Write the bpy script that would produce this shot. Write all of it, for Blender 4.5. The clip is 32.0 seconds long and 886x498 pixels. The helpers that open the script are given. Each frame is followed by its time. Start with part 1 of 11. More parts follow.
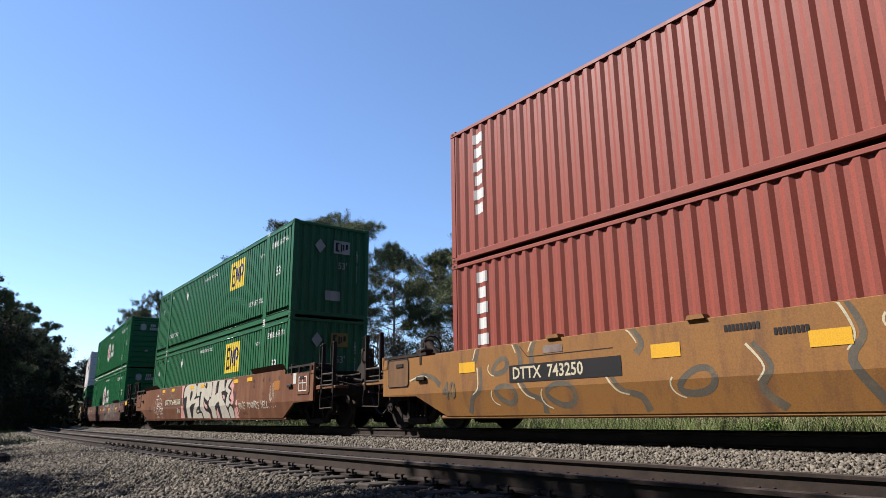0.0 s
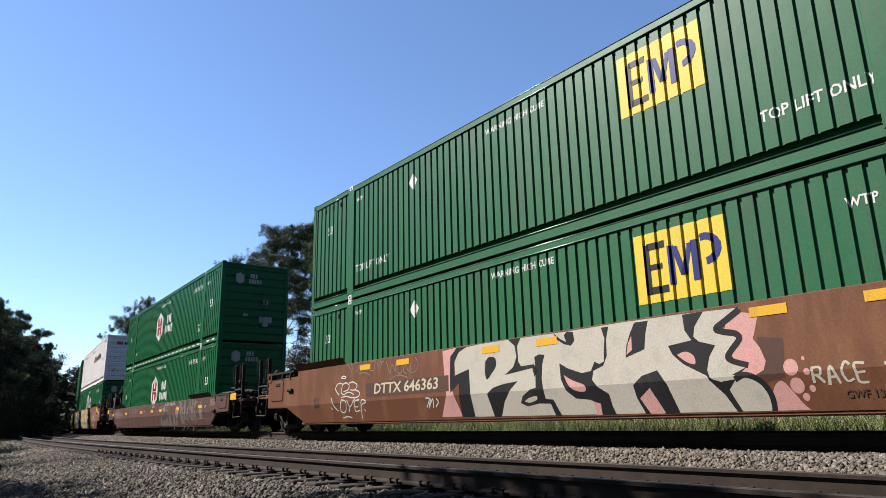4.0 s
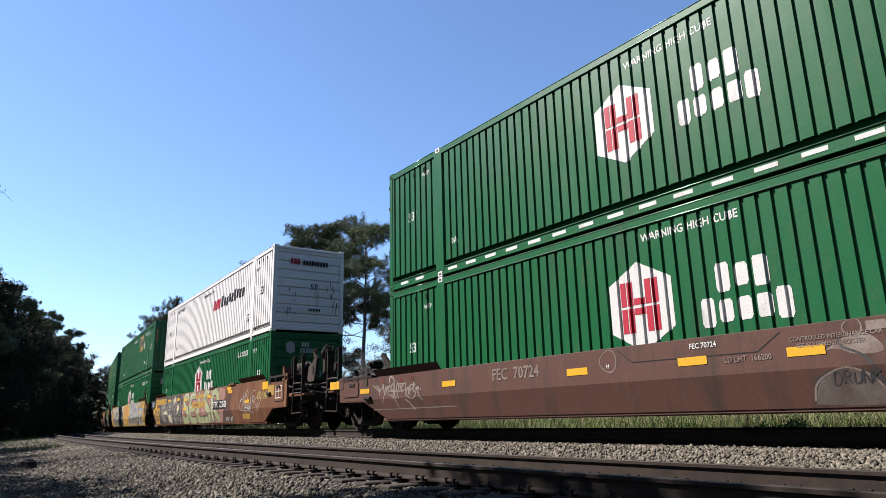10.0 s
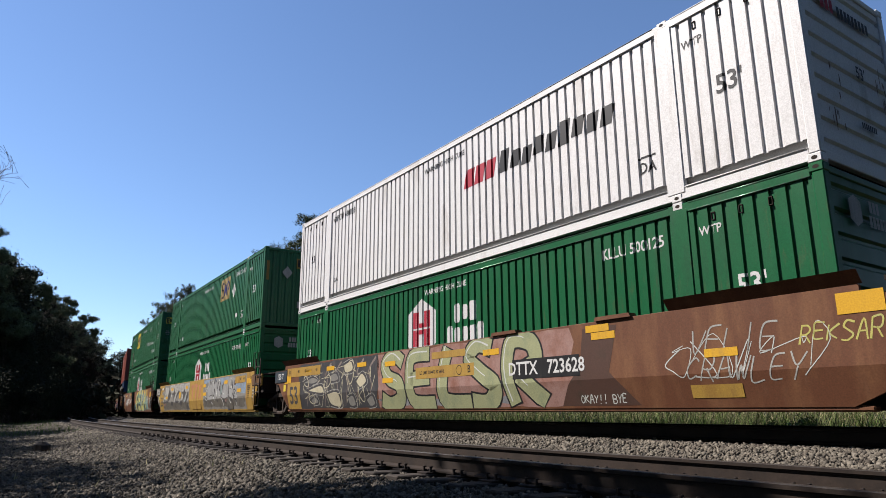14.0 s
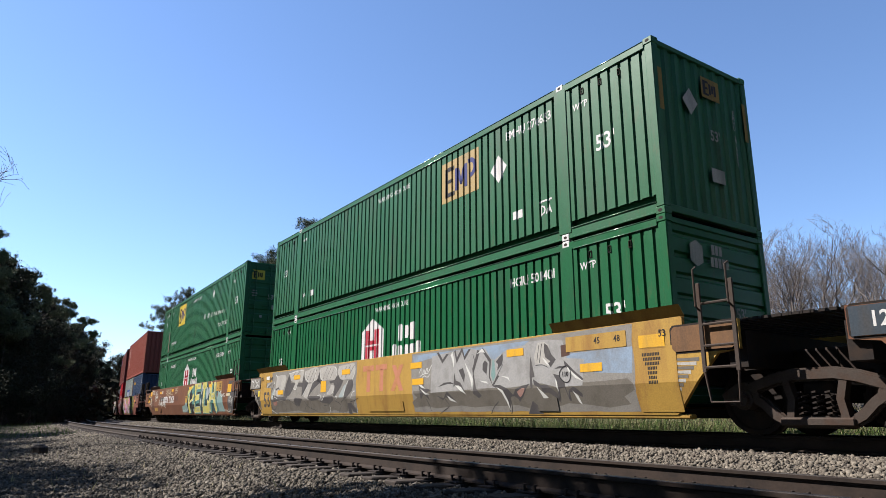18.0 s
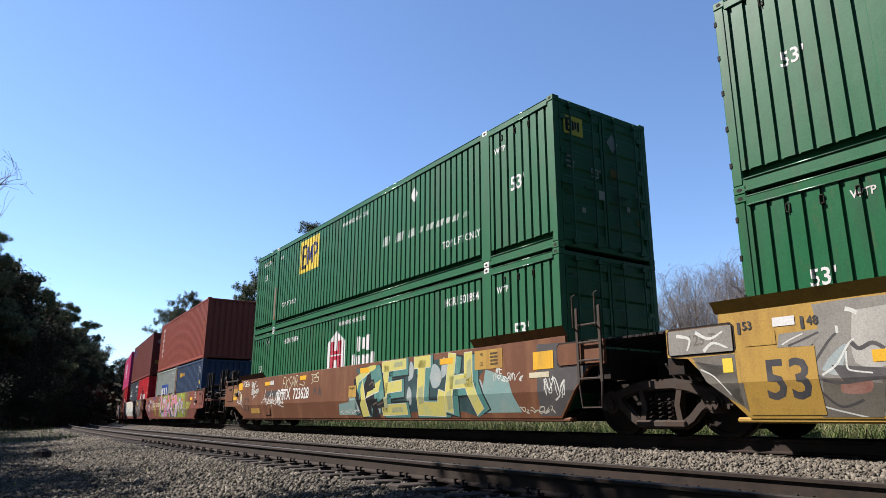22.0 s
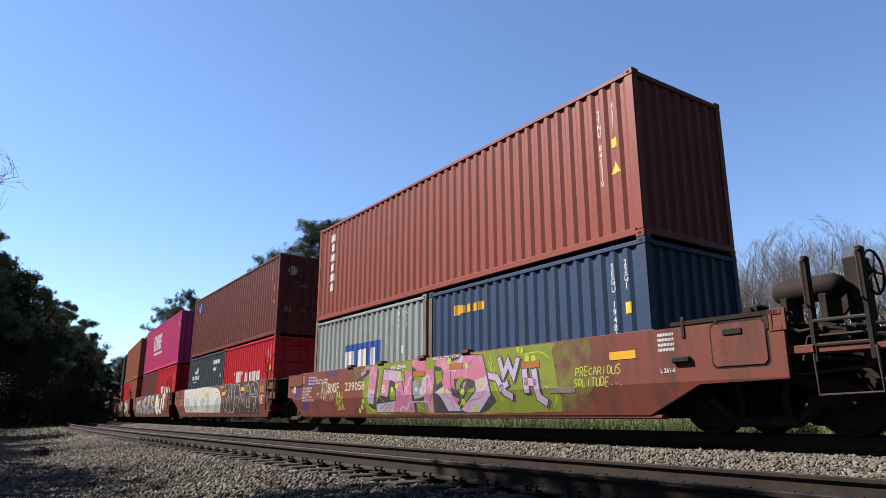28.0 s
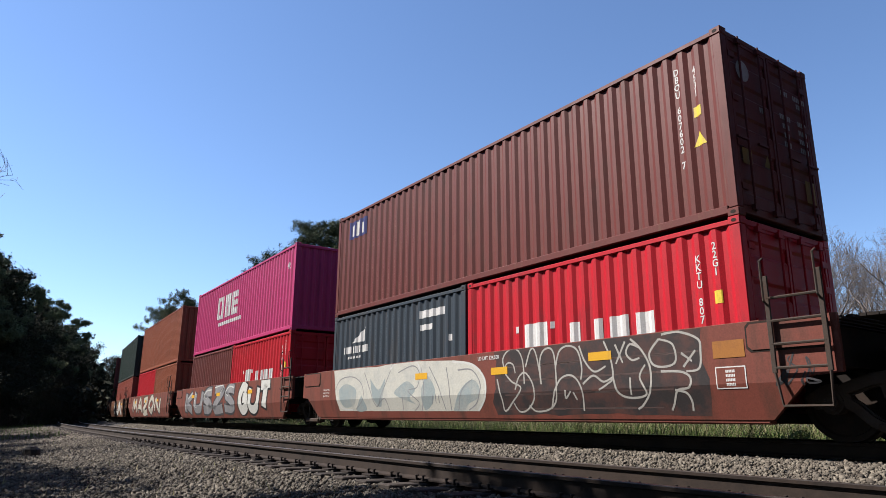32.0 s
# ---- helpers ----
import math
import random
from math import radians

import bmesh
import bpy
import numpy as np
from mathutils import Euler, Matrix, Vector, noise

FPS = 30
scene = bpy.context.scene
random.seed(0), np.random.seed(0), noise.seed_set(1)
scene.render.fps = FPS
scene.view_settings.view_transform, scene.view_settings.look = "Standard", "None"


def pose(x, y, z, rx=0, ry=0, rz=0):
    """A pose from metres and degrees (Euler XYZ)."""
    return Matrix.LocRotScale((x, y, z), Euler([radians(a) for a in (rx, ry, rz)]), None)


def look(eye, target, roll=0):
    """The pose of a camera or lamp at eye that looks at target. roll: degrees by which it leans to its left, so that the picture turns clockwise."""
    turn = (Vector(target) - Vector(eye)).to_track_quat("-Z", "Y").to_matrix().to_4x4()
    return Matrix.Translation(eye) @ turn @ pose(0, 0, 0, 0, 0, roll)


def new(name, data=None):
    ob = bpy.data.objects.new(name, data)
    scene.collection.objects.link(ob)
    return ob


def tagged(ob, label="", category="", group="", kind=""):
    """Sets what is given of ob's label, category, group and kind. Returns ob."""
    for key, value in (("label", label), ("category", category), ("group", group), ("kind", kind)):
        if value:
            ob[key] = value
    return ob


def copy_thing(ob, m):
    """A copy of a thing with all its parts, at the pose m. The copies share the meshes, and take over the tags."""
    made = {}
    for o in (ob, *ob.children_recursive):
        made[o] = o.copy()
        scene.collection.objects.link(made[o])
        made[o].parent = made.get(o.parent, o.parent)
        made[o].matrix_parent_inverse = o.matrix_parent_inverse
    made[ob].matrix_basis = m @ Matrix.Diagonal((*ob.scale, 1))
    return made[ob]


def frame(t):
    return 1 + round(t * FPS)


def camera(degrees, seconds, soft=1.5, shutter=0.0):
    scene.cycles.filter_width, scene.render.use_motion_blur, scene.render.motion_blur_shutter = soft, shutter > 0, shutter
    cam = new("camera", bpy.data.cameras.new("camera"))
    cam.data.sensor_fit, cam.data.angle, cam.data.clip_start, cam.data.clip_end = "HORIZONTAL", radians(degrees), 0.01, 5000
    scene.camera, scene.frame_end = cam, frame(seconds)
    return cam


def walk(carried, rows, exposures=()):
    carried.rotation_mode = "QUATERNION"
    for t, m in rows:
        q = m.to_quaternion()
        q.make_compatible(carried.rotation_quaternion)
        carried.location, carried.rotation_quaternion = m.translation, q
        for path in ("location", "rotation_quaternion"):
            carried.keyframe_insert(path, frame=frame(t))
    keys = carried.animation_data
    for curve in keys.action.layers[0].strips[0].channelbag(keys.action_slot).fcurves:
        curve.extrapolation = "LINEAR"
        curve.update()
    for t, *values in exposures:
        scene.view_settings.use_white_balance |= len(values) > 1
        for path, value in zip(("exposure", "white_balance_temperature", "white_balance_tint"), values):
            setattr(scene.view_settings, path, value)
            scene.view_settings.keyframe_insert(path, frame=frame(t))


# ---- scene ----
cam = camera(67.36, 32.0, soft=0.85, shutter=0.0)
PATH = [
    (0.0, 0, 0, 1.0, 104.38, 0.30, 0.33),
    (0.5, 0, 0, 1.0, 104.22, 0.12, 0.78),
    (1.0, 0, 0, 1.0, 104.23, -0.16, 1.04),
    (1.5, 0, 0, 1.0, 104.25, -0.15, 1.19),
    (2.0, 0, 0, 1.0, 104.27, 0.07, 1.11),
    (2.5, 0, 0, 1.0, 104.36, 0.28, 0.78),
    (3.0, 0, 0, 1.0, 104.42, 0.48, 0.48),
    (3.5, 0, 0, 1.0, 104.51, 0.75, 0.20),
    (4.0, 0, 0, 1.0, 104.67, 0.93, -0.13),
    (4.5, 0, 0, 1.0, 104.66, 0.98, -0.29),
    (6.5, 0, 0, 1.0, 104.51, 0.99, 0.42),
    (7.0, 0, 0, 1.0, 104.58, 0.91, 0.57),
    (7.5, 0, 0, 1.0, 104.68, 0.88, 1.04),
    (8.0, 0, 0, 1.0, 104.64, 0.91, 1.48),
    (8.5, 0, 0, 1.0, 104.48, 1.16, 1.83),
    (9.0, 0, 0, 1.0, 104.42, 1.29, 1.95),
    (9.5, 0, 0, 1.0, 104.53, 1.15, 1.92),
    (10.0, 0, 0, 1.0, 104.48, 1.05, 1.96),
    (10.5, 0, 0, 1.0, 104.36, 0.82, 2.00),
    (11.0, 0, 0, 1.0, 104.11, 0.48, 2.12),
    (11.5, 0, 0, 1.0, 103.91, 0.52, 2.29),
    (12.0, 0, 0, 1.0, 103.79, 0.45, 2.57),
    (12.5, 0, 0, 1.0, 103.68, 0.33, 2.72),
    (13.0, 0, 0, 1.0, 103.69, 0.29, 2.77),
    (13.5, 0, 0, 1.0, 103.74, 0.14, 2.73),
    (14.0, 0, 0, 1.0, 103.80, -0.03, 2.70),
    (14.5, 0, 0, 1.0, 103.82, -0.29, 2.66),
    (16.5, 0, 0, 1.0, 104.29, -0.61, 2.46),
    (17.0, 0, 0, 1.0, 104.20, -0.56, 2.51),
    (17.5, 0, 0, 1.0, 104.19, -0.51, 2.56),
    (18.0, 0, 0, 1.0, 104.23, -0.47, 2.58),
    (18.5, 0, 0, 1.0, 104.25, -0.32, 2.64),
    (19.0, 0, 0, 1.0, 104.30, -0.44, 2.64),
    (19.5, 0, 0, 1.0, 104.40, -0.56, 2.64),
    (20.0, 0, 0, 1.0, 104.50, -0.38, 2.66),
    (20.5, 0, 0, 1.0, 104.58, -0.36, 2.72),
    (21.0, 0, 0, 1.0, 104.60, -0.36, 2.79),
    (21.5, 0, 0, 1.0, 104.60, -0.39, 2.85),
    (22.0, 0, 0, 1.0, 104.53, -0.41, 2.83),
    (22.5, 0, 0, 1.0, 104.54, -0.41, 2.82),
    (23.0, 0, 0, 1.0, 104.64, -0.48, 2.75),
    (23.5, 0, 0, 1.0, 104.69, -0.54, 2.68),
    (24.0, 0, 0, 1.0, 104.63, -0.60, 2.64),
    (24.5, 0, 0, 1.0, 104.52, -0.50, 2.69),
    (25.0, 0, 0, 1.0, 104.47, -0.30, 2.71),
    (25.5, 0, 0, 1.0, 104.49, -0.35, 2.69),
    (26.0, 0, 0, 1.0, 104.53, -0.53, 2.66),
    (26.5, 0, 0, 1.0, 104.49, -0.52, 2.69),
    (28.5, 0, 0, 1.0, 104.26, -0.23, 2.65),
    (29.0, 0, 0, 1.0, 104.20, -0.26, 2.66),
    (29.5, 0, 0, 1.0, 104.13, -0.22, 2.68),
    (30.0, 0, 0, 1.0, 104.17, -0.38, 2.64),
    (30.5, 0, 0, 1.0, 104.21, -0.48, 2.61),
    (31.0, 0, 0, 1.0, 104.32, -0.52, 2.47),
    (31.5, 0, 0, 1.0, 104.36, -0.45, 2.33),
    (32.0, 0, 0, 1.0, 104.52, -0.69, 2.13),
]
EXPOSED = 1.60
walk(cam, [(t, pose(*m)) for t, *m in PATH], [(t, EXPOSED + e, 6500, 14) for t, e in ((0, 0), (8.0, 0.0), (8.5, 0.06), (9.0, 0.17), (9.5, 0.14), (10.5, 0), (11.5, -0.1), (12.6, -0.28), (13.6, -0.34), (16.9, -0.22), (17.8, 0.05), (24, 0.03), (28, -0.04), (30, -0.10), (31, -0.15), (32, -0.12))])

# ---- world and sun ----
SUN_AZ, SUN_EL = 82.0, 45.0          # degrees to the left of +y, above the horizon
world = bpy.data.worlds.new("world")
scene.world = world
world.use_nodes = True
wn = world.node_tree
sky = wn.nodes.new("ShaderNodeTexSky")
sky.sky_type, sky.sun_disc = "NISHITA", False
sky.sun_elevation, sky.sun_rotation = radians(SUN_EL), radians(-SUN_AZ)
sky.air_density, sky.dust_density, sky.ozone_density = 1.0, 0.1, 6.0
wn.links.new(sky.outputs[0], wn.nodes["Background"].inputs[0])
wn.nodes["Background"].inputs[1].default_value = 0.068
sun = new("sun", bpy.data.lights.new("sun", "SUN"))
sun.data.energy, sun.data.angle, sun.data.color = 5.0, radians(0.5), (1.0, 0.95, 0.88)
az, el = radians(SUN_AZ), radians(SUN_EL)
sun.matrix_world = look((-math.sin(az) * math.cos(el) * 50, math.cos(az) * math.cos(el) * 50, 50 * math.sin(el)), (0, 0, 0))

# ---- the line of the track ----
CAM_D, YAW0, K1, K2, S_HOLD = 9.485, 38.13, -0.000925, -3.339e-5, 110.0
FAR_RAIL, NEAR_RAIL = 0.81, 0.57     # heights of the rail heads
NEAR_LAT = -4.45                     # near track's centre, across from the far track's
GS = np.linspace(-120, 420, 1081)
_held = np.clip(GS, -S_HOLD, S_HOLD)
_turn = radians(YAW0) + K1 * _held + K2 * _held * np.abs(_held) / 2 + (K1 + K2 * S_HOLD) * (GS - _held) * (GS > 0)
_d = np.stack([-np.sin(_turn), np.cos(_turn)], 1)
GP = np.zeros((len(GS), 2))
GP[1:] = np.cumsum((_d[1:] + _d[:-1]) / 2 * (GS[1] - GS[0]), 0)
GP += CAM_D * np.array([math.cos(radians(YAW0)), math.sin(radians(YAW0))]) - GP[np.argmin(abs(GS))]


def track_at(s, lat=0.0):
    """A place on the line, s along it and lat to its far side, and the heading there."""
    h = float(np.interp(s, GS, _turn))
    return Vector((float(np.interp(s, GS, GP[:, 0])) + lat * math.cos(h), float(np.interp(s, GS, GP[:, 1])) + lat * math.sin(h))), h


def track_pose(s, lat, z, turn=0.0):
    p, h = track_at(s, lat)
    return pose(p.x, p.y, z, 0, 0, math.degrees(h) - 90 + turn)


def ride(t):
    """How far the train has rolled at t seconds."""
    return ((((-4.998e-07 * t + 3.5726e-05) * t - 9.3782e-04) * t + 1.53794e-02) * t - 4.529572) * t + 9.997 + float(np.interp(t, (11.0, 12.0, 13.5), (0.0, 0.08, 0.0)))


def car_pose(s):
    """The pose of a car whose middle is at s: x forward, y to the far side, z up from the rail heads."""
    a, b = track_at(s - 7.5)[0], track_at(s + 7.5)[0]
    c, d = (a + b) / 2, (a - b).normalized()
    return pose(c.x, c.y, FAR_RAIL, 0, 0, math.degrees(math.atan2(d.y, d.x))) @ pose(0, 0, 0, 0.376)


# ---- mesh building ----
class Shape:
    def __init__(self):
        self.v, self.f = [], []

    def add(self, verts, faces):
        n = len(self.v)
        self.v += [tuple(p) for p in verts]
        self.f += [tuple(i + n for i in q) for q in faces]
        return self

    def box(self, x0, x1, y0, y1, z0, z1, b=0.0):
        if b <= 0:
            return self.add([(x, y, z) for x in (x0, x1) for y in (y0, y1) for z in (z0, z1)],
                            [(0, 1, 3, 2), (4, 6, 7, 5), (0, 4, 5, 1), (2, 3, 7, 6), (0, 2, 6, 4), (1, 5, 7, 3)])
        lo, hi = (x0, y0, z0), (x1, y1, z1)
        vs, key = [], {}
        for c in range(8):
            s = [(c >> i) & 1 for i in range(3)]
            for a in range(3):
                p = [(hi[i] if s[i] else lo[i]) - (0 if i == a else (b if s[i] else -b)) for i in range(3)]
                key[c, a] = len(vs)
                vs.append(p)
        fs = []
        for a in range(3):
            u, w = (a + 1) % 3, (a + 2) % 3
            for s in (0, 1):
                q = [(s << a) | (i << u) | (j << w) for i, j in ((0, 0), (1, 0), (1, 1), (0, 1))]
                q = [key[c, a] for c in q]
                fs.append(q if s else q[::-1])
            for i, j in ((0, 0), (1, 0), (1, 1), (0, 1)):
                c0, c1 = (i << u) | (j << w), (1 << a) | (i << u) | (j << w)
                q = [key[c0, u], key[c1, u], key[c1, w], key[c0, w]]
                fs.append(q if i != j else q[::-1])
        for c in range(8):
            q = [key[c, 0], key[c, 1], key[c, 2]]
            fs.append(q if bin(c).count("1") % 2 else q[::-1])
        return self.add(vs, fs)

    def prism(self, poly, a, b, axis="y", taper=None):
        """A polygon extruded from a to b along an axis; poly in the other two (x z, x y or y z)."""
        put = {"y": lambda p, q: (p[0], q, p[1]), "z": lambda p, q: (p[0], p[1], q), "x": lambda p, q: (q, p[0], p[1])}[axis]
        n = len(poly)
        vs = [put(p, a) for p in poly] + [put(p, b) for p in (taper or poly)]
        fs = [(i, (i + 1) % n, n + (i + 1) % n, n + i) for i in range(n)] + [tuple(range(n))[::-1], tuple(range(n, 2 * n))]
        return self.add(vs, fs)

    def tube(self, p, q, r, n=8, r2=None, caps=True):
        p, q = Vector(p), Vector(q)
        w = (q - p).normalized()
        u = w.orthogonal().normalized()
        v = w.cross(u)
        r2 = r if r2 is None else r2
        vs = []
        for c, rr in ((p, r), (q, r2)):
            vs += [c + rr * (math.cos(6.2832 * i / n) * u + math.sin(6.2832 * i / n) * v) for i in range(n)]
        fs = [(i, (i + 1) % n, n + (i + 1) % n, n + i) for i in range(n)]
        if caps:
            fs += [tuple(range(n))[::-1], tuple(range(n, 2 * n))]
        return self.add(vs, fs)

    def path(self, pts, r, n=6):
        pts = [Vector(p) for p in pts]
        vs, m = [], len(pts)
        u = None
        for i, p in enumerate(pts):
            w = (pts[min(m - 1, i + 1)] - pts[max(0, i - 1)]).normalized()
            u = w.orthogonal().normalized() if u is None else (u - w * u.dot(w)).normalized()
            v = w.cross(u)
            vs += [p + r * (math.cos(6.2832 * k / n) * u + math.sin(6.2832 * k / n) * v) for k in range(n)]
        fs = [(i * n + k, i * n + (k + 1) % n, (i + 1) * n + (k + 1) % n, (i + 1) * n + k) for i in range(m - 1) for k in range(n)]
        return self.add(vs, fs + [tuple(range(n))[::-1], tuple(range((m - 1) * n, m * n))])

    def bar(self, pts, w, y0, y1):
        """A flat bar of width w along points in x and z, from y0 to y1."""
        p = [Vector(a) for a in pts]
        rim = []
        for i, q in enumerate(p):
            d = (p[min(i + 1, len(p) - 1)] - p[max(i - 1, 0)]).normalized()
            rim.append((q + Vector((-d.y, d.x)) * w / 2, q - Vector((-d.y, d.x)) * w / 2))
        for (a, b), (c, d) in zip(rim, rim[1:]):
            self.prism([a, c, d, b], y0, y1)
        return self

    def lathe(self, prof, n=20, axis="y", at=(0, 0, 0)):
        """A profile of (along the axis, radius) turned round it."""
        vs, m = [], len(prof)
        for i in range(n):
            c, s = math.cos(6.2832 * i / n), math.sin(6.2832 * i / n)
            for a, r in prof:
                p = {"y": (r * c, a, r * s), "x": (a, r * c, r * s), "z": (r * c, r * s, a)}[axis]
                vs.append((p[0] + at[0], p[1] + at[1], p[2] + at[2]))
        fs = [(i * m + j, ((i + 1) % n) * m + j, ((i + 1) % n) * m + j + 1, i * m + j + 1) for i in range(n) for j in range(m - 1)]
        fs += [tuple(i * m for i in range(n)), tuple(i * m + m - 1 for i in range(n))[::-1]]
        return self.add(vs, fs)

    def mesh(self, name, material, smooth=False):
        me = bpy.data.meshes.new(name)
        me.from_pydata(self.v, [], self.f)
        me.materials.append(material)
        bm = bmesh.new()
        bm.from_mesh(me)
        bmesh.ops.recalc_face_normals(bm, faces=bm.faces)
        bm.to_mesh(me)
        bm.free()
        if smooth:
            me.shade_smooth()
        return me


def part(name, shape, material, parent, label="", m=None, smooth=False):
    """One mesh under a thing or a part."""
    me = shape if isinstance(shape, bpy.types.Mesh) else shape.mesh(name, material, smooth)
    ob = new(name, me)
    ob.parent = parent
    if m is not None:
        ob.matrix_basis = m
    return tagged(ob, label)


def thing(name, label, category, group="", kind="", m=None, shape=None, material=None):
    ob = new(name, shape.mesh(name, material) if shape else None)
    if m is not None:
        ob.matrix_basis = m
    return tagged(ob, label, category, group, kind)


# ---- materials ----
TONE = 0.44


def surface(name, rgb, rough=0.6, metal=0.0, other=None, scale=6.0, share=0.5, grain=40.0, bump=0.15, depth=0.004, streak=0.0, spread=0.0, rand=0.0, coat=0.0, rust=0.0, dents=0.0):
    """A painted or natural surface: two colours mixed by broad stains, fine grain in colour and relief, and streaks down it."""
    m = bpy.data.materials.new(name)
    m.use_nodes = True
    t = m.node_tree
    N, link = t.nodes.new, t.links.new
    b = t.nodes["Principled BSDF"]
    b.inputs["Metallic"].default_value = metal
    b.inputs["Coat Weight"].default_value = coat
    b.inputs["Specular IOR Level"].default_value = 0.17
    co = N("ShaderNodeTexCoord")
    other = other or [c * 0.6 for c in rgb]
    rgb, other = [c * TONE for c in rgb], [c * TONE for c in other]
    big, fine = N("ShaderNodeTexNoise"), N("ShaderNodeTexNoise")
    big.inputs["Scale"].default_value, big.inputs["Detail"].default_value, big.inputs["Roughness"].default_value = scale, 6, 0.65
    fine.inputs["Scale"].default_value, fine.inputs["Detail"].default_value = grain, 4
    mp = N("ShaderNodeMapping")
    mp.inputs["Scale"].default_value = (1, 1, 1 - 0.88 * streak)
    link(co.outputs["Object"], mp.inputs[0])
    link(mp.outputs[0], big.inputs["Vector"])
    link(co.outputs["Object"], fine.inputs["Vector"])
    ramp = N("ShaderNodeMapRange")
    ramp.inputs[1].default_value, ramp.inputs[2].default_value = 0.62 - 0.35 * share, 0.78 - 0.2 * share
    ramp.inputs[3].default_value, ramp.inputs[4].default_value = 0.0, 1.0
    link(big.outputs[0], ramp.inputs[0])
    mix = N("ShaderNodeMix")
    mix.data_type = "RGBA"
    mix.inputs[6].default_value, mix.inputs[7].default_value = (*rgb, 1), (*other, 1)
    link(ramp.outputs[0], mix.inputs[0])
    val = N("ShaderNodeMapRange")
    val.inputs[1].default_value, val.inputs[2].default_value, val.inputs[3].default_value, val.inputs[4].default_value = 0.3, 0.7, 1 - 0.16 - spread, 1 + 0.14 + spread
    link(fine.outputs[0], val.inputs[0])
    hsv = N("ShaderNodeHueSaturation")
    colour = mix.outputs[2]
    if rust > 0:
        chips, gate, worn = N("ShaderNodeTexNoise"), N("ShaderNodeMapRange"), N("ShaderNodeMix")
        chips.inputs["Scale"].default_value, chips.inputs["Detail"].default_value, chips.inputs["Roughness"].default_value = 7.0, 8, 0.75
        runs = N("ShaderNodeMapping")
        runs.inputs["Scale"].default_value, runs.inputs["Location"].default_value = (1, 1, 0.22), (3.1, 7.7, 1.3)
        link(co.outputs["Object"], runs.inputs[0])
        link(runs.outputs[0], chips.inputs["Vector"])
        gate.inputs[1].default_value, gate.inputs[2].default_value, gate.inputs[4].default_value = 0.56, 0.72, rust
        link(chips.outputs[0], gate.inputs[0])
        worn.data_type = "RGBA"
        worn.inputs[7].default_value = (0.085, 0.042, 0.024, 1)
        link(gate.outputs[0], worn.inputs[0])
        link(colour, worn.inputs[6])
        colour = worn.outputs[2]
    link(colour, hsv.inputs["Color"])
    if rand > 0:
        info, geo, add = N("ShaderNodeObjectInfo"), N("ShaderNodeNewGeometry"), N("ShaderNodeMath")
        add.operation = "ADD"
        link(info.outputs["Random"], add.inputs[0])
        link(geo.outputs["Random Per Island"], add.inputs[1])
        rr, mul = N("ShaderNodeMapRange"), N("ShaderNodeMath")
        rr.inputs[1].default_value, rr.inputs[2].default_value, rr.inputs[3].default_value, rr.inputs[4].default_value = 0.3, 1.7, 1 - rand, 1 + rand
        link(add.outputs[0], rr.inputs[0])
        mul.operation = "MULTIPLY"
        link(rr.outputs[0], mul.inputs[0])
        link(val.outputs[0], mul.inputs[1])
        link(mul.outputs[0], hsv.inputs["Value"])
    else:
        link(val.outputs[0], hsv.inputs["Value"])
    link(hsv.outputs[0], b.inputs["Base Color"])
    rg = N("ShaderNodeMapRange")
    rg.inputs[3].default_value, rg.inputs[4].default_value = max(0.05, rough - 0.12), min(1.0, rough + 0.15)
    link(big.outputs[0], rg.inputs[0])
    link(rg.outputs[0], b.inputs["Roughness"])
    if bump > 0:
        bp = N("ShaderNodeBump")
        bp.inputs["Strength"].default_value, bp.inputs["Distance"].default_value = bump, depth
        height = fine.outputs[0]
        if dents > 0:
            sheet, more = N("ShaderNodeTexNoise"), N("ShaderNodeMath")
            sheet.inputs["Scale"].default_value, sheet.inputs["Detail"].default_value = 1.7, 2
            link(co.outputs["Object"], sheet.inputs["Vector"])
            more.operation, more.inputs[1].default_value = "MULTIPLY_ADD", dents
            less = N("ShaderNodeMath")
            less.operation, less.inputs[1].default_value = "MULTIPLY", 0.15
            link(fine.outputs[0], less.inputs[0])
            link(sheet.outputs[0], more.inputs[0])
            link(less.outputs[0], more.inputs[2])
            height = more.outputs[0]
        link(height, bp.inputs["Height"])
        link(bp.outputs[0], b.inputs["Normal"])
    return m


def paint(name, rgb, dirt=(0.10, 0.08, 0.06), rough=0.5, share=0.25, streak=0.9, rust=0.0, dents=0.0):
    return surface(name, rgb, rough, 0, dirt, 2.6, share, 55, 0.06 if dents == 0 else 0.35, 0.002, streak, rust=rust, dents=dents)


GREEN = paint("green container paint", (0.0085, 0.138, 0.048), (0.010, 0.094, 0.036), 0.38, rust=0.35, dents=6.0)
# Paler than the sheet: the sun's glint on the lips is put into the colour.
GLINT_GREEN = surface("rubbed glossy green rail edge", (0.10, 0.26, 0.15), 0.20, 0.35, (0.30, 0.36, 0.30), 7.0, 0.5, 60, 0.03)
GREEN_B = paint("weathered green container paint", (0.028, 0.158, 0.070), (0.035, 0.115, 0.058), 0.42, rust=0.35, dents=6.0)
TRITON_RED = paint("brick red container paint", (0.325, 0.078, 0.054), (0.25, 0.064, 0.048), 0.5, rust=0.35, dents=6.0)
BROWN = paint("brown container paint", (0.165, 0.034, 0.028), (0.11, 0.034, 0.027), 0.55, rust=0.6, dents=6.0)
RED = paint("red container paint", (0.62, 0.015, 0.030), (0.32, 0.02, 0.03), 0.45, rust=0.35, dents=6.0)
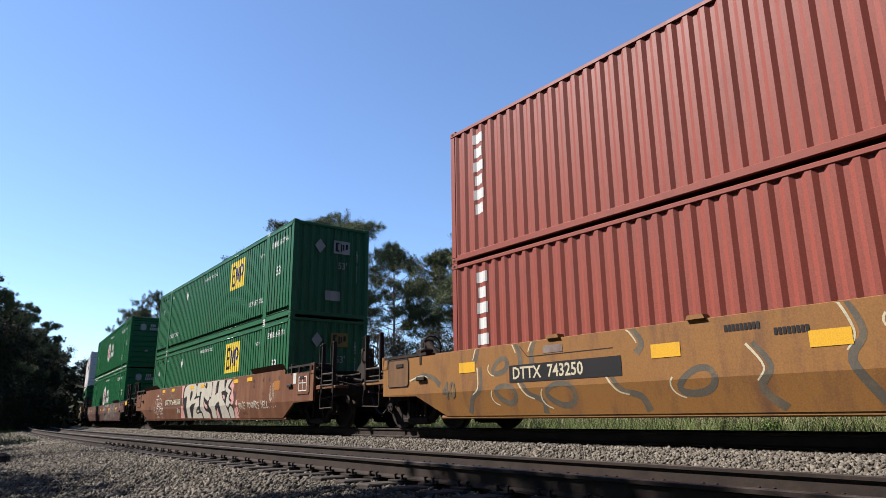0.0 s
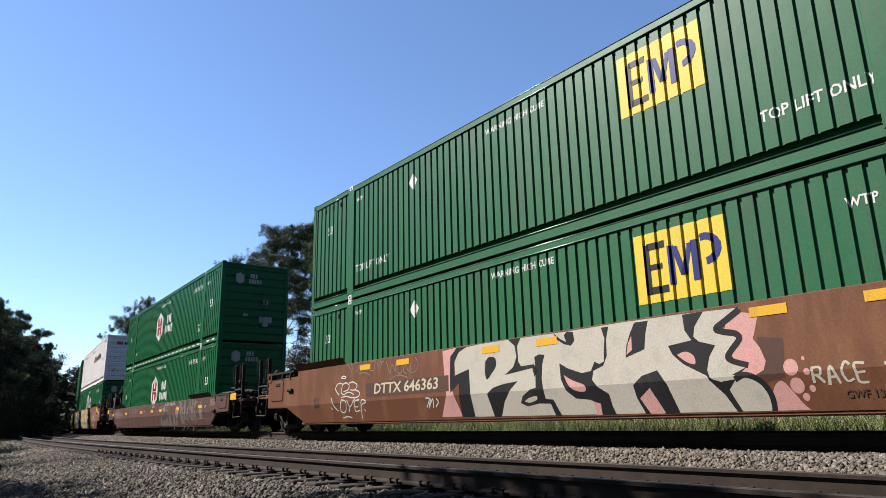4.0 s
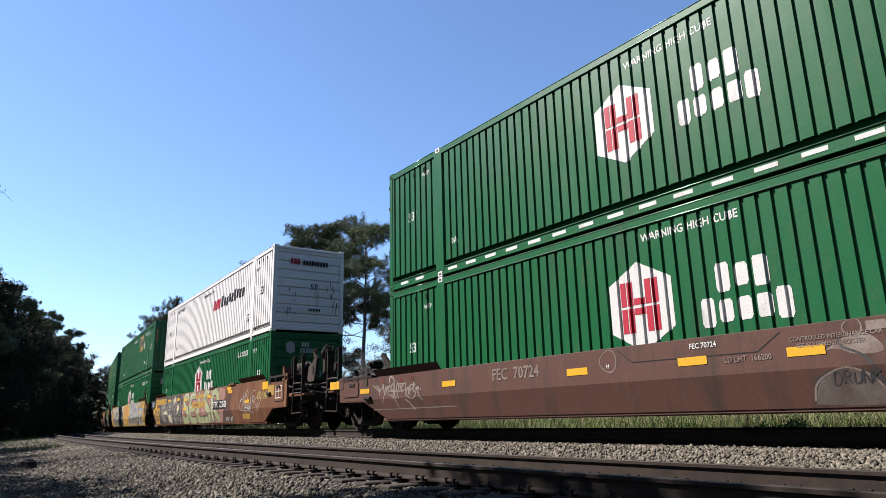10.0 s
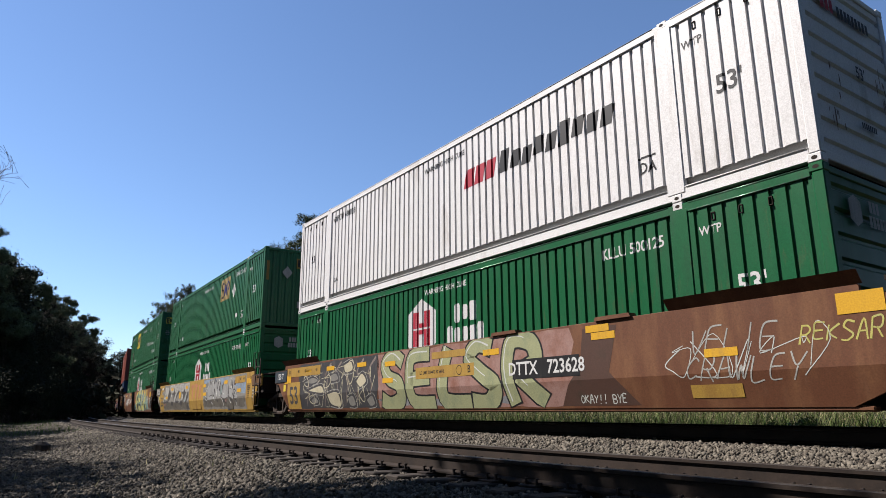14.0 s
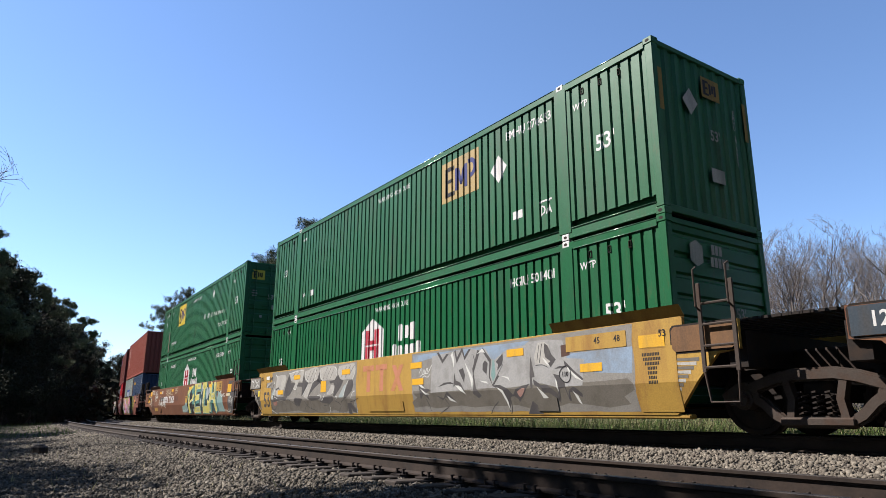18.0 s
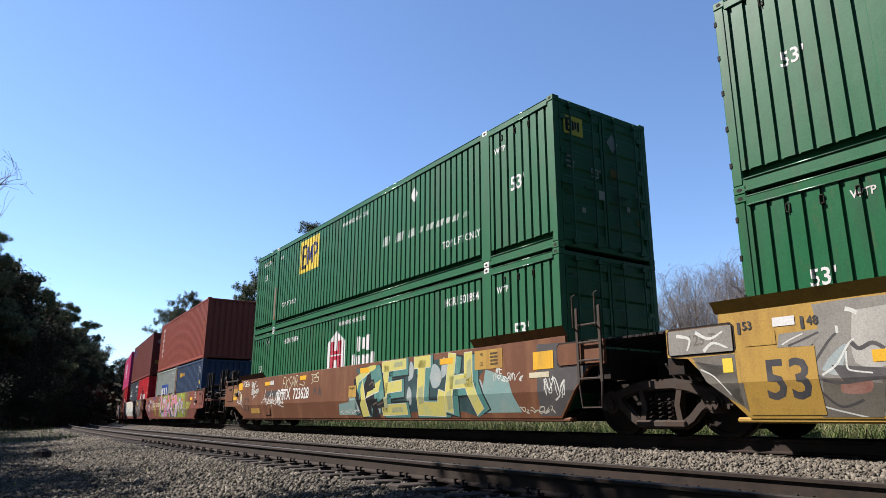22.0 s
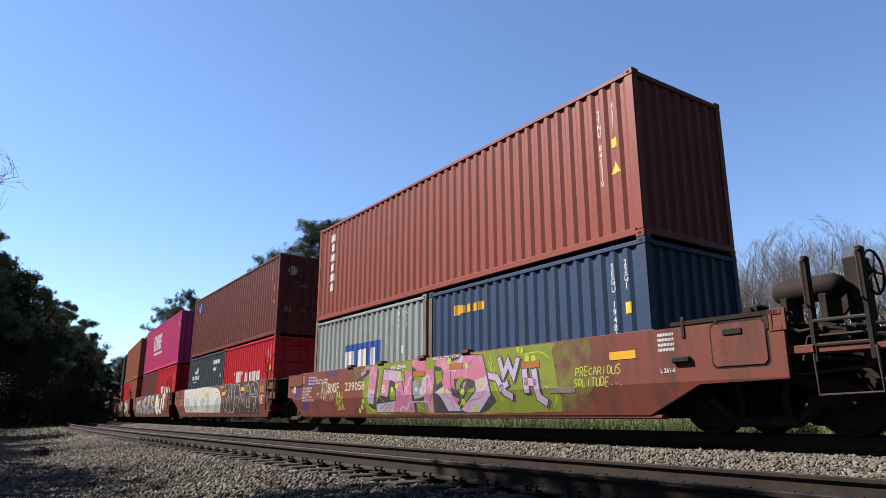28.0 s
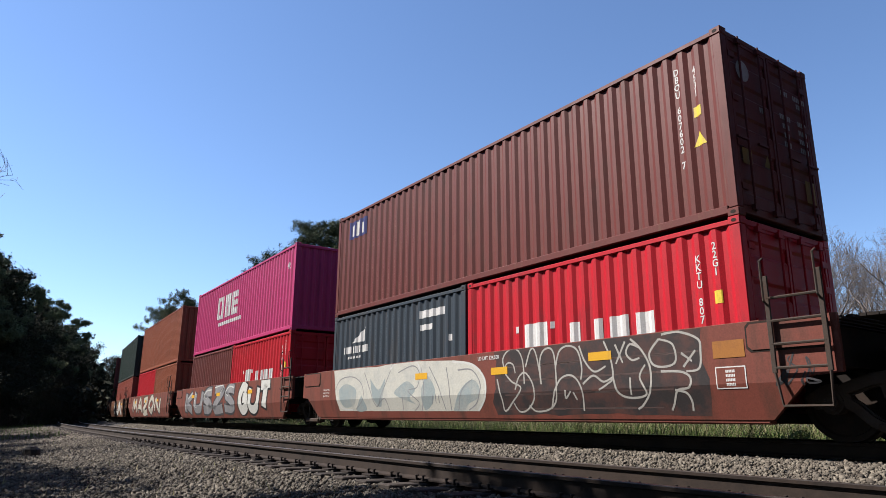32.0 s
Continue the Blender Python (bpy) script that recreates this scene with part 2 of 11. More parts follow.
PINK = paint("magenta container paint", (0.62, 0.055, 0.20), (0.45, 0.05, 0.15), 0.45, rust=0.35, dents=6.0)
WHITE = paint("white container paint", (0.98, 0.97, 0.955), (0.66, 0.62, 0.57), 0.45, 0.12, rust=0.3, dents=6.0)
SLATE = paint("dark slate container paint", (0.045, 0.065, 0.085), (0.06, 0.06, 0.06), 0.5, rust=0.35, dents=6.0)
BLUE = paint("blue container paint", (0.034, 0.072, 0.150), (0.04, 0.055, 0.085), 0.5, rust=0.5, dents=6.0)
GREY = paint("grey container paint", (0.33, 0.38, 0.36), (0.22, 0.20, 0.17), 0.5, 0.35, rust=0.75, dents=6.0)
DARK_GREEN = paint("blackish green container paint", (0.020, 0.045, 0.040), (0.03, 0.03, 0.03), 0.5, rust=0.35, dents=6.0)
ORANGE_BROWN = paint("rust orange container paint", (0.34, 0.10, 0.05), (0.2, 0.07, 0.04), 0.5, rust=0.35, dents=6.0)
CAR_YELLOW = paint("faded yellow car paint", (0.32, 0.150, 0.040), (0.18, 0.085, 0.04), 0.6, 0.4, rust=0.55, dents=6.0)
CAR_BROWN = paint("rust brown car paint", (0.168, 0.064, 0.030), (0.250, 0.112, 0.050), 0.6, 0.42, rust=0.6, dents=6.0)
CAR_DARK = paint("dark brown car paint", (0.125, 0.058, 0.044), (0.06, 0.04, 0.03), 0.6, 0.4, rust=0.5, dents=6.0)
CAR_RED = paint("oxide red car paint", (0.22, 0.060, 0.040), (0.11, 0.045, 0.03), 0.6, 0.4, rust=0.5, dents=6.0)
CAR_GOLD = paint("golden yellow car paint", (0.51, 0.31, 0.062), (0.36, 0.19, 0.045), 0.6, 0.4, rust=0.45, dents=6.0)
DIRTY_YELLOW = paint("soot-stained yellow car paint", (0.21, 0.105, 0.042), (0.10, 0.06, 0.035), 0.65, 0.5, rust=0.7, dents=6.0)
GRIME = surface("grimy black steel", (0.018, 0.0130, 0.0105), 0.8, 0.0, (0.045, 0.027, 0.017), 5, 0.5, 60, 0.3)
FRAME_GREY = surface("dusty cast steel", (0.073, 0.056, 0.045), 0.8, 0.1, (0.075, 0.046, 0.032), 5, 0.5, 60, 0.3)
RAIL_RUST = surface("rusty rail side", (0.048, 0.033, 0.025), 0.9, 0.0, (0.026, 0.020, 0.017), 3, 0.5, 50, 0.3)
RAIL_TOP = surface("polished rail head", (0.13, 0.115, 0.10), 0.45, 0.8, (0.08, 0.06, 0.05), 3, 0.5)
TIE = surface("creosoted timber", (0.050, 0.038, 0.030), 0.9, 0, (0.085, 0.072, 0.062), 8, 0.5, 70, 0.5, 0.01, 0, 0.1, 0.25)
STONE = surface("granite ballast stone", (0.205, 0.180, 0.142), 0.9, 0, (0.095, 0.076, 0.060), 9, 0.5, 120, 0.5, 0.004, 0, 0.2, 0.6)
OLD_STONE = surface("weathered grey-brown ballast stone", (0.215, 0.190, 0.152), 0.95, 0, (0.082, 0.067, 0.050), 12, 0.5, 120, 0.5, 0.004, 0, 0.2, 0.75)
OLD_BED = surface("earthy old ballast", (0.075, 0.064, 0.050), 0.95, 0, (0.045, 0.037, 0.028), 2.2, 0.5, 26, 1.0, 0.05, 0, 0.35)
BED = surface("dusty ballast", (0.070, 0.062, 0.054), 0.95, 0, (0.045, 0.038, 0.032), 2.2, 0.5, 26, 1.0, 0.05, 0, 0.35)
SOIL = surface("leaf litter and soil", (0.060, 0.048, 0.032), 0.95, 0, (0.04, 0.05, 0.02), 0.6, 0.5, 14, 0.8, 0.06, 0, 0.25)
BLADE = surface("dry grass", (0.34, 0.30, 0.16), 0.8, 0, (0.20, 0.23, 0.08), 2, 0.5, 30, 0, 0, 0, 0.1, 0.3)
LEAF = surface("fresh green leaf", (0.15, 0.27, 0.045), 0.7, 0, (0.17, 0.18, 0.055), 2, 0.5, 30, 0, 0, 0, 0.1, 0.35)
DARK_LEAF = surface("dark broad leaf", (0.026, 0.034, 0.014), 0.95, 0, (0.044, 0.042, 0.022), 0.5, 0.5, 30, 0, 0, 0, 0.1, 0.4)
MIXED_LEAF = surface("olive-brown leaf", (0.085, 0.088, 0.052), 0.9, 0, (0.13, 0.105, 0.085), 0.6, 0.5, 30, 0, 0, 0, 0.1, 0.4)
NEEDLE = surface("pine needle", (0.135, 0.170, 0.078), 0.8, 0, (0.18, 0.195, 0.10), 0.7, 0.5, 30, 0, 0, 0, 0.1, 0.4)
BARK = surface("grey bark", (0.24, 0.20, 0.175), 0.9, 0, (0.13, 0.105, 0.085), 4, 0.5, 30, 0.6, 0.02)
TWIG = surface("bare twig", (0.27, 0.24, 0.228), 0.85, 0, (0.19, 0.165, 0.155), 4, 0.5, 30, 0)
# Dark copy of the twig colour; the undergrowth's shade is in it.
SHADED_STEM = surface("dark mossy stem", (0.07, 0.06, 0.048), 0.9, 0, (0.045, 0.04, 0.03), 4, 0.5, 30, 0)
YELLOW = paint("yellow stencil paint", (0.85, 0.47, 0.03), (0.5, 0.3, 0.06), 0.5, 0.2)
LOGO_YELLOW = paint("bright yellow paint", (0.86, 0.66, 0.07), (0.6, 0.45, 0.1), 0.5, 0.15)
LOGO_BLUE = paint("navy paint", (0.030, 0.040, 0.20), (0.05, 0.05, 0.1), 0.5, 0.15)
INK = paint("black paint", (0.018, 0.018, 0.020), (0.05, 0.045, 0.04), 0.5, 0.2)
CHALK = paint("white stencil paint", (0.80, 0.80, 0.78), (0.5, 0.48, 0.45), 0.55, 0.15)
PALE_WHITE = paint("washed-out white paint", (0.50, 0.56, 0.50), (0.12, 0.24, 0.16), 0.5, 0.5, 0.2)
SIGN_BLUE = paint("bright blue paint", (0.030, 0.105, 0.44), (0.05, 0.09, 0.25), 0.5, 0.15)
LOGO_RED = paint("red stencil paint", (0.55, 0.03, 0.06), (0.35, 0.04, 0.06), 0.5, 0.15)

# ---- ground and ballast ----
BED_LINE = [(-12.0, -0.25), (-10.6, 0.06), (-9.2, 0.10), (-7.6, 0.15), (-6.3, 0.27), (-5.7, 0.315), (-3.4, 0.33), (-2.75, 0.37), (-1.75, 0.57), (1.75, 0.60), (3.6, 0.10), (4.2, -0.25)]


def bed_z(lat):
    return np.interp(lat, [p[0] for p in BED_LINE], [p[1] for p in BED_LINE])


def ribbon(line, s_list, lift=0.0):
    """A sheet along the track with a cross-section of (across, height)."""
    sh, n = Shape(), len(line)
    vs = []
    for s in s_list:
        for lat, z in line:
            p, _ = track_at(s, lat)
            vs.append((p.x, p.y, z + lift))
    fs = [(i * n + j, i * n + j + 1, (i + 1) * n + j + 1, (i + 1) * n + j) for i in range(len(s_list) - 1) for j in range(n - 1)]
    return sh.add(vs, fs)


def spread_out(near, far, n):
    """Values from -far to far, close together near 0."""
    u = np.linspace(-1, 1, n)
    return np.sign(u) * (near * np.abs(u) + (far - near) * np.abs(u) ** 5)


xs = spread_out(120, 3000, 121)
gv = [(x, y, 0.06 * noise.noise((x * 0.15, y * 0.15, 0)) - 0.02 * 0) for y in xs for x in xs]
gn = len(xs)
gf = [(j * gn + i, j * gn + i + 1, (j + 1) * gn + i + 1, (j + 1) * gn + i) for j in range(gn - 1) for i in range(gn - 1)]
ground = thing("ground", "dark leaf-littered soil beside the railway", "ground", kind="structure", shape=Shape().add(gv, gf), material=SOIL)
S_STEPS = list(np.arange(-30, 60, 1.0)) + list(np.arange(60, 330, 3.0))
fine_line = [(lat, float(bed_z(lat)) + 0.015 * noise.noise((lat * 3, 0, 0))) for lat in np.arange(-12, 4.3, 0.3)]
ballast_bed = thing("ballast_bed", "grey crushed-stone ballast under both tracks", "ballast", kind="structure", shape=ribbon([q for q in fine_line if q[0] > -5.5], S_STEPS), material=BED)
ballast_shoulder = thing("ballast_shoulder", "brown weathered ballast sloping down from the near track", "ballast", kind="structure", shape=ribbon([q for q in fine_line if q[0] < -5.3], S_STEPS), material=OLD_BED)

# ---- tracks: rails ----
RAIL_SECTION = [(-0.075, -0.185), (0.075, -0.185), (0.075, -0.170), (0.012, -0.150), (0.010, -0.045), (0.036, -0.034), (0.037, -0.006), (0.028, 0.0),
                (-0.028, 0.0), (-0.037, -0.006), (-0.036, -0.034), (-0.010, -0.045), (-0.012, -0.150), (-0.075, -0.170)]


def rail_mesh(lat, top, name):
    n = len(RAIL_SECTION)
    vs = []
    for s in S_STEPS:
        for a, z in RAIL_SECTION:
            p, _ = track_at(s, lat + a)
            vs.append((p.x, p.y, top + z))
    fs = [(i * n + j, i * n + (j + 1) % n, (i + 1) * n + (j + 1) % n, (i + 1) * n + j) for i in range(len(S_STEPS) - 1) for j in range(n)]
    me = Shape().add(vs, fs).mesh(name, RAIL_RUST)
    me.materials.append(RAIL_TOP)
    for k, f in enumerate(me.polygons):
        f.material_index = 1 if k % n in (6, 7, 8) else 0
    return me


near_track = thing("near_track", "empty railway track on dark timber ties with rusty rails", "railway track", "tracks", "structure")
far_track = thing("far_track", "railway track carrying the freight train", "railway track", "tracks", "structure")
for holder, mid, top in ((near_track, NEAR_LAT, NEAR_RAIL), (far_track, 0.0, FAR_RAIL)):
    for side in (-0.755, 0.755):
        part("rail", rail_mesh(mid + side, top, "rail"), None, holder, "steel rail with a dull worn head")


# ---- lettering and painted shapes ----
def lettering(text, size, squeeze=1.0):
    """Flat mesh of words, in x and z, centred."""
    cu = bpy.data.curves.new("type", "FONT")
    cu.body, cu.size, cu.align_x, cu.align_y = text, size, "CENTER", "CENTER"
    cu.resolution_u = 2
    cu.offset, cu.space_line = size * 0.018, 0.82
    ob = bpy.data.objects.new("type", cu)
    me = bpy.data.meshes.new_from_object(ob)
    vs = [(v.co.x * squeeze * 0.9, v.co.y) for v in me.vertices]
    fs = [tuple(f.vertices) for f in me.polygons]
    bpy.data.objects.remove(ob)
    bpy.data.meshes.remove(me)
    return vs, fs


def blocks(n, size, gap=0.25, ragged=0.0, seed=1):
    """A row of n plain upright bars, the size of a line of writing that is not lettered."""
    rnd = random.Random(seed)
    w = size * 0.62
    vs, fs = [], []
    x = -n * w / 2
    for i in range(n):
        if rnd.random() < 0.92:
            h0, h1 = -size / 2, size / 2 - (rnd.random() * ragged * size)
            k = len(vs)
            vs += [(x, h0), (x + w * (1 - gap), h0), (x + w * (1 - gap), h1), (x, h1)]
            fs.append((k, k + 1, k + 2, k + 3))
        x += w
    return vs, fs


def outline(polys):
    vs, fs = [], []
    for p in polys:
        k = len(vs)
        vs += list(p)
        fs.append(tuple(range(k, k + len(p))))
    return vs, fs


def rect(x, z, w, h, lean=0.0):
    return [(x - w / 2 - lean, z - h / 2), (x + w / 2 - lean, z - h / 2), (x + w / 2 + lean, z + h / 2), (x - w / 2 + lean, z + h / 2)]


def decal(name, flat, x, z, prof, y_face, material, parent, label="", proud=0.004, side=-1, upright=False):
    """Paint that follows the panel: flat (vs, fs) laid at x, z on the side y_face with its corrugation prof(x)."""
    vs, fs = flat
    bm = bmesh.new()
    made = [bm.verts.new((-side * a + x if side > 0 else a + x, 0, b + z)) for a, b in vs]
    for f in fs:
        try:
            bm.faces.new([made[i] for i in f])
        except ValueError:
            pass
    if prof is not None and made:
        lo, hi = min(v.co.x for v in made), max(v.co.x for v in made)
        for c in prof[0]:
            if lo < c < hi:
                bmesh.ops.bisect_plane(bm, geom=bm.verts[:] + bm.edges[:] + bm.faces[:], plane_co=(c, 0, 0), plane_no=(1, 0, 0), dist=1e-5)
    for v in bm.verts:
        d = float(np.interp(v.co.x, prof[0], prof[1])) if prof is not None else 0.0
        v.co.y = side * (y_face - d + proud)
    for f in bm.faces:
        f.normal_update()
        if f.normal.y * side < 0:
            f.normal_flip()
    me = bpy.data.meshes.new(name)
    bm.to_mesh(me)
    bm.free()
    me.materials.append(material)
    ob = new(name, me)
    ob.parent = parent
    return tagged(ob, label)


# ---- containers ----
_cache = {}


def cached(key, build):
    if key not in _cache:
        _cache[key] = build()
    return _cache[key]


def wave(a, b, pitch, flat, slope, groove, depth, phase=0.0):
    """Points (x, depth) of a folded steel wall from a to b."""
    n = max(1, round((b - a) / pitch))
    p = (b - a) / n
    k = p / pitch
    xs, ds = [a], [0.0]
    for i in range(n):
        x = a + i * p + flat / 2 * k
        for step, d in ((0, 0.0), (slope, depth), (groove, depth), (slope, 0.0)):
            x += step * k
            xs.append(x)
            ds.append(d)
    xs.append(b)
    ds.append(0.0)
    return xs, ds


def side_profile(kind):
    if kind == "53":
        xs, ds = [], []
        for a, b in ((-7.95, -6.16), (-5.918, 5.918), (6.16, 7.95)):
            u, d = wave(a, b, 0.2152, 0.148, 0.010, 0.047, 0.030)
            xs += u
            ds += d
        return xs, ds
    half = {"40": 6.096, "20": 3.029}[kind] - 0.14
    return wave(-half, half, 0.276, 0.072, 0.068, 0.068, 0.036)


SIZES = {"53": (16.154, 1.295), "40": (12.192, 1.219), "20": (6.058, 1.219)}


def folded(xs, ds, z0, z1, y, side, thick=0.004):
    sh = Shape()
    n = len(xs)
    vs = [(x, side * (y - d), z) for z in (z0, z1) for x, d in zip(xs, ds)]
    return sh.add(vs, [(i, i + 1, n + i + 1, n + i) for i in range(n - 1)])


def container(label, kind, height, colour, end="plain", base=0.0, category="shipping container", group="containers on the train"):
    """An empty with the container's parts, its underside base above it; x forward, near side -y."""
    L, w = SIZES[kind]
    h = L / 2
    prof = side_profile(kind)
    face = w - 0.012
    top = thing("shipping_container", label, category, group)
    long = kind == "53"
    foot, head, lip = (base + 0.325, height - 0.150, 0.004) if long else (base + 0.16, height - 0.10, 0.0)
    for side in (-1, 1):
        part("side_panel", cached(("side", kind, height, colour, side, base), lambda: folded(*prof, foot, head, face, side).mesh("side_panel", colour)), None, top)
        y0, y1 = sorted((side * (w - 0.07), side * w))
        part("bottom_rail", cached(("brail", kind, colour, side), lambda: bottom_rail(kind, h, w, side).mesh("bottom_rail", colour)), None, top, "", pose(0, 0, base))
        part("top_rail", cached(("trail", kind, height, colour, side), lambda: Shape().box(-h + 0.16, h - 0.16, *sorted((side * (w - 0.07), side * (w + lip))), height - (0.175 if long else 0.115), height - 0.035, 0.012).mesh("top_rail", colour)), None, top)
        if long and side < 0:
            for a, b in ((-7.9, -6.17), (-5.83, 5.83), (6.17, 7.9)):
                for z in (base + 0.203, height - 0.168, height - 0.046):
                    part("rail_lip", cached(("lip", colour, a, z), lambda: Shape().tube((a, -w - 0.003, z), (b, -w - 0.003, z), 0.009, 10).mesh("rail_lip", WHITE if colour is WHITE else GLINT_GREEN, True)), None, top, "rounded glossy rail edge")
        for e in (-1, 1):
            xa, xb = sorted((e * (h - 0.15), e * h))
            yy = sorted((side * (w - 0.14), side * w))
            part("corner_post", cached(("post", kind, height, colour, side, e, base), lambda: Shape().box(xa, xb, *yy, base + 0.118, height - 0.118, 0.014).mesh("corner_post", colour)), None, top)
            for zz in (base, height - 0.118):
                yc = sorted((side * (w - 0.160), side * (w + 0.003)))
                xc = sorted((e * (h - 0.178), e * (h + 0.003)))
                part("corner_casting", cached(("cast", kind, height, colour, side, e, zz), lambda: casting(xc, yc, zz, side, colour)), None, top)
            if kind == "53":
                if side < 0:
                    for k in range(3):
                        part("lashing_ring", cached(("ring", colour, e, k), lambda: lashing_ring(e * (h - 0.70) - e * 0.415 * k, face).mesh("lashing_ring", GRIME)), None, top, "small dark lashing ring").location = (0, 0, height - 0.34)
                    if e < 0:
                        for k in range(5):
                            part("hinge", cached(("hinge", colour), lambda: Shape().box(-h - 0.012, -h + 0.03, -w - 0.008, -w + 0.03, -0.04, 0.04, 0.005).mesh("hinge", GRIME)), None, top, "dark door hinge").location = (0, 0, 0.36 + k * (height - 0.70) / 4)
                part("lift_post", cached(("lpost", height, colour, side, e, base), lambda: Shape().box(e * 6.0 - 0.15, e * 6.0 + 0.15, *sorted((side * (face - 0.07), side * (face + 0.017))), base + 0.12, height - 0.12, 0.010).mesh("lift_post", colour)), None, top)
                for zz in (base, height - 0.125):
                    part("lift_fitting", cached(("lfit", colour, side, e, zz), lambda: casting((e * 6.0 - 0.09, e * 6.0 + 0.09), sorted((side * (w - 0.10), side * (w + 0.006))), zz, side, CHALK if colour in (GREEN, GREEN_B) else colour)), None, top)
    part("roof", cached(("roof", kind, height, colour), lambda: roof_mesh(h, w, height, colour)), None, top)
    part("floor", cached(("floor", kind), lambda: Shape().box(-h + 0.1, h - 0.1, -w + 0.06, w - 0.06, 0.05, 0.14).mesh("floor", GRIME)), None, top, "", pose(0, 0, base))
    for e in (-1, 1):
        style = end if e > 0 else "plain"
        part("end_wall" if style != "doors" else "door_frame", cached(("end", kind, height, colour, style, e, base), lambda: end_mesh(h, w, height, e, style, base).mesh("end_wall", colour)), None, top)
        if style == "doors":
            for s in (-1, 1):
                ya, yb = sorted((s * 0.012, s * (w - 0.14)))
                door = part("door", cached(("door", kind, height, colour, s, base), lambda: door_mesh(h, ya, yb, height, colour, base)), None, top)
                for k in (0.28, 0.78):
                    yb_ = s * (w - 0.14) * k
                    part("lock_rod", cached(("rod", kind, height, colour, s, k, base), lambda: Shape().tube((h + 0.035, yb_, base + 0.10), (h + 0.035, yb_, height - 0.08), 0.017).box(h + 0.0, h + 0.06, yb_ - 0.05, yb_ + 0.05, base + 0.12, base + 0.2).box(h, h + 0.06, yb_ - 0.05, yb_ + 0.05, height - 0.2, height - 0.12).box(h + 0.02, h + 0.055, yb_ - 0.03, yb_ + 0.28 * s, 1.15, 1.18).mesh("lock_rod", colour)), None, door)
    return top, prof, face


def bottom_rail(kind, h, w, side):
    """A folded rail along the foot of the side; on the long boxes a recess runs between it and the folded sheet."""
    if kind != "53":
        y0, y1 = sorted((side * (w - 0.07), side * w))
        return Shape().box(-h + 0.16, h - 0.16, y0, y1, 0.05, 0.168, 0.008)
    cut = [(w - 0.13, 0.03), (w + 0.004, 0.03), (w + 0.004, 0.055), (w - 0.006, 0.06), (w - 0.006, 0.188), (w + 0.002, 0.196), (w + 0.002, 0.208), (w - 0.115, 0.212), (w - 0.115, 0.40), (w - 0.13, 0.40)]
    n = len(cut)
    vs = [(x, side * y, z) for x in (-h + 0.15, h - 0.15) for y, z in cut]
    fs = [(i, (i + 1) % n, n + (i + 1) % n, n + i) for i in range(n)] + [tuple(range(n)), tuple(range(n, 2 * n))]
    return Shape().add(vs, fs)


def lashing_ring(x, face):
    """A small upright loop in a fold near the top of the side."""
    y = -face - 0.006
    return Shape().box(x - 0.030, x - 0.018, y - 0.008, y + 0.02, -0.06, 0.06, 0.003).box(x + 0.018, x + 0.030, y - 0.008, y + 0.02, -0.06, 0.06, 0.003).box(x - 0.018, x + 0.018, y - 0.008, y + 0.02, -0.06, -0.045, 0.003).box(x - 0.018, x + 0.018, y - 0.008, y + 0.02, 0.045, 0.06, 0.003)


def casting(xc, yc, z, side, colour):
    """A corner block with its slotted hole."""
    sh = Shape().box(*xc, *yc, z, z + 0.118, 0.012)
    me = sh.mesh("corner_casting", colour)
    me.materials.append(GRIME)
    n = len(me.polygons)
    y = (yc[0] - 0.002) if side < 0 else (yc[1] + 0.002)
    xm, zm = sum(xc) / 2, z + 0.059
    ring = [(xm + 0.04 * math.cos(a), y, zm + 0.026 * math.sin(a)) for a in np.linspace(0, 6.283, 11)[:-1]]
    bm = bmesh.new()
    bm.from_mesh(me)
    f = bm.faces.new([bm.verts.new(p) for p in ring])
    f.material_index = 1
    bm.to_mesh(me)
    bm.free()
    return me


def roof_mesh(h, w, height, colour):
    xs, ds = wave(-h + 0.1, h - 0.1, 0.42, 0.2, 0.05, 0.12, 0.02)
    n = len(xs)
    vs = [(x, y, height - 0.045 - d) for y in (-w + 0.05, w - 0.05) for x, d in zip(xs, ds)]
    return Shape().add(vs, [(i, i + 1, n + i + 1, n + i) for i in range(n - 1)]).mesh("roof", colour)


def end_mesh(h, w, height, e, style, base=0.0):
    sh = Shape()
    x = e * (h - 0.03)
    y0 = w - 0.12
    if style == "ribs":
        zs, ds = wave(base + 0.16, height - 0.12, 0.30, 0.20, 0.03, 0.04, 0.035)
        n = len(zs)
        vs = [(x - e * d, y, z) for y in (-y0, y0) for z, d in zip(zs, ds)]
    elif style == "doors":
        zs, ds = [base + 0.05, height - 0.05], [0.02, 0.02]
        n = 2
        vs = [(x - e * d, y, z) for y in (-y0, y0) for z, d in zip(zs, ds)]
    else:
        ys, ds = wave(-y0, y0, 0.27, 0.09, 0.05, 0.08, 0.04)
        n = len(ys)
        vs = [(x - e * d, y, z) for z in (base + 0.16, height - 0.12) for y, d in zip(ys, ds)]
    sh.add(vs, [(i, i + 1, n + i + 1, n + i) for i in range(n - 1)])
    xa, xb = sorted((e * (h - 0.10), e * (h - 0.004)))
    sh.box(xa, xb, -y0, y0, base + 0.05, base + 0.168, 0.01)
    sh.box(xa, xb, -y0, y0, height - 0.125, height - 0.035, 0.01)
    return sh


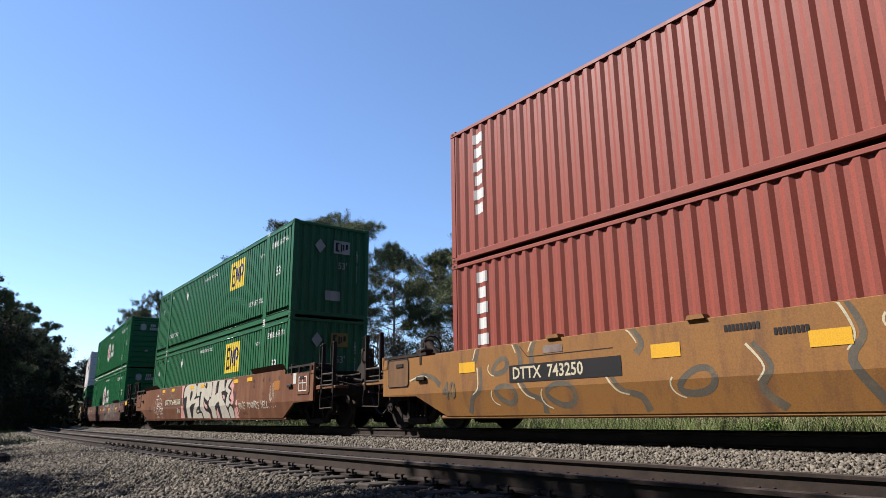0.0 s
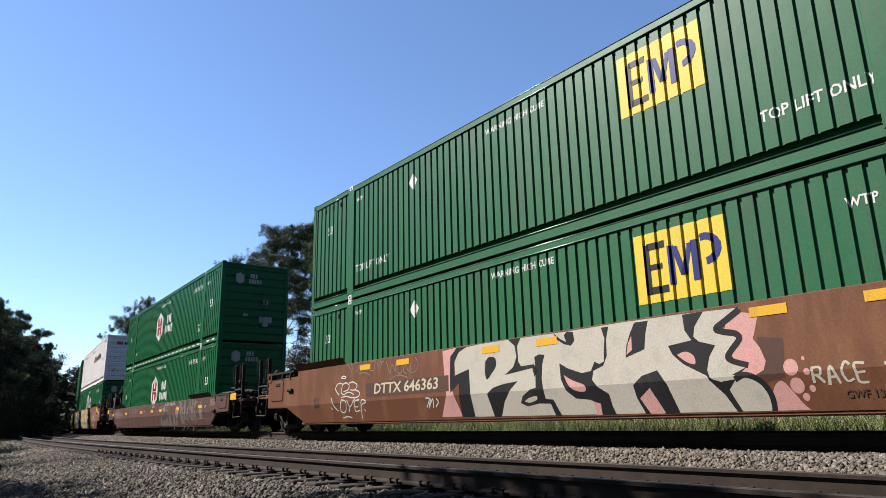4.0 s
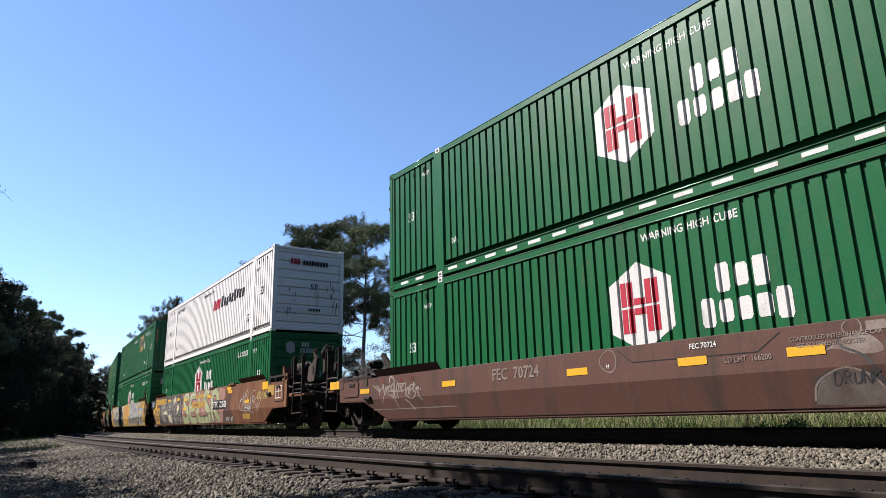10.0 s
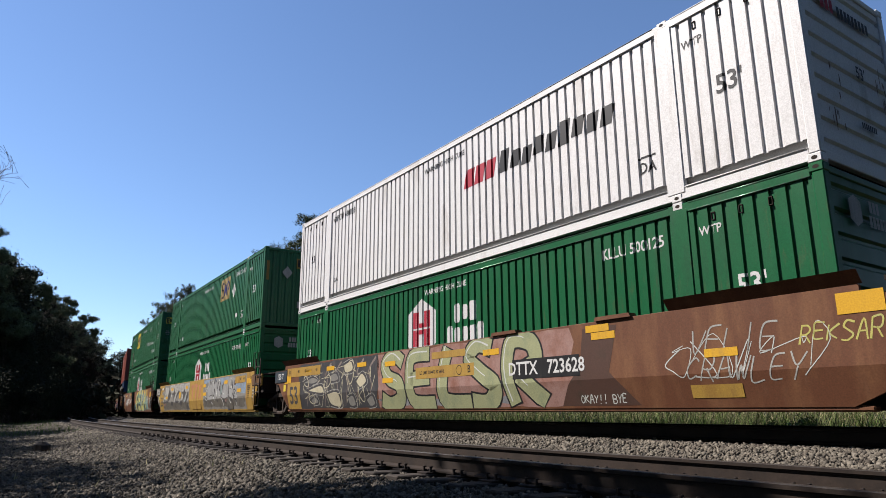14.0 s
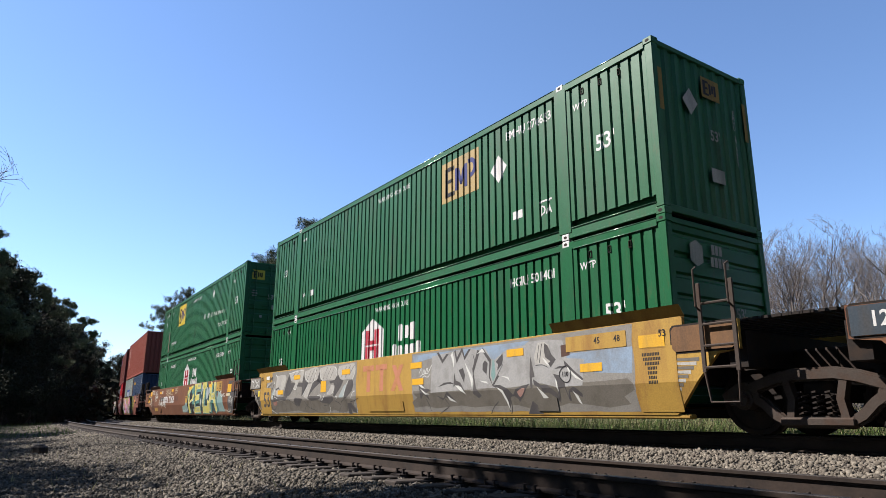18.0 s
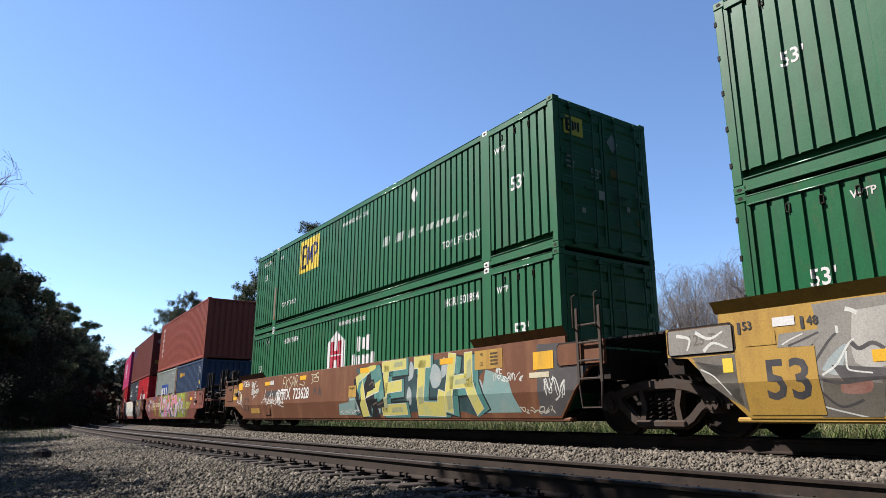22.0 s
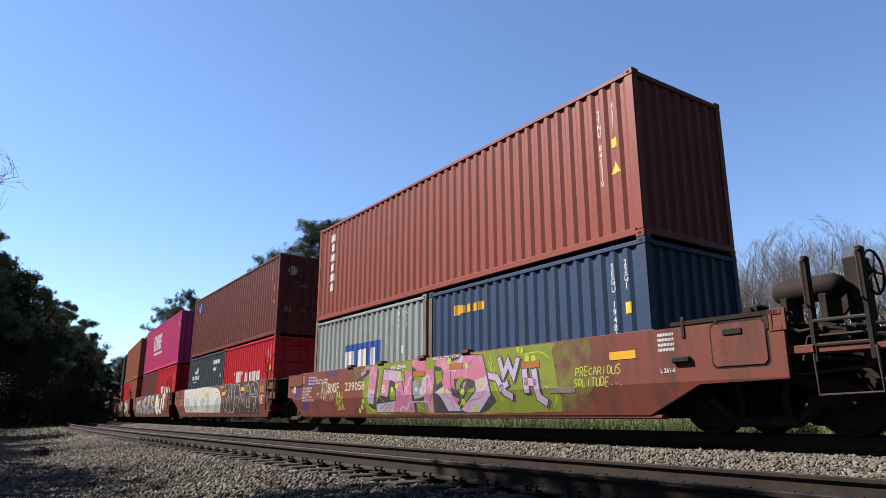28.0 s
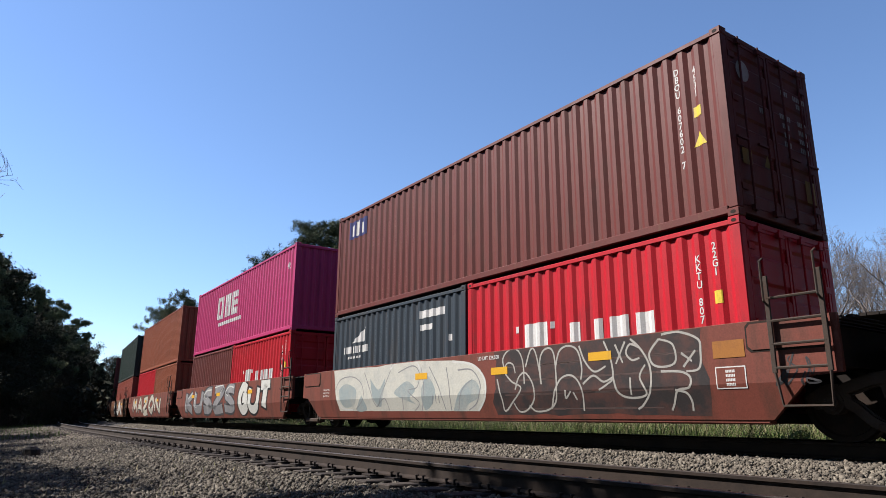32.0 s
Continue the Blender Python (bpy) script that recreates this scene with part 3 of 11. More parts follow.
def door_mesh(h, ya, yb, height, colour, base=0.0):
    sh = Shape()
    zs, ds = wave(base + 0.20, height - 0.16, 0.52, 0.30, 0.04, 0.14, 0.025)
    n = len(zs)
    m = 0.06
    vs = [(h - 0.015 - d, y, z) for y in (ya + m, yb - m) for z, d in zip(zs, ds)]
    sh.add(vs, [(i, i + 1, n + i + 1, n + i) for i in range(n - 1)])
    for a, b in ((ya, ya + m), (yb - m, yb)):
        sh.box(h - 0.06, h - 0.004, a, b, base + 0.17, height - 0.13, 0.006)
    sh.box(h - 0.06, h - 0.004, ya, yb, base + 0.17, base + 0.22).box(h - 0.06, h - 0.004, ya, yb, height - 0.17, height - 0.13)
    for z in (0.4, 1.05, 1.75, height - 0.45):
        o = ya if abs(ya) > abs(yb) else yb
        sh.box(h - 0.02, h + 0.012, min(o, o * 0.86), max(o, o * 0.86), z, z + 0.09)
    return sh.mesh("door", colour)


# ---- trucks ----
WHEEL_R = 0.46
wheelsets = []


def wheelset_mesh():
    sh = Shape()
    for s in (-1, 1):
        prof = [(s * 0.675, 0.10), (s * 0.675, WHEEL_R + 0.026), (s * 0.700, WHEEL_R + 0.026), (s * 0.712, WHEEL_R + 0.002), (s * 0.810, WHEEL_R - 0.006),
                (s * 0.810, WHEEL_R - 0.065), (s * 0.775, WHEEL_R - 0.085), (s * 0.755, 0.16), (s * 0.79, 0.12), (s * 0.79, 0.08)]
        sh.lathe(prof, 28)
    sh.tube((0, -1.05, 0), (0, 1.05, 0), 0.075, 10)
    me = sh.mesh("wheelset", GRIME)
    me.materials.append(RAIL_TOP)
    for f in me.polygons:
        c = f.center
        r = math.hypot(c.x, c.z)
        if r > WHEEL_R - 0.012 and abs(c.y) > 0.70:
            f.material_index = 1
    return me


def side_frame_shape(s):
    """A cast truck side: an arched top member, a bowed lower one, columns round the springs and jaws round the bearings."""
    y = s * 1.0
    sh = Shape()
    arch = [(-1.20, 0.47), (-1.02, 0.58), (-0.80, 0.60), (-0.50, 0.70), (-0.25, 0.745), (0.25, 0.745), (0.50, 0.70), (0.80, 0.60), (1.02, 0.58), (1.20, 0.47)]
    bow = [(-0.84, 0.52), (-0.66, 0.40), (-0.52, 0.26), (-0.38, 0.18), (0.38, 0.18), (0.52, 0.26), (0.66, 0.40), (0.84, 0.52)]
    for pts, w in ((arch, 0.115), (bow, 0.10)):
        sh.bar(pts, w, y - 0.075, y + 0.075)
        sh.bar(pts, w + 0.05, y - 0.02, y + 0.02)
    sh.box(-0.44, 0.44, y - 0.11, y + 0.11, 0.13, 0.235, 0.02)
    for e in (-1, 1):
        sh.bar([(e * 0.33, 0.20), (e * 0.29, 0.45), (e * 0.36, 0.72)], 0.09, y - 0.065, y + 0.065)
        jaw = [(e * 0.915 + 0.185 * math.cos(a), WHEEL_R + 0.185 * math.sin(a)) for a in np.linspace(-0.4, 3.54, 12)]
        sh.bar(jaw, 0.07, y - 0.07, y + 0.07)
        sh.tube((e * 0.915, y - 0.09, WHEEL_R), (e * 0.915, y + 0.09, WHEEL_R), 0.135, 18)
        sh.tube((e * 0.915, y + s * 0.09, WHEEL_R), (e * 0.915, y + s * 0.15, WHEEL_R), 0.095, 16)
        for k in range(3):
            a = 2.094 * k + 0.5
            c = (e * 0.915 + 0.055 * math.cos(a), WHEEL_R + 0.055 * math.sin(a))
            sh.tube((c[0], y + s * 0.15, c[1]), (c[0], y + s * 0.175, c[1]), 0.018, 6)
    return sh


def spring_shape(s):
    sh = Shape()
    for x in (-0.17, 0.0, 0.17):
        prev = None
        for i in range(25):
            a = i * 1.2566
            q = (x + 0.065 * math.cos(a), s * 1.0 + 0.065 * math.sin(a), 0.24 + i * 0.0125)
            if prev:
                sh.tube(prev, q, 0.015, 4, caps=False)
            prev = q
    return sh


def truck(car, x, shared=False):
    holder = part("truck", cached("bolster", lambda: Shape().box(-0.20, 0.20, -0.95, 0.95, 0.42, 0.66, 0.03).box(-0.12, 0.12, -0.5, 0.5, 0.60, 0.74).tube((0, 0, 0.66), (0, 0, 0.84), 0.2, 16).mesh("truck", GRIME)), None, car, "cast steel two-axle truck", pose(x, 0, 0))
    for s in (-1, 1):
        part("side_frame", cached(("sframe", s, shared), lambda: side_frame_shape(s).mesh("side_frame", FRAME_GREY if shared else GRIME)), None, holder, "dusty cast side frame")
        part("spring_nest", cached(("spring", s), lambda: spring_shape(s).mesh("spring_nest", GRIME)), None, holder)
    for e in (-1, 1):
        w = part("wheelset", cached("wheels", wheelset_mesh), None, holder, "steel wheelset with bright treads", pose(e * 0.915, 0, WHEEL_R))
        wheelsets.append((w, e * 0.915))
        part("brake_beam", cached(("beam", e), lambda: Shape().box(e * 0.40 - 0.03, e * 0.40 + 0.03, -0.7, 0.7, 0.30, 0.38).box(*sorted((e * 0.43, e * 0.50)), -0.80, -0.68, 0.28, 0.52).box(*sorted((e * 0.43, e * 0.50)), 0.68, 0.80, 0.28, 0.52).mesh("brake_beam", GRIME)), None, holder)
    return holder


# ---- well cars ----
SIDE_Y, CREASE = 1.52, 0.70


def sill_y(z):
    return SIDE_Y if z >= CREASE else SIDE_Y - (CREASE - z) / (CREASE - 0.26) * 0.10


TOP_OF = {}      # height of each car's side, by name


def sill_shape(side, hl, front, rear, high):
    """The side of the well: an upright sheet over a sheet that leans in, with raised ends."""
    sh = Shape()

    def end(kind):
        """The outline from the foot of the side up to its top, at one end: below and above the crease."""
        shoulder = min(1.46, high)
        top = [(hl + 0.28, shoulder), (hl + 0.28, high)] if high > 1.46 else []
        if kind == "coupled":
            return [(hl + 0.02, 0.26), (hl + 0.93, 0.66), (hl + 2.15, 0.68), (hl + 2.15, CREASE)], [(hl + 2.15, CREASE), (hl + 2.15, min(1.44, high))] + top
        if hl < 7:
            return [(hl + 0.27, 0.26), (hl + 0.76, CREASE)], [(hl + 0.76, CREASE), (hl + 0.82, 0.76), (hl + 1.18, 0.79), (hl + 1.18, shoulder)] + top
        return [(hl + 0.03, 0.26), (hl + 0.45, CREASE)], [(hl + 0.45, CREASE), (hl + 0.78, 1.04), (hl + 1.10, 1.08), (hl + 1.10, shoulder)] + top

    (fl, fu), (rl, ru) = end(front), end(rear)
    up = fu + [(-x, z) for x, z in ru[::-1]]
    low = fl + [(-x, z) for x, z in rl[::-1]]
    for poly in (up, low):
        n = len(poly)
        vs = [(x, side * sill_y(z), z) for x, z in poly] + [(x, side * (sill_y(z) - 0.06), z) for x, z in poly]
        sh.add(vs, [tuple(range(n)), tuple(range(n, 2 * n))[::-1]] + [(i, (i + 1) % n, n + (i + 1) % n, n + i) for i in range(n)])
    return sh


def well_car(label, colour, hl, front, rear, high=1.575, group="well cars of the train"):
    """hl: half the container's length; front, rear: "coupled" or "jointed"."""
    car = thing("well_car", label, "freight car", group)
    xs = hl + 0.22
    TOP_OF[car.name] = high
    reach = {"coupled": 2.15, "jointed": 1.32, "shared": 1.32}
    xf, xr = hl + reach[front], hl + reach[rear]
    for side in (-1, 1):
        part("side_sill", cached(("sill", colour, hl, front, rear, side, high), lambda: sill_shape(side, hl, front, rear, high).mesh("side_sill", colour)), None, car)
        a, b = sorted((side * (SIDE_Y - 0.075), side * (SIDE_Y - 0.002)))
        part("top_chord", cached(("chord", colour, hl, side, high), lambda: Shape().box(-xs - 0.05, xs + 0.05, a, b, high - 0.05, high + 0.013, 0.006).mesh("top_chord", colour)), None, car)
        a2, b2 = sorted((side * (SIDE_Y - 0.26), side * (SIDE_Y - 0.115)))
        part("bottom_chord", cached(("bchord", colour, hl, side), lambda: Shape().box(-xs, xs, a2, b2, 0.205, 0.275, 0.02).mesh("bottom_chord", colour)), None, car)
        for e in (-1, 1):
            x0, x1 = sorted((e * (xs - 2.45), e * (xs + 0.1)))
            ya, yb = side * (SIDE_Y - 0.02), side * (SIDE_Y + 0.09)
            guide = [(ya, high + 0.015), (ya + side * 0.015, high + 0.015), (yb + side * 0.015, high + 0.165), (yb, high + 0.165)]
            if hl > 7:
                part("guide_flange", cached(("guide", colour, hl, side, e, high), lambda: Shape().prism(guide, x0, x1, "x").mesh("guide_flange", colour)), None, car, "turned-out container guide")
    beam = cached("beam", lambda: Shape().box(-0.10, 0.10, -1.36, 1.36, 0.22, 0.34).mesh("cross_member", GRIME))
    for x in np.linspace(-xs + 0.2, xs - 0.2, 9):
        part("cross_member", beam, None, car, "", pose(float(x), 0, 0))
    for e, kind in ((1, front), (-1, rear)):
        car_end(car, colour, e, kind, hl, high)
    return car


def car_end(car, colour, e, kind, hl, high):
    def at(x):
        return e * (hl + x)

    def bx(sh, x0, x1, *r):
        a, b = sorted((at(x0), at(x1)))
        return sh.box(a, b, *r)

    bulk = Shape()
    bx(bulk, 0.22, 0.32, -1.46, 1.46, 0.66, min(1.40, high - 0.05))
    part("end_bulkhead", bulk, GRIME, car)
    sill = Shape()
    bx(sill, 0.3, 3.2 if kind == "coupled" else 1.75, -0.36, 0.36, 0.78, 1.12, 0.03)
    bx(sill, 0.9, 1.15, -1.45, 1.45, 0.85, 1.30)
    if kind == "coupled":
        bx(sill, 2.0, 2.15, -1.45, 1.45, 0.75, 1.25)
        bx(sill, 2.9, 3.15, -1.30, 1.30, 0.80, 1.05)
    part("centre_sill", sill, GRIME, car)
    deck = min(1.44, high - 0.06)
    slat = cached(("slat", deck), lambda: Shape().box(-0.04, 0.04, -1.40, 1.40, deck, deck + 0.035).mesh("walkway_slat", GRIME))
    for k in range(12):
        part("walkway_slat", slat, None, car, "", pose(at(0.49 + k * 0.13), 0, 0))
    for s in (-1, 1):
        if kind == "coupled":
            x0, x1, z0, z1 = 1.18, 1.92, 0.87 if high > 1.3 else 0.80, min(1.42, high - 0.04)
        else:
            x0, x1, z0, z1 = 0.10, 1.06, 1.10, min(1.44, high - 0.03)

        def rounded(g):
            """The plate's outline with cut corners, g wider all round."""
            a, b, c, d, r = x0 - g, x1 + g, z0 - g, z1 + g, 0.05
            return [(at(x), z) for x, z in ((a + r, c), (b - r, c), (b, c + r), (b, d - r), (b - r, d), (a + r, d), (a, d - r), (a, c + r))]

        part("end_plate", Shape().prism(rounded(0.0), *sorted((s * 1.50, s * 1.536))), DIRTY_YELLOW if colour in (CAR_YELLOW, CAR_GOLD) else colour, car)
        part("plate_gap", Shape().prism(rounded(0.028), *sorted((s * 1.50, s * 1.5235))), GRIME, car, "dark gap round the end plate")
    if kind == "coupled":
        for s in (-1, 1):
            shelf = Shape()
            for ya in (1.16, 1.34, 1.51):
                bx(shelf, 0.55, 2.1, *sorted((s * ya, s * (ya + 0.02))), high + 0.01, high + 0.065)
            for k in range(26):
                bx(shelf, 0.56 + 0.06 * k, 0.574 + 0.06 * k, *sorted((s * 1.16, s * 1.53)), high + 0.015, high + 0.06)
            part("side_walkway", shelf, GRIME, car, "dark steel walkway grating")
            eye = Shape()
            for a, b, c, d in ((1.97, 2.02, -0.20, 0.07), (2.14, 2.19, -0.20, 0.07), (2.02, 2.14, -0.20, -0.12), (2.02, 2.14, 0.0, 0.07)):
                bx(eye, a, b, *sorted((s * 1.49, s * 1.53)), high + c, high + d, 0.006)
            part("jacking_eye", eye, colour, car, "square-holed steel lug")
            for x in (0.75, 1.25, 1.95):
                arm = Shape()
                bx(arm, x - 0.03, x + 0.03, *sorted((s * 1.44, s * 1.535)), high - 0.17, high + 0.125 if x < 1 else high + 0.005, 0.008)
                part("walkway_bracket", arm, RAIL_RUST, car)
            hasp = Shape()
            bx(hasp, 1.35, 1.62, *sorted((s * 1.53, s * 1.552)), min(1.26, high - 0.16), min(1.34, high - 0.08), 0.008)
            part("plate_hasp", hasp, GRIME, car)
            posts = ((2.44, 2.12), (3.06, 2.12)) if s < 0 else ((2.44, 2.0), (3.06, 1.95))
            for x, z in posts:
                post = Shape()
                bx(post, x - 0.03, x + 0.03, *sorted((s * 1.34, s * 1.44)), 0.85, z, 0.01)
                part("grab_post", post, GRIME, car)
                part("grab_loop", Shape().path([(at(x), s * 1.44, z - 0.62), (at(x), s * 1.50, z - 0.59), (at(x), s * 1.50, z - 0.07), (at(x), s * 1.44, z - 0.04)], 0.013), FRAME_GREY, car)
            for z in (1.05, 1.33):
                part("rung", Shape().tube((at(2.44), s * 1.42, z), (at(3.06), s * 1.42, z), 0.022, 6), FRAME_GREY, car)
            step = Shape().path([(at(2.42), s * 1.43, 1.0), (at(2.44), s * 1.45, 0.48), (at(3.12), s * 1.45, 0.50), (at(3.10), s * 1.43, 1.0)], 0.018)
            part("stirrup_step", step, FRAME_GREY, car)
            tread = Shape()
            bx(tread, 2.45, 3.2, *sorted((s * 1.05, s * 1.42)), 0.96, 1.03, 0.01)
            part("crossover_tread", tread, colour, car)
        rig = Shape()
        bx(rig, 0.45, 2.0, -1.28, 1.28, 0.92, 1.34, 0.04)
        bx(rig, 2.1, 3.0, -0.95, 0.95, 0.98, 1.10, 0.02)
        bx(rig, 1.95, 3.12, -0.75, 0.75, 0.52, 0.86, 0.03)
        part("end_housing", rig, GRIME, car)
        part("uncoupling_lever", Shape().path([(at(2.30), -1.44, 0.88), (at(2.36), -1.40, 1.16), (at(2.95), -1.38, 1.16), (at(3.34), -0.85, 1.02), (at(3.42), -0.22, 1.10)], 0.016), FRAME_GREY, car, "bent uncoupling rod")
        part("retainer_pipe", Shape().path([(at(1.95), -1.40, 1.30), (at(2.18), -1.46, 1.28), (at(2.30), -1.44, 1.22), (at(2.42), -1.40, 1.24)], 0.022), FRAME_GREY, car, "pale bent pipe")
        ledge = Shape()
        bx(ledge, 1.98, 2.44, -1.46, -1.20, 0.96, 1.06, 0.01)
        part("side_ledge", ledge, colour, car)
        for y0, y1, z0, z1, xa, xb in ((-1.30, -0.55, 1.42, 1.15, 1.7, 3.0), (1.30, 0.55, 1.42, 1.15, 1.7, 3.0), (-0.9, -0.9, 1.2, 0.85, 2.0, 3.1)):
            part("brace", Shape().tube((at(xa), y0, z0), (at(xb), y1, z1), 0.05, 6), GRIME, car)
        for k, (y, z) in enumerate(((-1.20, 0.98), (-1.05, 1.28), (-0.75, 1.36), (-1.36, 0.78), (0.7, 1.2))):
            part("brake_pipe", Shape().path([(at(0.6), y, z), (at(1.5 + 0.1 * k), y - 0.04, z + 0.03), (at(2.2), y + 0.1, z - 0.04), (at(2.95), y + 0.16, z - 0.10 + 0.04 * k)], 0.022), FRAME_GREY if k in (0, 3) else GRIME, car)
        for x, z, w in ((2.2, 1.14, 0.18), (2.62, 1.12, 0.14), (1.35, 1.50, 0.22)):
            valve = Shape()
            bx(valve, x, x + w, -1.0, -0.72, z, z + 0.20, 0.03)
            valve.tube((at(x + w / 2), -1.02, z + 0.1), (at(x + w / 2), -1.10, z + 0.1), 0.06, 10)
            part("valve", valve, GRIME, car)
        lever = Shape().prism([(at(1.75), 1.42), (at(2.1), 1.42), (at(2.55), 1.95), (at(2.42), 2.0)], -0.10, -0.02)
        part("brake_bracket", lever, GRIME, car)
        coup = Shape()
        bx(coup, 3.1, 3.55, -0.14, 0.14, 0.82, 1.02, 0.03)
        bx(coup, 3.50, 3.80, -0.20, 0.22, 0.74, 1.06, 0.05)
        part("coupler", coup, RAIL_RUST, car, "rusty knuckle coupler")
        hose = Shape().path([(at(3.2 + 0.09 * k), -0.38 + 0.02 * k, 0.75 - 0.42 * math.sin(math.pi * k / 8) ** 0.8) for k in range(8)], 0.028)
        part("air_hose", hose, INK, car, "black rubber brake hose")
        truck(car, e * (hl + 1.52))
    elif kind == "jointed":
        for s in (-1,):
            x0, x1 = (0.62, 1.10) if hl > 7 else (0.44, 1.08)
            for x in (x0, x1):
                part("ladder_stile", Shape().box(*sorted((at(x - 0.03), at(x + 0.03))), s * 1.60, s * 1.57, 0.80, 1.98, 0.006), FRAME_GREY, car, "steel ladder stile")
                part("grab_loop", Shape().path([(at(x), s * 1.60, 1.62), (at(x), s * 1.67, 1.66), (at(x), s * 1.67, 2.16), (at(x), s * 1.60, 2.20)], 0.014), FRAME_GREY, car)
            for z in (0.86, 1.14, 1.42, 1.70):
                part("rung", Shape().tube((at(x0), s * 1.585, z), (at(x1), s * 1.585, z), 0.018, 6), FRAME_GREY, car)
            part("stirrup_step", Shape().path([(at(x0), s * 1.585, 0.82), (at(x0 + 0.06), s * 1.585, 0.42), (at(x1 - 0.02), s * 1.585, 0.42), (at(x1), s * 1.585, 0.82)], 0.018), FRAME_GREY, car)
        truck(car, e * (hl + 1.72), True)

# ---- the train: cars and their containers ----
HI, STD = 2.896, 2.591
FLOOR = 0.37
DROP = 0.075     # how far the long boxes' seam lies below the middle of the stack
movers = []      # (thing, place along the train, pose within the car)


def load(name_label, kind, height, colour, s, x=0.0, z=FLOOR, end="plain"):
    base = -DROP if kind == "53" and z > FLOOR else 0.0
    c, prof, face = container(name_label, kind, height - DROP if kind == "53" and z == FLOOR else height, colour, end, base)
    movers.append((c, s, pose(x, 0, z)))
    return c, prof, face


def rolling(label, colour, s, hl, front, rear, high=1.575):
    car = well_car(label, colour, hl, front, rear, high)
    movers.append((car, s, pose(0, 0, 0)))
    return car


H53, H40 = 8.077, 6.096
P = {1: -5.77, 2: 16.0, 3: 39.58, 4: 63.45, 5: 83.06, 6: 102.53, 7: 124.35, 8: 139.93, 9: 155.24, 10: 170.75, 11: 186.2, 12: 201.7, 13: 217.2}
car1 = rolling("faded yellow well car covered in grey graffiti loops", CAR_YELLOW, P[1], H40, "shared", "coupled", 1.45)
car2 = rolling("rust brown well car with large silver graffiti letters", CAR_BROWN, P[2], H53, "coupled", "coupled")
car3 = rolling("dark brown well car with chalky graffiti and yellow patches", CAR_DARK, P[3], H53, "coupled", "coupled", 1.20)
car4 = rolling("rust brown well car with pale green and black graffiti", CAR_BROWN, P[4], H53, "coupled", "shared")
car5 = rolling("yellow well car mostly sprayed with grey and silver graffiti", CAR_GOLD, P[5], H53, "jointed", "shared")
car6 = rolling("rust brown well car with yellow and teal graffiti", CAR_BROWN, P[6], H53, "jointed", "coupled")
car7 = rolling("oxide red well car with pink and lime graffiti", CAR_RED, P[7], H40, "coupled", "shared", 1.45)
car8 = rolling("oxide red well car with white and black graffiti panels", CAR_RED, P[8], H40, "jointed", "shared", 1.45)
car9 = rolling("oxide red well car with black and white graffiti", CAR_RED, P[9], H40, "jointed", "shared", 1.45)
car10 = rolling("oxide red well car with pale graffiti", CAR_RED, P[10], H40, "jointed", "shared", 1.45)
car11 = rolling("rust brown well car with pale graffiti", CAR_BROWN, P[11], H40, "jointed", "coupled", 1.45)
car12 = rolling("rust brown well car under stacked containers", CAR_BROWN, P[12] + 6, H40, "coupled", "shared")

c1b = load("brick red ribbed container in the well of a yellow car", "40", HI, TRITON_RED, P[1], -0.06)
c1t = load("brick red ribbed container stacked on its twin", "40", HI, TRITON_RED, P[1], -0.06, z=FLOOR + HI)
c2b = load("green ribbed container with a yellow emblem, low in the well", "53", HI, GREEN_B, P[2], -0.07)
c2t = load("green ribbed container with a yellow emblem, stacked on top", "53", HI, GREEN_B, P[2], -0.07, z=FLOOR + HI)
c3b = load("green ribbed container with a white hexagon emblem in the well", "53", HI, GREEN, P[3], -0.09, end="ribs")
c3t = load("green ribbed container with a white hexagon and dashed white tape", "53", HI, GREEN, P[3], -0.09, z=FLOOR + HI, end="ribs")
c4b = load("green ribbed container with a white hexagon under a white one", "53", HI, GREEN, P[4], end="ribs")
c4t = load("white ribbed container with red and black lettering blocks", "53", HI, WHITE, P[4], z=FLOOR + HI, end="ribs")
c5b = load("green ribbed container with a white hexagon in a graffitied well", "53", HI, GREEN, P[5], end="ribs")
c5t = load("green ribbed container with a faded yellow emblem on top", "53", HI, GREEN_B, P[5], z=FLOOR + HI)
c6b = load("green ribbed container with a white hexagon behind door rods", "53", HI, GREEN_B, P[6], end="doors")
c6t = load("green ribbed container with a yellow emblem and white diamond", "53", HI, GREEN_B, P[6], z=FLOOR + HI, end="doors")
c7f = load("blue short container with a yellow word block", "20", STD, BLUE, P[7], 3.075)
c7r = load("grey short container with a blue and white sign", "20", STD, GREY, P[7], -3.075)
c7t = load("brick red ribbed container over two short ones", "40", HI, TRITON_RED, P[7], z=FLOOR + STD)
c8f = load("red short container with large white lettering blocks", "20", STD, RED, P[8], 3.06, end="doors")
c8r = load("dark slate short container with white marks", "20", STD, SLATE, P[8], -3.06)
c8t = load("brown ribbed container with a small blue badge", "40", HI, BROWN, P[8], z=FLOOR + STD, end="doors")
c9f = load("red short container with white lettering blocks low down", "20", STD, RED, P[9], 3.06, end="doors")
c9r = load("brown short container in the well", "20", STD, BROWN, P[9], -3.06)
c9t = load("magenta container with a white word block", "40", HI, PINK, P[9], z=FLOOR + STD)
c10f = load("rust orange short container in the well", "20", STD, ORANGE_BROWN, P[10], 3.06)
c10r = load("red short container in the well", "20", STD, RED, P[10], -3.06)
c10t = load("rust orange ribbed container on top", "40", HI, ORANGE_BROWN, P[10], z=FLOOR + STD)
c11b = load("brick red container in the well", "40", STD, TRITON_RED, P[11])
c11t = load("blackish green container on top", "40", HI, DARK_GREEN, P[11], z=FLOOR + STD)
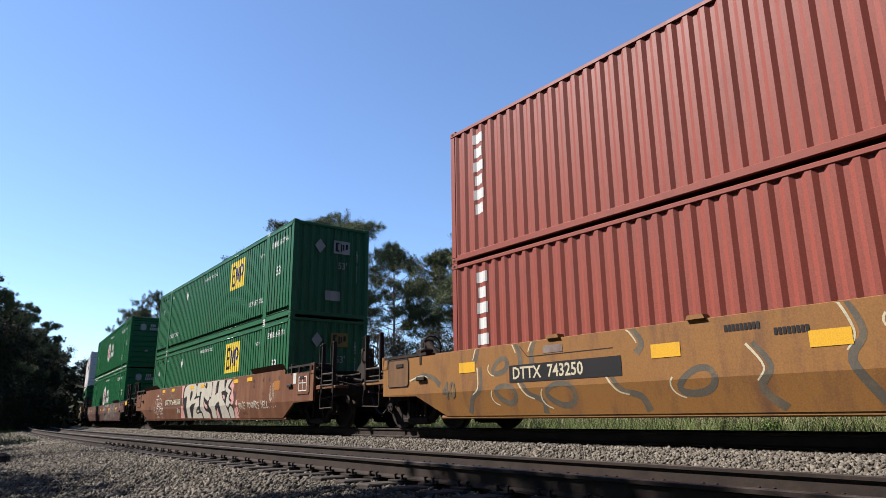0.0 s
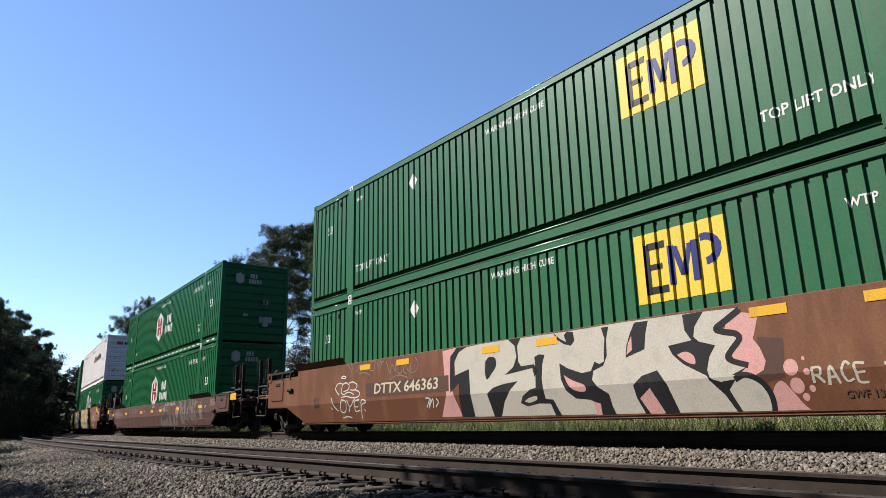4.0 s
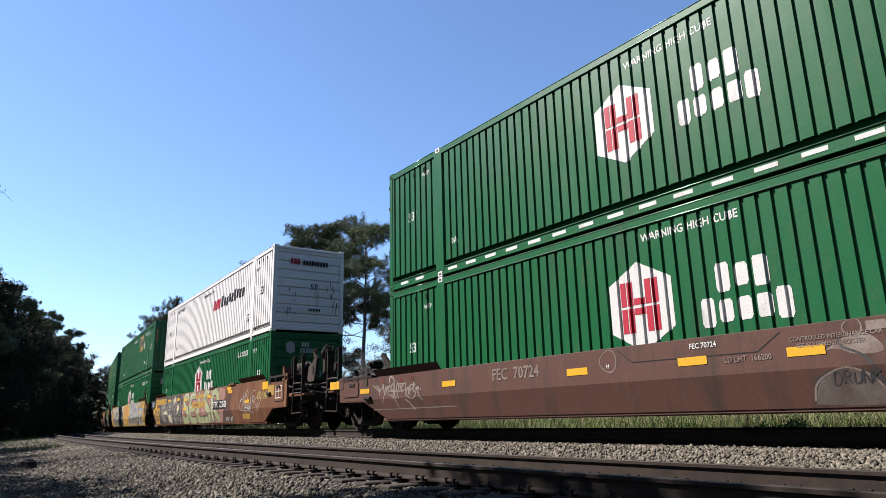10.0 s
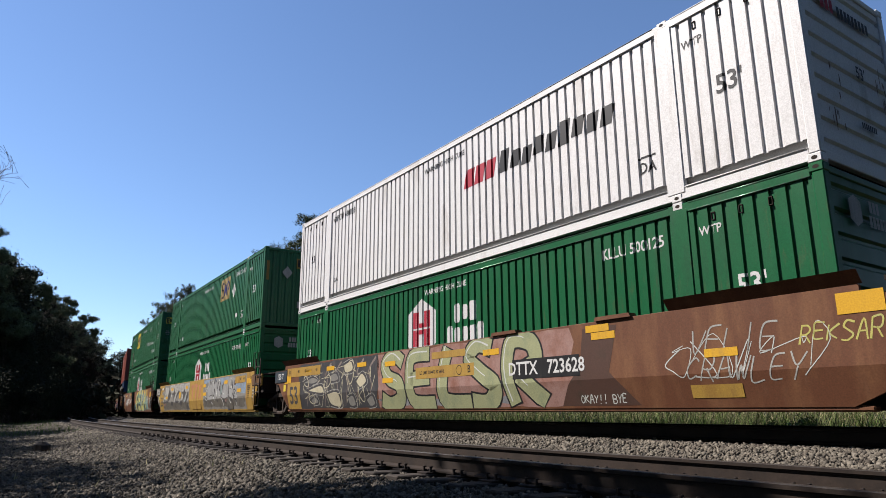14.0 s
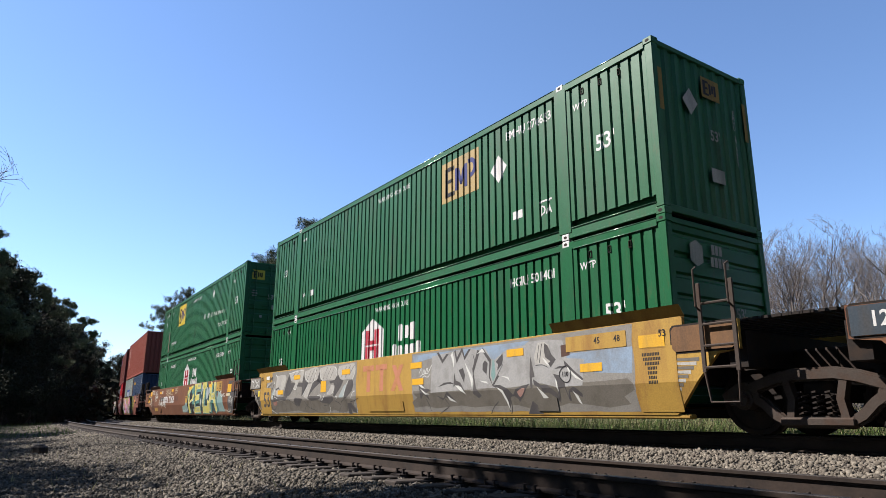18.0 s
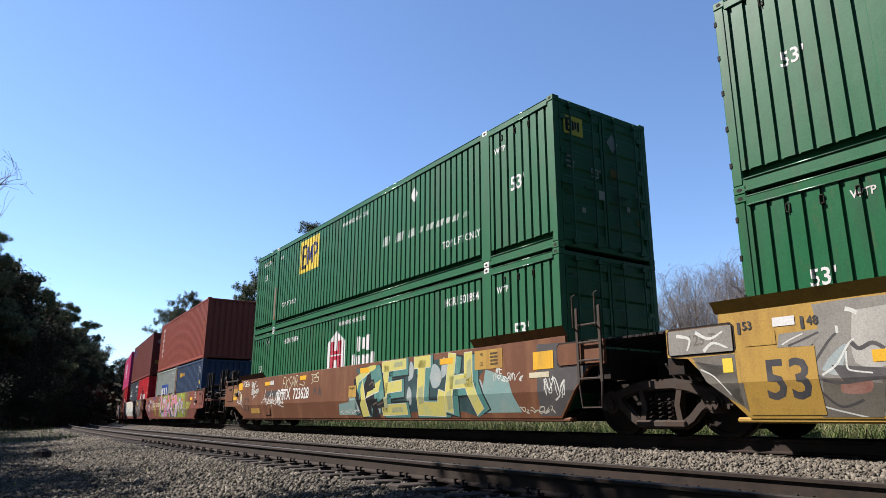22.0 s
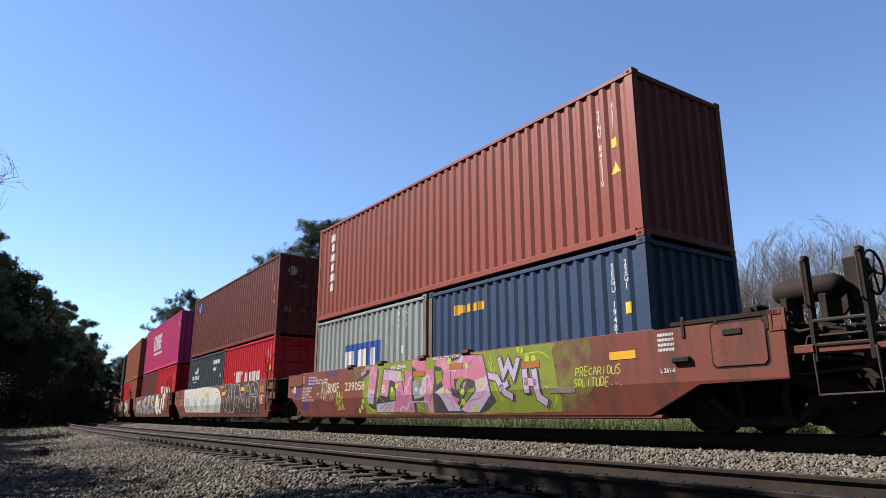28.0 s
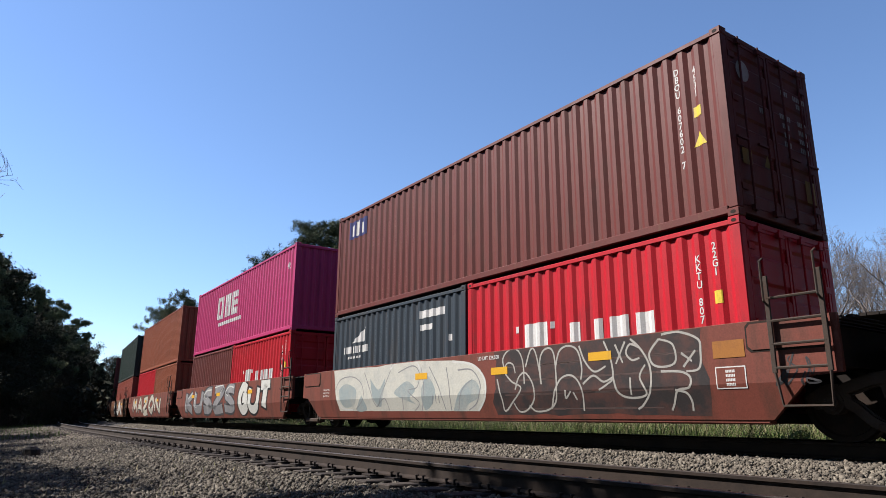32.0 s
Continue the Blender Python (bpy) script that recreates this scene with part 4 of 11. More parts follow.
c12b = load("brown container in the well", "40", STD, BROWN, P[12] + 6)
c12t = load("brown container stacked on another brown one", "40", HI, BROWN, P[12] + 6, z=FLOOR + STD)

# ---- lettering and paint on the containers ----
def words(owner, flat, x, z, material, name="lettering", label=""):
    """Paint on the near side of a container, following its folds."""
    ob, prof, face = owner
    if name == "word_blocks":
        for f in flat[1]:
            decal("word_block", outline([[flat[0][i] for i in f]]), x, z, prof, face, material, ob, label)
        return None
    d = decal(name, flat, x, z, prof, face, material, ob, label)
    if name == "lettering":
        d["kind"] = "stuff"
    return d


def end_paint(owner, flat, y, z, material, name="end_lettering", label="", kind="53"):
    ob = owner[0]
    x = SIZES[kind][0] / 2 + 0.004
    if name in ("data_panel", "rust_streak", "end_word_bar") and len(flat[1]) > 1:
        for f in flat[1]:
            end_paint(owner, ([flat[0][i] for i in f], [tuple(range(len(f)))]), y, z, material, name, label, kind)
        return None
    me = bpy.data.meshes.new(name)
    me.from_pydata([(x, a + y, b + z) for a, b in flat[0]], [], flat[1])
    me.materials.append(material)
    new_ob = new(name, me)
    new_ob.parent = ob
    return tagged(new_ob, label)


def emblem(owner, x, z, w, h, ground, s=1.0):
    """A bright rectangle with dark upright shapes on it."""
    words(owner, outline([rect(x, z, w, h)]), 0, 0, ground, "emblem", "painted rectangle emblem")
    k = w / 1.46
    dark = [rect(x - 0.52 * k, z - 0.02, 0.10 * k, 0.72 * h), rect(x - 0.36 * k, z + 0.30 * h, 0.30 * k, 0.10 * h), rect(x - 0.38 * k, z, 0.22 * k, 0.08 * h), rect(x - 0.36 * k, z - 0.33 * h, 0.32 * k, 0.10 * h)]
    decal("emblem_shape", outline(dark), 0, 0, owner[1], owner[2], INK, owner[0], "black upright shapes", 0.008)
    blue = [rect(x - 0.12 * k, z - 0.02, 0.10 * k, 0.55 * h), rect(x + 0.00 * k, z + 0.02, 0.09 * k, 0.42 * h, -0.06), rect(x + 0.12 * k, z + 0.02, 0.09 * k, 0.42 * h, 0.06), rect(x + 0.25 * k, z - 0.02, 0.10 * k, 0.55 * h),
            [(x + k * (0.40 + r * math.cos(a)), z + 0.10 * h + 0.9 * r * math.sin(a)) for r, turns in ((0.25, np.linspace(1.9, -1.5, 9)), (0.14, np.linspace(-1.5, 1.9, 9))) for a in turns]]
    for shape in blue:
        decal("emblem_bar", outline([shape]), 0, 0, owner[1], owner[2], LOGO_BLUE, owner[0], "navy upright shape", 0.008)


def hexagon(owner, x, z, w, h, ink):
    six = [(x - w / 2, z - h / 2 + 0.32), (x, z - h / 2), (x + w / 2, z - h / 2 + 0.32), (x + w / 2, z + h / 2 - 0.32), (x, z + h / 2), (x - w / 2, z + h / 2 - 0.32)]
    words(owner, outline([six]), 0, 0, CHALK, "emblem", "white hexagon emblem")
    bars = [rect(x + a, z + b, 0.105, 0.37) for a in (-0.29, -0.165, 0.165, 0.29) for b in (0.205, -0.205)] + [rect(x, z + 0.075, 0.20, 0.10), rect(x, z - 0.075, 0.20, 0.10)]
    for shape in bars:
        decal("emblem_bar", outline([shape]), 0, 0, owner[1], owner[2], ink, owner[0], "red upright bar", 0.008)


def word_blocks(owner, x, z, top, bottom, size):
    """Two lines of a name as plain rounded blocks."""
    def row(n, zz):
        w = size * 0.66
        out = []
        for i in range(n):
            a = x + (i - (n - 1) / 2) * w
            b = 0.5 * size * (1.0 if i in (0, n - 1) else 0.76)
            out.append([(a - 0.25 * size, zz - b + 0.05), (a - 0.18 * size, zz - b), (a + 0.18 * size, zz - b), (a + 0.25 * size, zz - b + 0.05), (a + 0.25 * size, zz + b - 0.05), (a + 0.18 * size, zz + b), (a - 0.18 * size, zz + b), (a - 0.25 * size, zz + b - 0.05)])
        return out
    words(owner, outline(row(top, z + size * 0.58) + row(bottom, z - size * 0.55)), 0, 0, CHALK, "word_blocks", "white blocks of a painted name")


def diamond(owner, x, z, r=0.17):
    words(owner, outline([[(x - r, z), (x, z - r * 1.15), (x + r, z), (x, z + r * 1.15)]]), 0, 0, CHALK, "placard", "white diamond placard")


REAR_LENGTH_Z = {id(c[0]): z for c, z in ((c3b, 1.40), (c3t, 1.55), (c4b, 1.53), (c4t, 1.51), (c5b, 1.53), (c5t, 1.58), (c6b, 1.55))}


def marks(owner, number_x=5.1, number_z=2.35, number="", ink=CHALK):
    """The small lettering that all the long containers carry."""
    hub = owner in (c3b, c3t, c4b, c5b, c6b)
    words(owner, lettering("53'", 0.30), -7.08, REAR_LENGTH_Z.get(id(owner[0]), 1.95), ink)
    words(owner, lettering("53'", 0.40), 7.0, 1.45, ink)
    words(owner, lettering("WTP", 0.18), 5.50 if owner in (c2b, c2t) else 6.48, 2.20 if owner in (c2b, c2t) else 2.30, ink)
    words(owner, lettering("WTP", 0.145), -6.50 if hub else -5.60, 2.25 if owner is c3b else 2.44, ink)
    if number:
        words(owner, lettering(number, 0.245), number_x, number_z, ink, "container_number")["kind"] = "stuff"
    words(owner, lettering("WARNING HIGH CUBE", 0.17), 0.0, 2.45, ink)
    if owner not in (c2b, c2t, c6t):
        words(owner, lettering("DA", 0.26), 5.52, 0.62, ink)
        words(owner, outline([rect(5.52, 0.80, 0.34, 0.035)]), 0, 0, ink, "lettering_bar", "thin painted bar over letters")
        words(owner, lettering("DA", 0.19), -5.5, 0.62, ink)


FADED_EMBLEM = paint("sun-faded yellow decal", (0.50, 0.36, 0.14), (0.36, 0.28, 0.14), 0.6, 0.4)
for c in (c2b, c2t):
    emblem(c, 3.12, 1.96 if c is c2b else 2.02, 1.46, 1.03, LOGO_YELLOW)
    diamond(c, -3.27, 2.20)
    marks(c, 7.02, 2.36, "EMHU 647744" if c is c2t else "EMHU 647378")
    words(c, lettering("TOP LIFT ONLY", 0.22), 5.2, 0.70, CHALK)
    words(c, lettering("TOP LIFT ONLY", 0.24), -5.0, 0.65, CHALK)
for c in (c3b, c3t, c4b, c5b, c6b):
    z = {id(c3b): 1.50, id(c3t): 1.58, id(c4b): 1.72, id(c5b): 1.64, id(c6b): 1.66}[id(c)]
    hexagon(c, -0.92, z - 0.06, 1.16, 1.36, LOGO_RED)
    word_blocks(c, 0.72, z - 0.10, 3, 5, 0.40)
    marks(c, 5.1, 2.30, {id(c3b): "HGIU 519981", id(c3t): "HGIU 510534", id(c4b): "KLLU 500125", id(c5b): "HGIU 501401", id(c6b): "HGIU 501894"}[id(c)])
for k in range(-12, 13):
    x = 0.02 + 0.62 * k
    if abs(abs(x) - 6.0) > 0.33:
        decal("tape_dash", outline([rect(x, 0.122 - DROP, 0.32, 0.062)]), 0, 0, None, 1.289, CHALK, c3t[0], "", 0.003)
marks(c4t, -5.0, 2.45, "XPCU 480028", INK)
words(c6b, lettering("HGIU 501894", 0.235), -4.35, 2.34, CHALK, "container_number")["kind"] = "stuff"
# red and black blocks of a name on the white container
xr, zz = 0.95, 1.80
red = [rect(xr + i * 0.36, zz, 0.30, 0.40, 0.05) for i in range(3)]
black = [rect(xr + 1.16 + i * 0.335, zz + (0.05 if i in (0, 3, 5, 6) else -0.04 if i in (2,) else 0) - 0.02, 0.26, 0.46 if i in (0, 5) else 0.34, 0.04) for i in range(9)]
words(c4t, outline(red), 0, 0, LOGO_RED, "word_blocks", "red blocks of a painted name")
words(c4t, outline(black), 0, 0, INK, "word_blocks", "black blocks of a painted name")
emblem(c5t, 2.86, 2.06, 1.38, 0.95, FADED_EMBLEM)
diamond(c5t, 4.20, 1.82, 0.26)
words(c5t, outline([rect(4.75, 0.72, 0.28, 0.16), rect(-4.85, 0.62, 0.28, 0.18)]), 0, 0, CHALK, "sticker", "small white sticker")
marks(c5t, 5.1, 2.42, "EMHU 276653")
emblem(c6t, -3.2, 2.08, 1.5, 1.08, LOGO_YELLOW)
diamond(c6t, 3.17, 2.28)
words(c6t, lettering("TOP LIFT ONLY", 0.22), 5.1, 0.72, CHALK)
words(c6t, lettering("TOP LIFT ONLY", 0.20), -4.75, 0.72, CHALK)
marks(c6t, -7.0, 2.46, "641970")
# Row of pale blocks that get smaller towards the front.
for x, w, h in ((1.83, 0.34, 0.24), (2.50, 0.36, 0.22), (3.08, 0.30, 0.20), (3.50, 0.16, 0.14), (3.88, 0.30, 0.15), (4.30, 0.28, 0.15), (4.62, 0.18, 0.13), (4.92, 0.22, 0.14), (5.30, 0.20, 0.12)):
    words(c6t, outline([rect(x, 1.40 - 0.045 * (x - 1.8), w, h, 0.03)]), 0, 0, PALE_WHITE, "word_block", "pale slanted block")

# container ends that face forward
# Dark copies of chalk and yellow, with the ends' shade in their colour.
SHADED_CHALK = paint("worn grey-white stencil paint", (0.50, 0.50, 0.47), (0.30, 0.31, 0.28), 0.6, 0.5)
RUST_STAIN = paint("brown rust stain", (0.22, 0.14, 0.11), (0.42, 0.36, 0.33), 0.8, 0.5)
SHADED_YELLOW = paint("sooty yellow decal", (0.36, 0.24, 0.05), (0.22, 0.15, 0.05), 0.6, 0.5)
for c in (c2t, c2b):
    end_paint(c, outline([rect(0.32, 2.18, 0.56, 0.42)]), 0, 0, SHADED_YELLOW if c is c2b else SHADED_CHALK, "end_emblem", "small emblem plate")
    for y, z, w, h in ((0.14, 2.18, 0.08, 0.28), (0.20, 2.30, 0.06, 0.05), (0.20, 2.06, 0.06, 0.05), (0.31, 2.17, 0.05, 0.24), (0.38, 2.19, 0.05, 0.18), (0.49, 2.22, 0.08, 0.16)):
        end_paint(c, outline([rect(y, z, w, h)]), 0, 0, INK, "emblem_bar").location.x += 0.003
    end_paint(c, outline([[(-0.60, 2.15), (-0.42, 1.92), (-0.24, 2.15), (-0.42, 2.38)]]), 0, 0, SHADED_CHALK, "placard", "grey-white diamond placard")
    end_paint(c, lettering("53'", 0.30), 0.36, 1.58, SHADED_CHALK)
    end_paint(c, outline([rect(0.05, 0.62, 0.50, 0.30)]), 0, 0, SHADED_CHALK, "data_panel", "pale data panel")
for c in (c3t, c3b, c4b, c5b):
    end_paint(c, outline([[(-0.78, 2.42), (-0.62, 2.50), (-0.46, 2.42), (-0.46, 2.16), (-0.62, 2.08), (-0.78, 2.16)]]), 0, 0, SHADED_CHALK, "end_emblem", "small white hexagon")
    end_paint(c, blocks(3, 0.16), -0.08, 2.40, SHADED_CHALK, "end_word_bar")
    end_paint(c, blocks(5, 0.16), -0.02, 2.20, SHADED_CHALK, "end_word_bar")
    end_paint(c, lettering("53'", 0.26), 0.42, 1.42, SHADED_CHALK)
    end_paint(c, outline([rect(0.42, 0.78, 0.50, 0.22), rect(0.42, 0.62, 0.22, 0.20), rect(-0.35, 0.92, 0.16, 0.10)]), 0, 0, SHADED_CHALK, "data_panel", "pale data panel")
end_paint(c4t, blocks(3, 0.20), -0.52, 2.36, LOGO_RED, "end_word_bar")
end_paint(c4t, blocks(9, 0.17), 0.22, 2.34, INK, "end_word_bar")
end_paint(c4t, lettering("53'", 0.26), 0.18, 1.50, INK)
end_paint(c4t, blocks(8, 0.09), 0.2, 0.70, INK, "end_word_bar")
STREAKS = random.Random(77)
for heart, wide, top, n in ((0.88, 0.10, 1.65, 16), (-0.74, 0.10, 1.45, 9)):
    for k in range(n):
        y, z, w, h = heart + STREAKS.gauss(0, wide), top - STREAKS.random() * 1.0, STREAKS.uniform(0.008, 0.022), STREAKS.uniform(0.08, 0.34)
        end_paint(c4t, outline([[(y - w * 0.3, z - h / 2), (y + w * 0.2, z - h / 2), (y + w, z - h * 0.1), (y + w * 0.6, z + h / 2), (y - w * 0.7, z + h / 2), (y - w, z)]]), 0, 0, RUST_STAIN, "rust_streak", "thin brown rust streak")
for c in (c5t, c6t):
    end_paint(c, outline([rect(0.18 if c is c5t else -0.80, 2.36, 0.50, 0.38)]), 0, 0, LOGO_YELLOW if c is c6t else SHADED_YELLOW, "end_emblem", "yellow emblem plate")
    end_paint(c, outline([[(-0.62, 1.98), (-0.42, 1.74), (-0.22, 1.98), (-0.42, 2.22)]] if c is c5t else [[(0.10, 2.25), (0.26, 2.05), (0.42, 2.25), (0.26, 2.45)]]), 0, 0, SHADED_CHALK, "placard", "grey-white diamond placard")
    end_paint(c, lettering("53'", 0.26), 0.2 if c is c5t else -0.25, 1.50, SHADED_CHALK)
    end_paint(c, outline([rect(0.18, 0.80, 0.36, 0.24) if c is c5t else rect(-0.12, 1.10, 0.16, 0.18)]), 0, 0, SHADED_CHALK, "data_panel", "pale data panel")
for y in (-1.16, 1.16):
    end_paint(c5t, outline([rect(y, 2.0, 0.10, 0.72)]), 0, 0, SHADED_YELLOW, "reflector_strip", "yellow reflector strip")

for c, y, number in ((c5t, 0.80, "EMHU 276653"), (c2t, 0.86, "EMHU 647744"), (c2b, 0.86, "EMHU 647378")):
    end_paint(c, lettering("\n".join(number), 0.115), y, 1.62, SHADED_CHALK, "end_number", "column of small letters dimmed for shade")["kind"] = "stuff"
for c, y in ((c5t, 0.18), (c6t, -0.80)):
    for w, h, dx, dz in ((0.07, 0.27, -0.17, 0), (0.10, 0.04, -0.10, 0.115), (0.08, 0.04, -0.11, 0), (0.10, 0.04, -0.10, -0.115), (0.055, 0.20, -0.01, 0), (0.055, 0.15, 0.06, 0.01), (0.055, 0.20, 0.13, 0)):
        end_paint(c, outline([rect(y + dx, 2.36 + dz, w, h)]), 0, 0, INK, "emblem_bar").location.x += 0.003
for y, z, w, h, ink in ((-0.92, 1.72, 0.16, 0.05, SHADED_CHALK), (-0.92, 1.62, 0.22, 0.05, SHADED_CHALK), (-0.92, 1.52, 0.18, 0.05, SHADED_CHALK), (0.28, 1.62, 0.24, 0.16, SHADED_YELLOW), (0.92, 1.30, 0.10, 0.12, SHADED_CHALK), (0.62, 0.95, 0.10, 0.10, SHADED_CHALK), (0.92, 0.72, 0.14, 0.12, SHADED_YELLOW), (-0.62, 0.72, 0.10, 0.10, SHADED_CHALK)):
    end_paint(c6t, outline([rect(y, z, w, h)]), 0, 0, ink, "sticker", "small sticker dimmed for the shaded end")

# stacked white blocks down the red containers, and the short ones' signs
for c, x, z0 in ((c1t, -5.22, 2.50), (c1b, -5.20, 2.50), (c7t, -5.18, 2.45)):
    words(c, outline([rect(x, z0 - i * 0.30, 0.24 if i % 2 else 0.30, 0.21) for i in range(6)]), 0, 0, CHALK, "word_blocks", "white blocks stacked as a name")
def column(text):
    return "\n".join(text)


for c, a, b in ((c7t, "TTNU 845310", "4531"), (c8t, "DBOU 607602 7", "4531")):
    words(c, lettering(column(a), 0.155), 5.29, 1.72, CHALK, "container_number")["kind"] = "stuff"
    words(c, lettering(column(b), 0.155), 5.60, 2.20, CHALK, "container_number")["kind"] = "stuff"
    words(c, outline([[(5.49, 1.18), (5.72, 1.18), (5.605, 1.40)], rect(5.60, 1.72, 0.14, 0.16)]), 0, 0, LOGO_YELLOW, "warning_sticker", "yellow warning stickers")
words(c7f, outline([rect(-1.98 + i * 0.21, 2.06, 0.16, 0.17 if i else 0.22) for i in range(5)]), 0, 0, YELLOW, "word_blocks", "yellow blocks of a painted name")
words(c7r, outline([rect(-0.10, 1.44, 2.02, 0.62)]), 0, 0, SIGN_BLUE, "sign", "blue sign")
decal("sign_field", outline([rect(-0.80, 1.36, 0.46, 0.42), rect(-0.08, 1.36, 0.50, 0.44), rect(0.52, 1.36, 0.20, 0.44)]), 0, 0, c7r[1], c7r[2], CHALK, c7r[0], "white blocks on the sign", 0.007)
for c, a, b in ((c7f, "SEGU 19486", "22G1"), (c8f, "KKTU 807", "22G1"), (c9f, "KKTU 805", "22G1")):
    words(c, lettering(column(a), 0.15), 2.33, 1.66, CHALK, "container_number")["kind"] = "stuff"
    words(c, lettering(column(b), 0.15), 2.60, 2.05, CHALK, "container_number")["kind"] = "stuff"
    words(c, outline([rect(2.60, 1.52, 0.13, 0.18)]), 0, 0, LOGO_YELLOW, "warning_sticker", "yellow sticker")
for line, z in (("MOAU", 2.28), ("6 77", 2.13), ("9 28", 1.98), (" 3", 1.83)):
    for i, a in enumerate(line):
        if a != " ":
            words(c7r, lettering(a, 0.14), 1.80 + 0.16 * i, z, CHALK, "container_number")["kind"] = "stuff"
words(c7r, outline([rect(1.94, 1.42, 0.13, 0.18)]), 0, 0, CHALK, "data_plate", "small white stencilled plate")
for c in (c8f, c9f):
    row = [rect(-1.05, 1.26, 0.62, 0.60), rect(-0.10, 1.22, 0.22, 0.50), rect(0.42, 1.22, 0.18, 0.50), rect(0.86, 1.22, 0.36, 0.50), rect(1.36, 1.22, 0.34, 0.50), rect(-1.52, 1.48, 0.08, 0.12), rect(-0.62, 1.48, 0.08, 0.12)]
    words(c, outline(row), 0, 0, CHALK, "word_blocks", "large white blocks of a painted name")
words(c8r, outline([rect(1.75, 2.16, 0.95, 0.17), rect(1.55, 1.86, 0.5, 0.13), rect(2.45, 1.55, 0.10, 0.14)] + [rect(-2.4 + i * 0.17, 1.62, 0.12, 0.18) for i in range(8)] + [rect(-2.2 + i * 0.10, 1.42, 0.06, 0.06) for i in range(8)] + [[(-2.0, 1.80), (-1.35, 1.80), (-1.25, 2.16)]]), 0, 0, CHALK, "word_blocks", "white marks and a slanted badge")
words(c8t, outline([rect(-4.95, 2.36, 0.95, 0.50)]), 0, 0, LOGO_BLUE, "sign", "small blue badge")
decal("sign_field", outline([rect(-5.22, 2.34, 0.16, 0.30), rect(-4.95, 2.36, 0.20, 0.40), rect(-4.68, 2.34, 0.14, 0.30)]), 0, 0, c8t[1], c8t[2], CHALK, c8t[0], "white blocks on the badge", 0.007)
words(c9t, outline([rect(-2.3 + i * 1.0, 1.78, 0.80, 0.94) for i in range(3)] + [rect(-2.3 + i * 0.28, 1.08, 0.20, 0.14) for i in range(11)]), 0, 0, CHALK, "word_blocks", "white blocks of a painted name")
decal("word_gap", outline([rect(-2.3, 1.78, 0.34, 0.60), rect(-1.3, 1.62, 0.16, 0.62), rect(-0.16, 1.94, 0.5, 0.10), rect(-0.16, 1.62, 0.5, 0.10)]), 0, 0, c9t[1], c9t[2], PINK, c9t[0], "", 0.007)
words(c9t, lettering("45", 0.3), 5.5, 2.2, CHALK, "container_number")["kind"] = "stuff"


# rusted posts
RUSTED = surface("rusted paint over steel", (0.21, 0.105, 0.055), 0.8, 0, (0.20, 0.19, 0.165), 5.0, 0.55, 60, 0.4, 0.004, 0.6)
part("rusted_post", Shape().box(-6.10, -5.94, -c6t[2] - 0.025, -c6t[2] + 0.01, 0.30, 1.45, 0.004), RUSTED, c6t[0], "rusted lifting post")
for c, x in ((c7r, 2.955), (c7r, -2.955), (c7f, -2.955)):
    part("rusted_post", Shape().box(x - 0.068, x + 0.068, -c[2] - 0.019, -c[2] - 0.002, 0.13, 2.46, 0.004), RUSTED, c[0], "rust-eaten corner post")


# ---- paint and stencils on the cars ----
def on_car(name, flat, x, z, material, car, label="", proud=0.004, size=1.0, lean=0.0):
    vs, fs = flat
    bm = bmesh.new()
    limit = TOP_OF.get(car.name, TOP_OF.get(car.parent.name, 1.575) if car.parent else 1.575) - 0.003
    made = [bm.verts.new((a * size + x + lean * b, 0, min(b * size + z, limit))) for a, b in vs]
    for f in fs:
        try:
            bm.faces.new([made[i] for i in f])
        except ValueError:
            pass
    if any(v.co.z > CREASE for v in made) and any(v.co.z < CREASE for v in made):
        bmesh.ops.bisect_plane(bm, geom=bm.verts[:] + bm.edges[:] + bm.faces[:], plane_co=(0, 0, CREASE), plane_no=(0, 0, 1), dist=1e-5)
    for v in bm.verts:
        v.co.y = -(sill_y(v.co.z) + (proud * 0.5 if proud < 0.015 else proud))
    for f in bm.faces:
        f.normal_update()
        if f.normal.y > 0:
            f.normal_flip()
    me = bpy.data.meshes.new(name)
    bm.to_mesh(me)
    bm.free()
    me.materials.append(material)
    ob = new(name, me)
    ob.parent = car
    return tagged(ob, label)


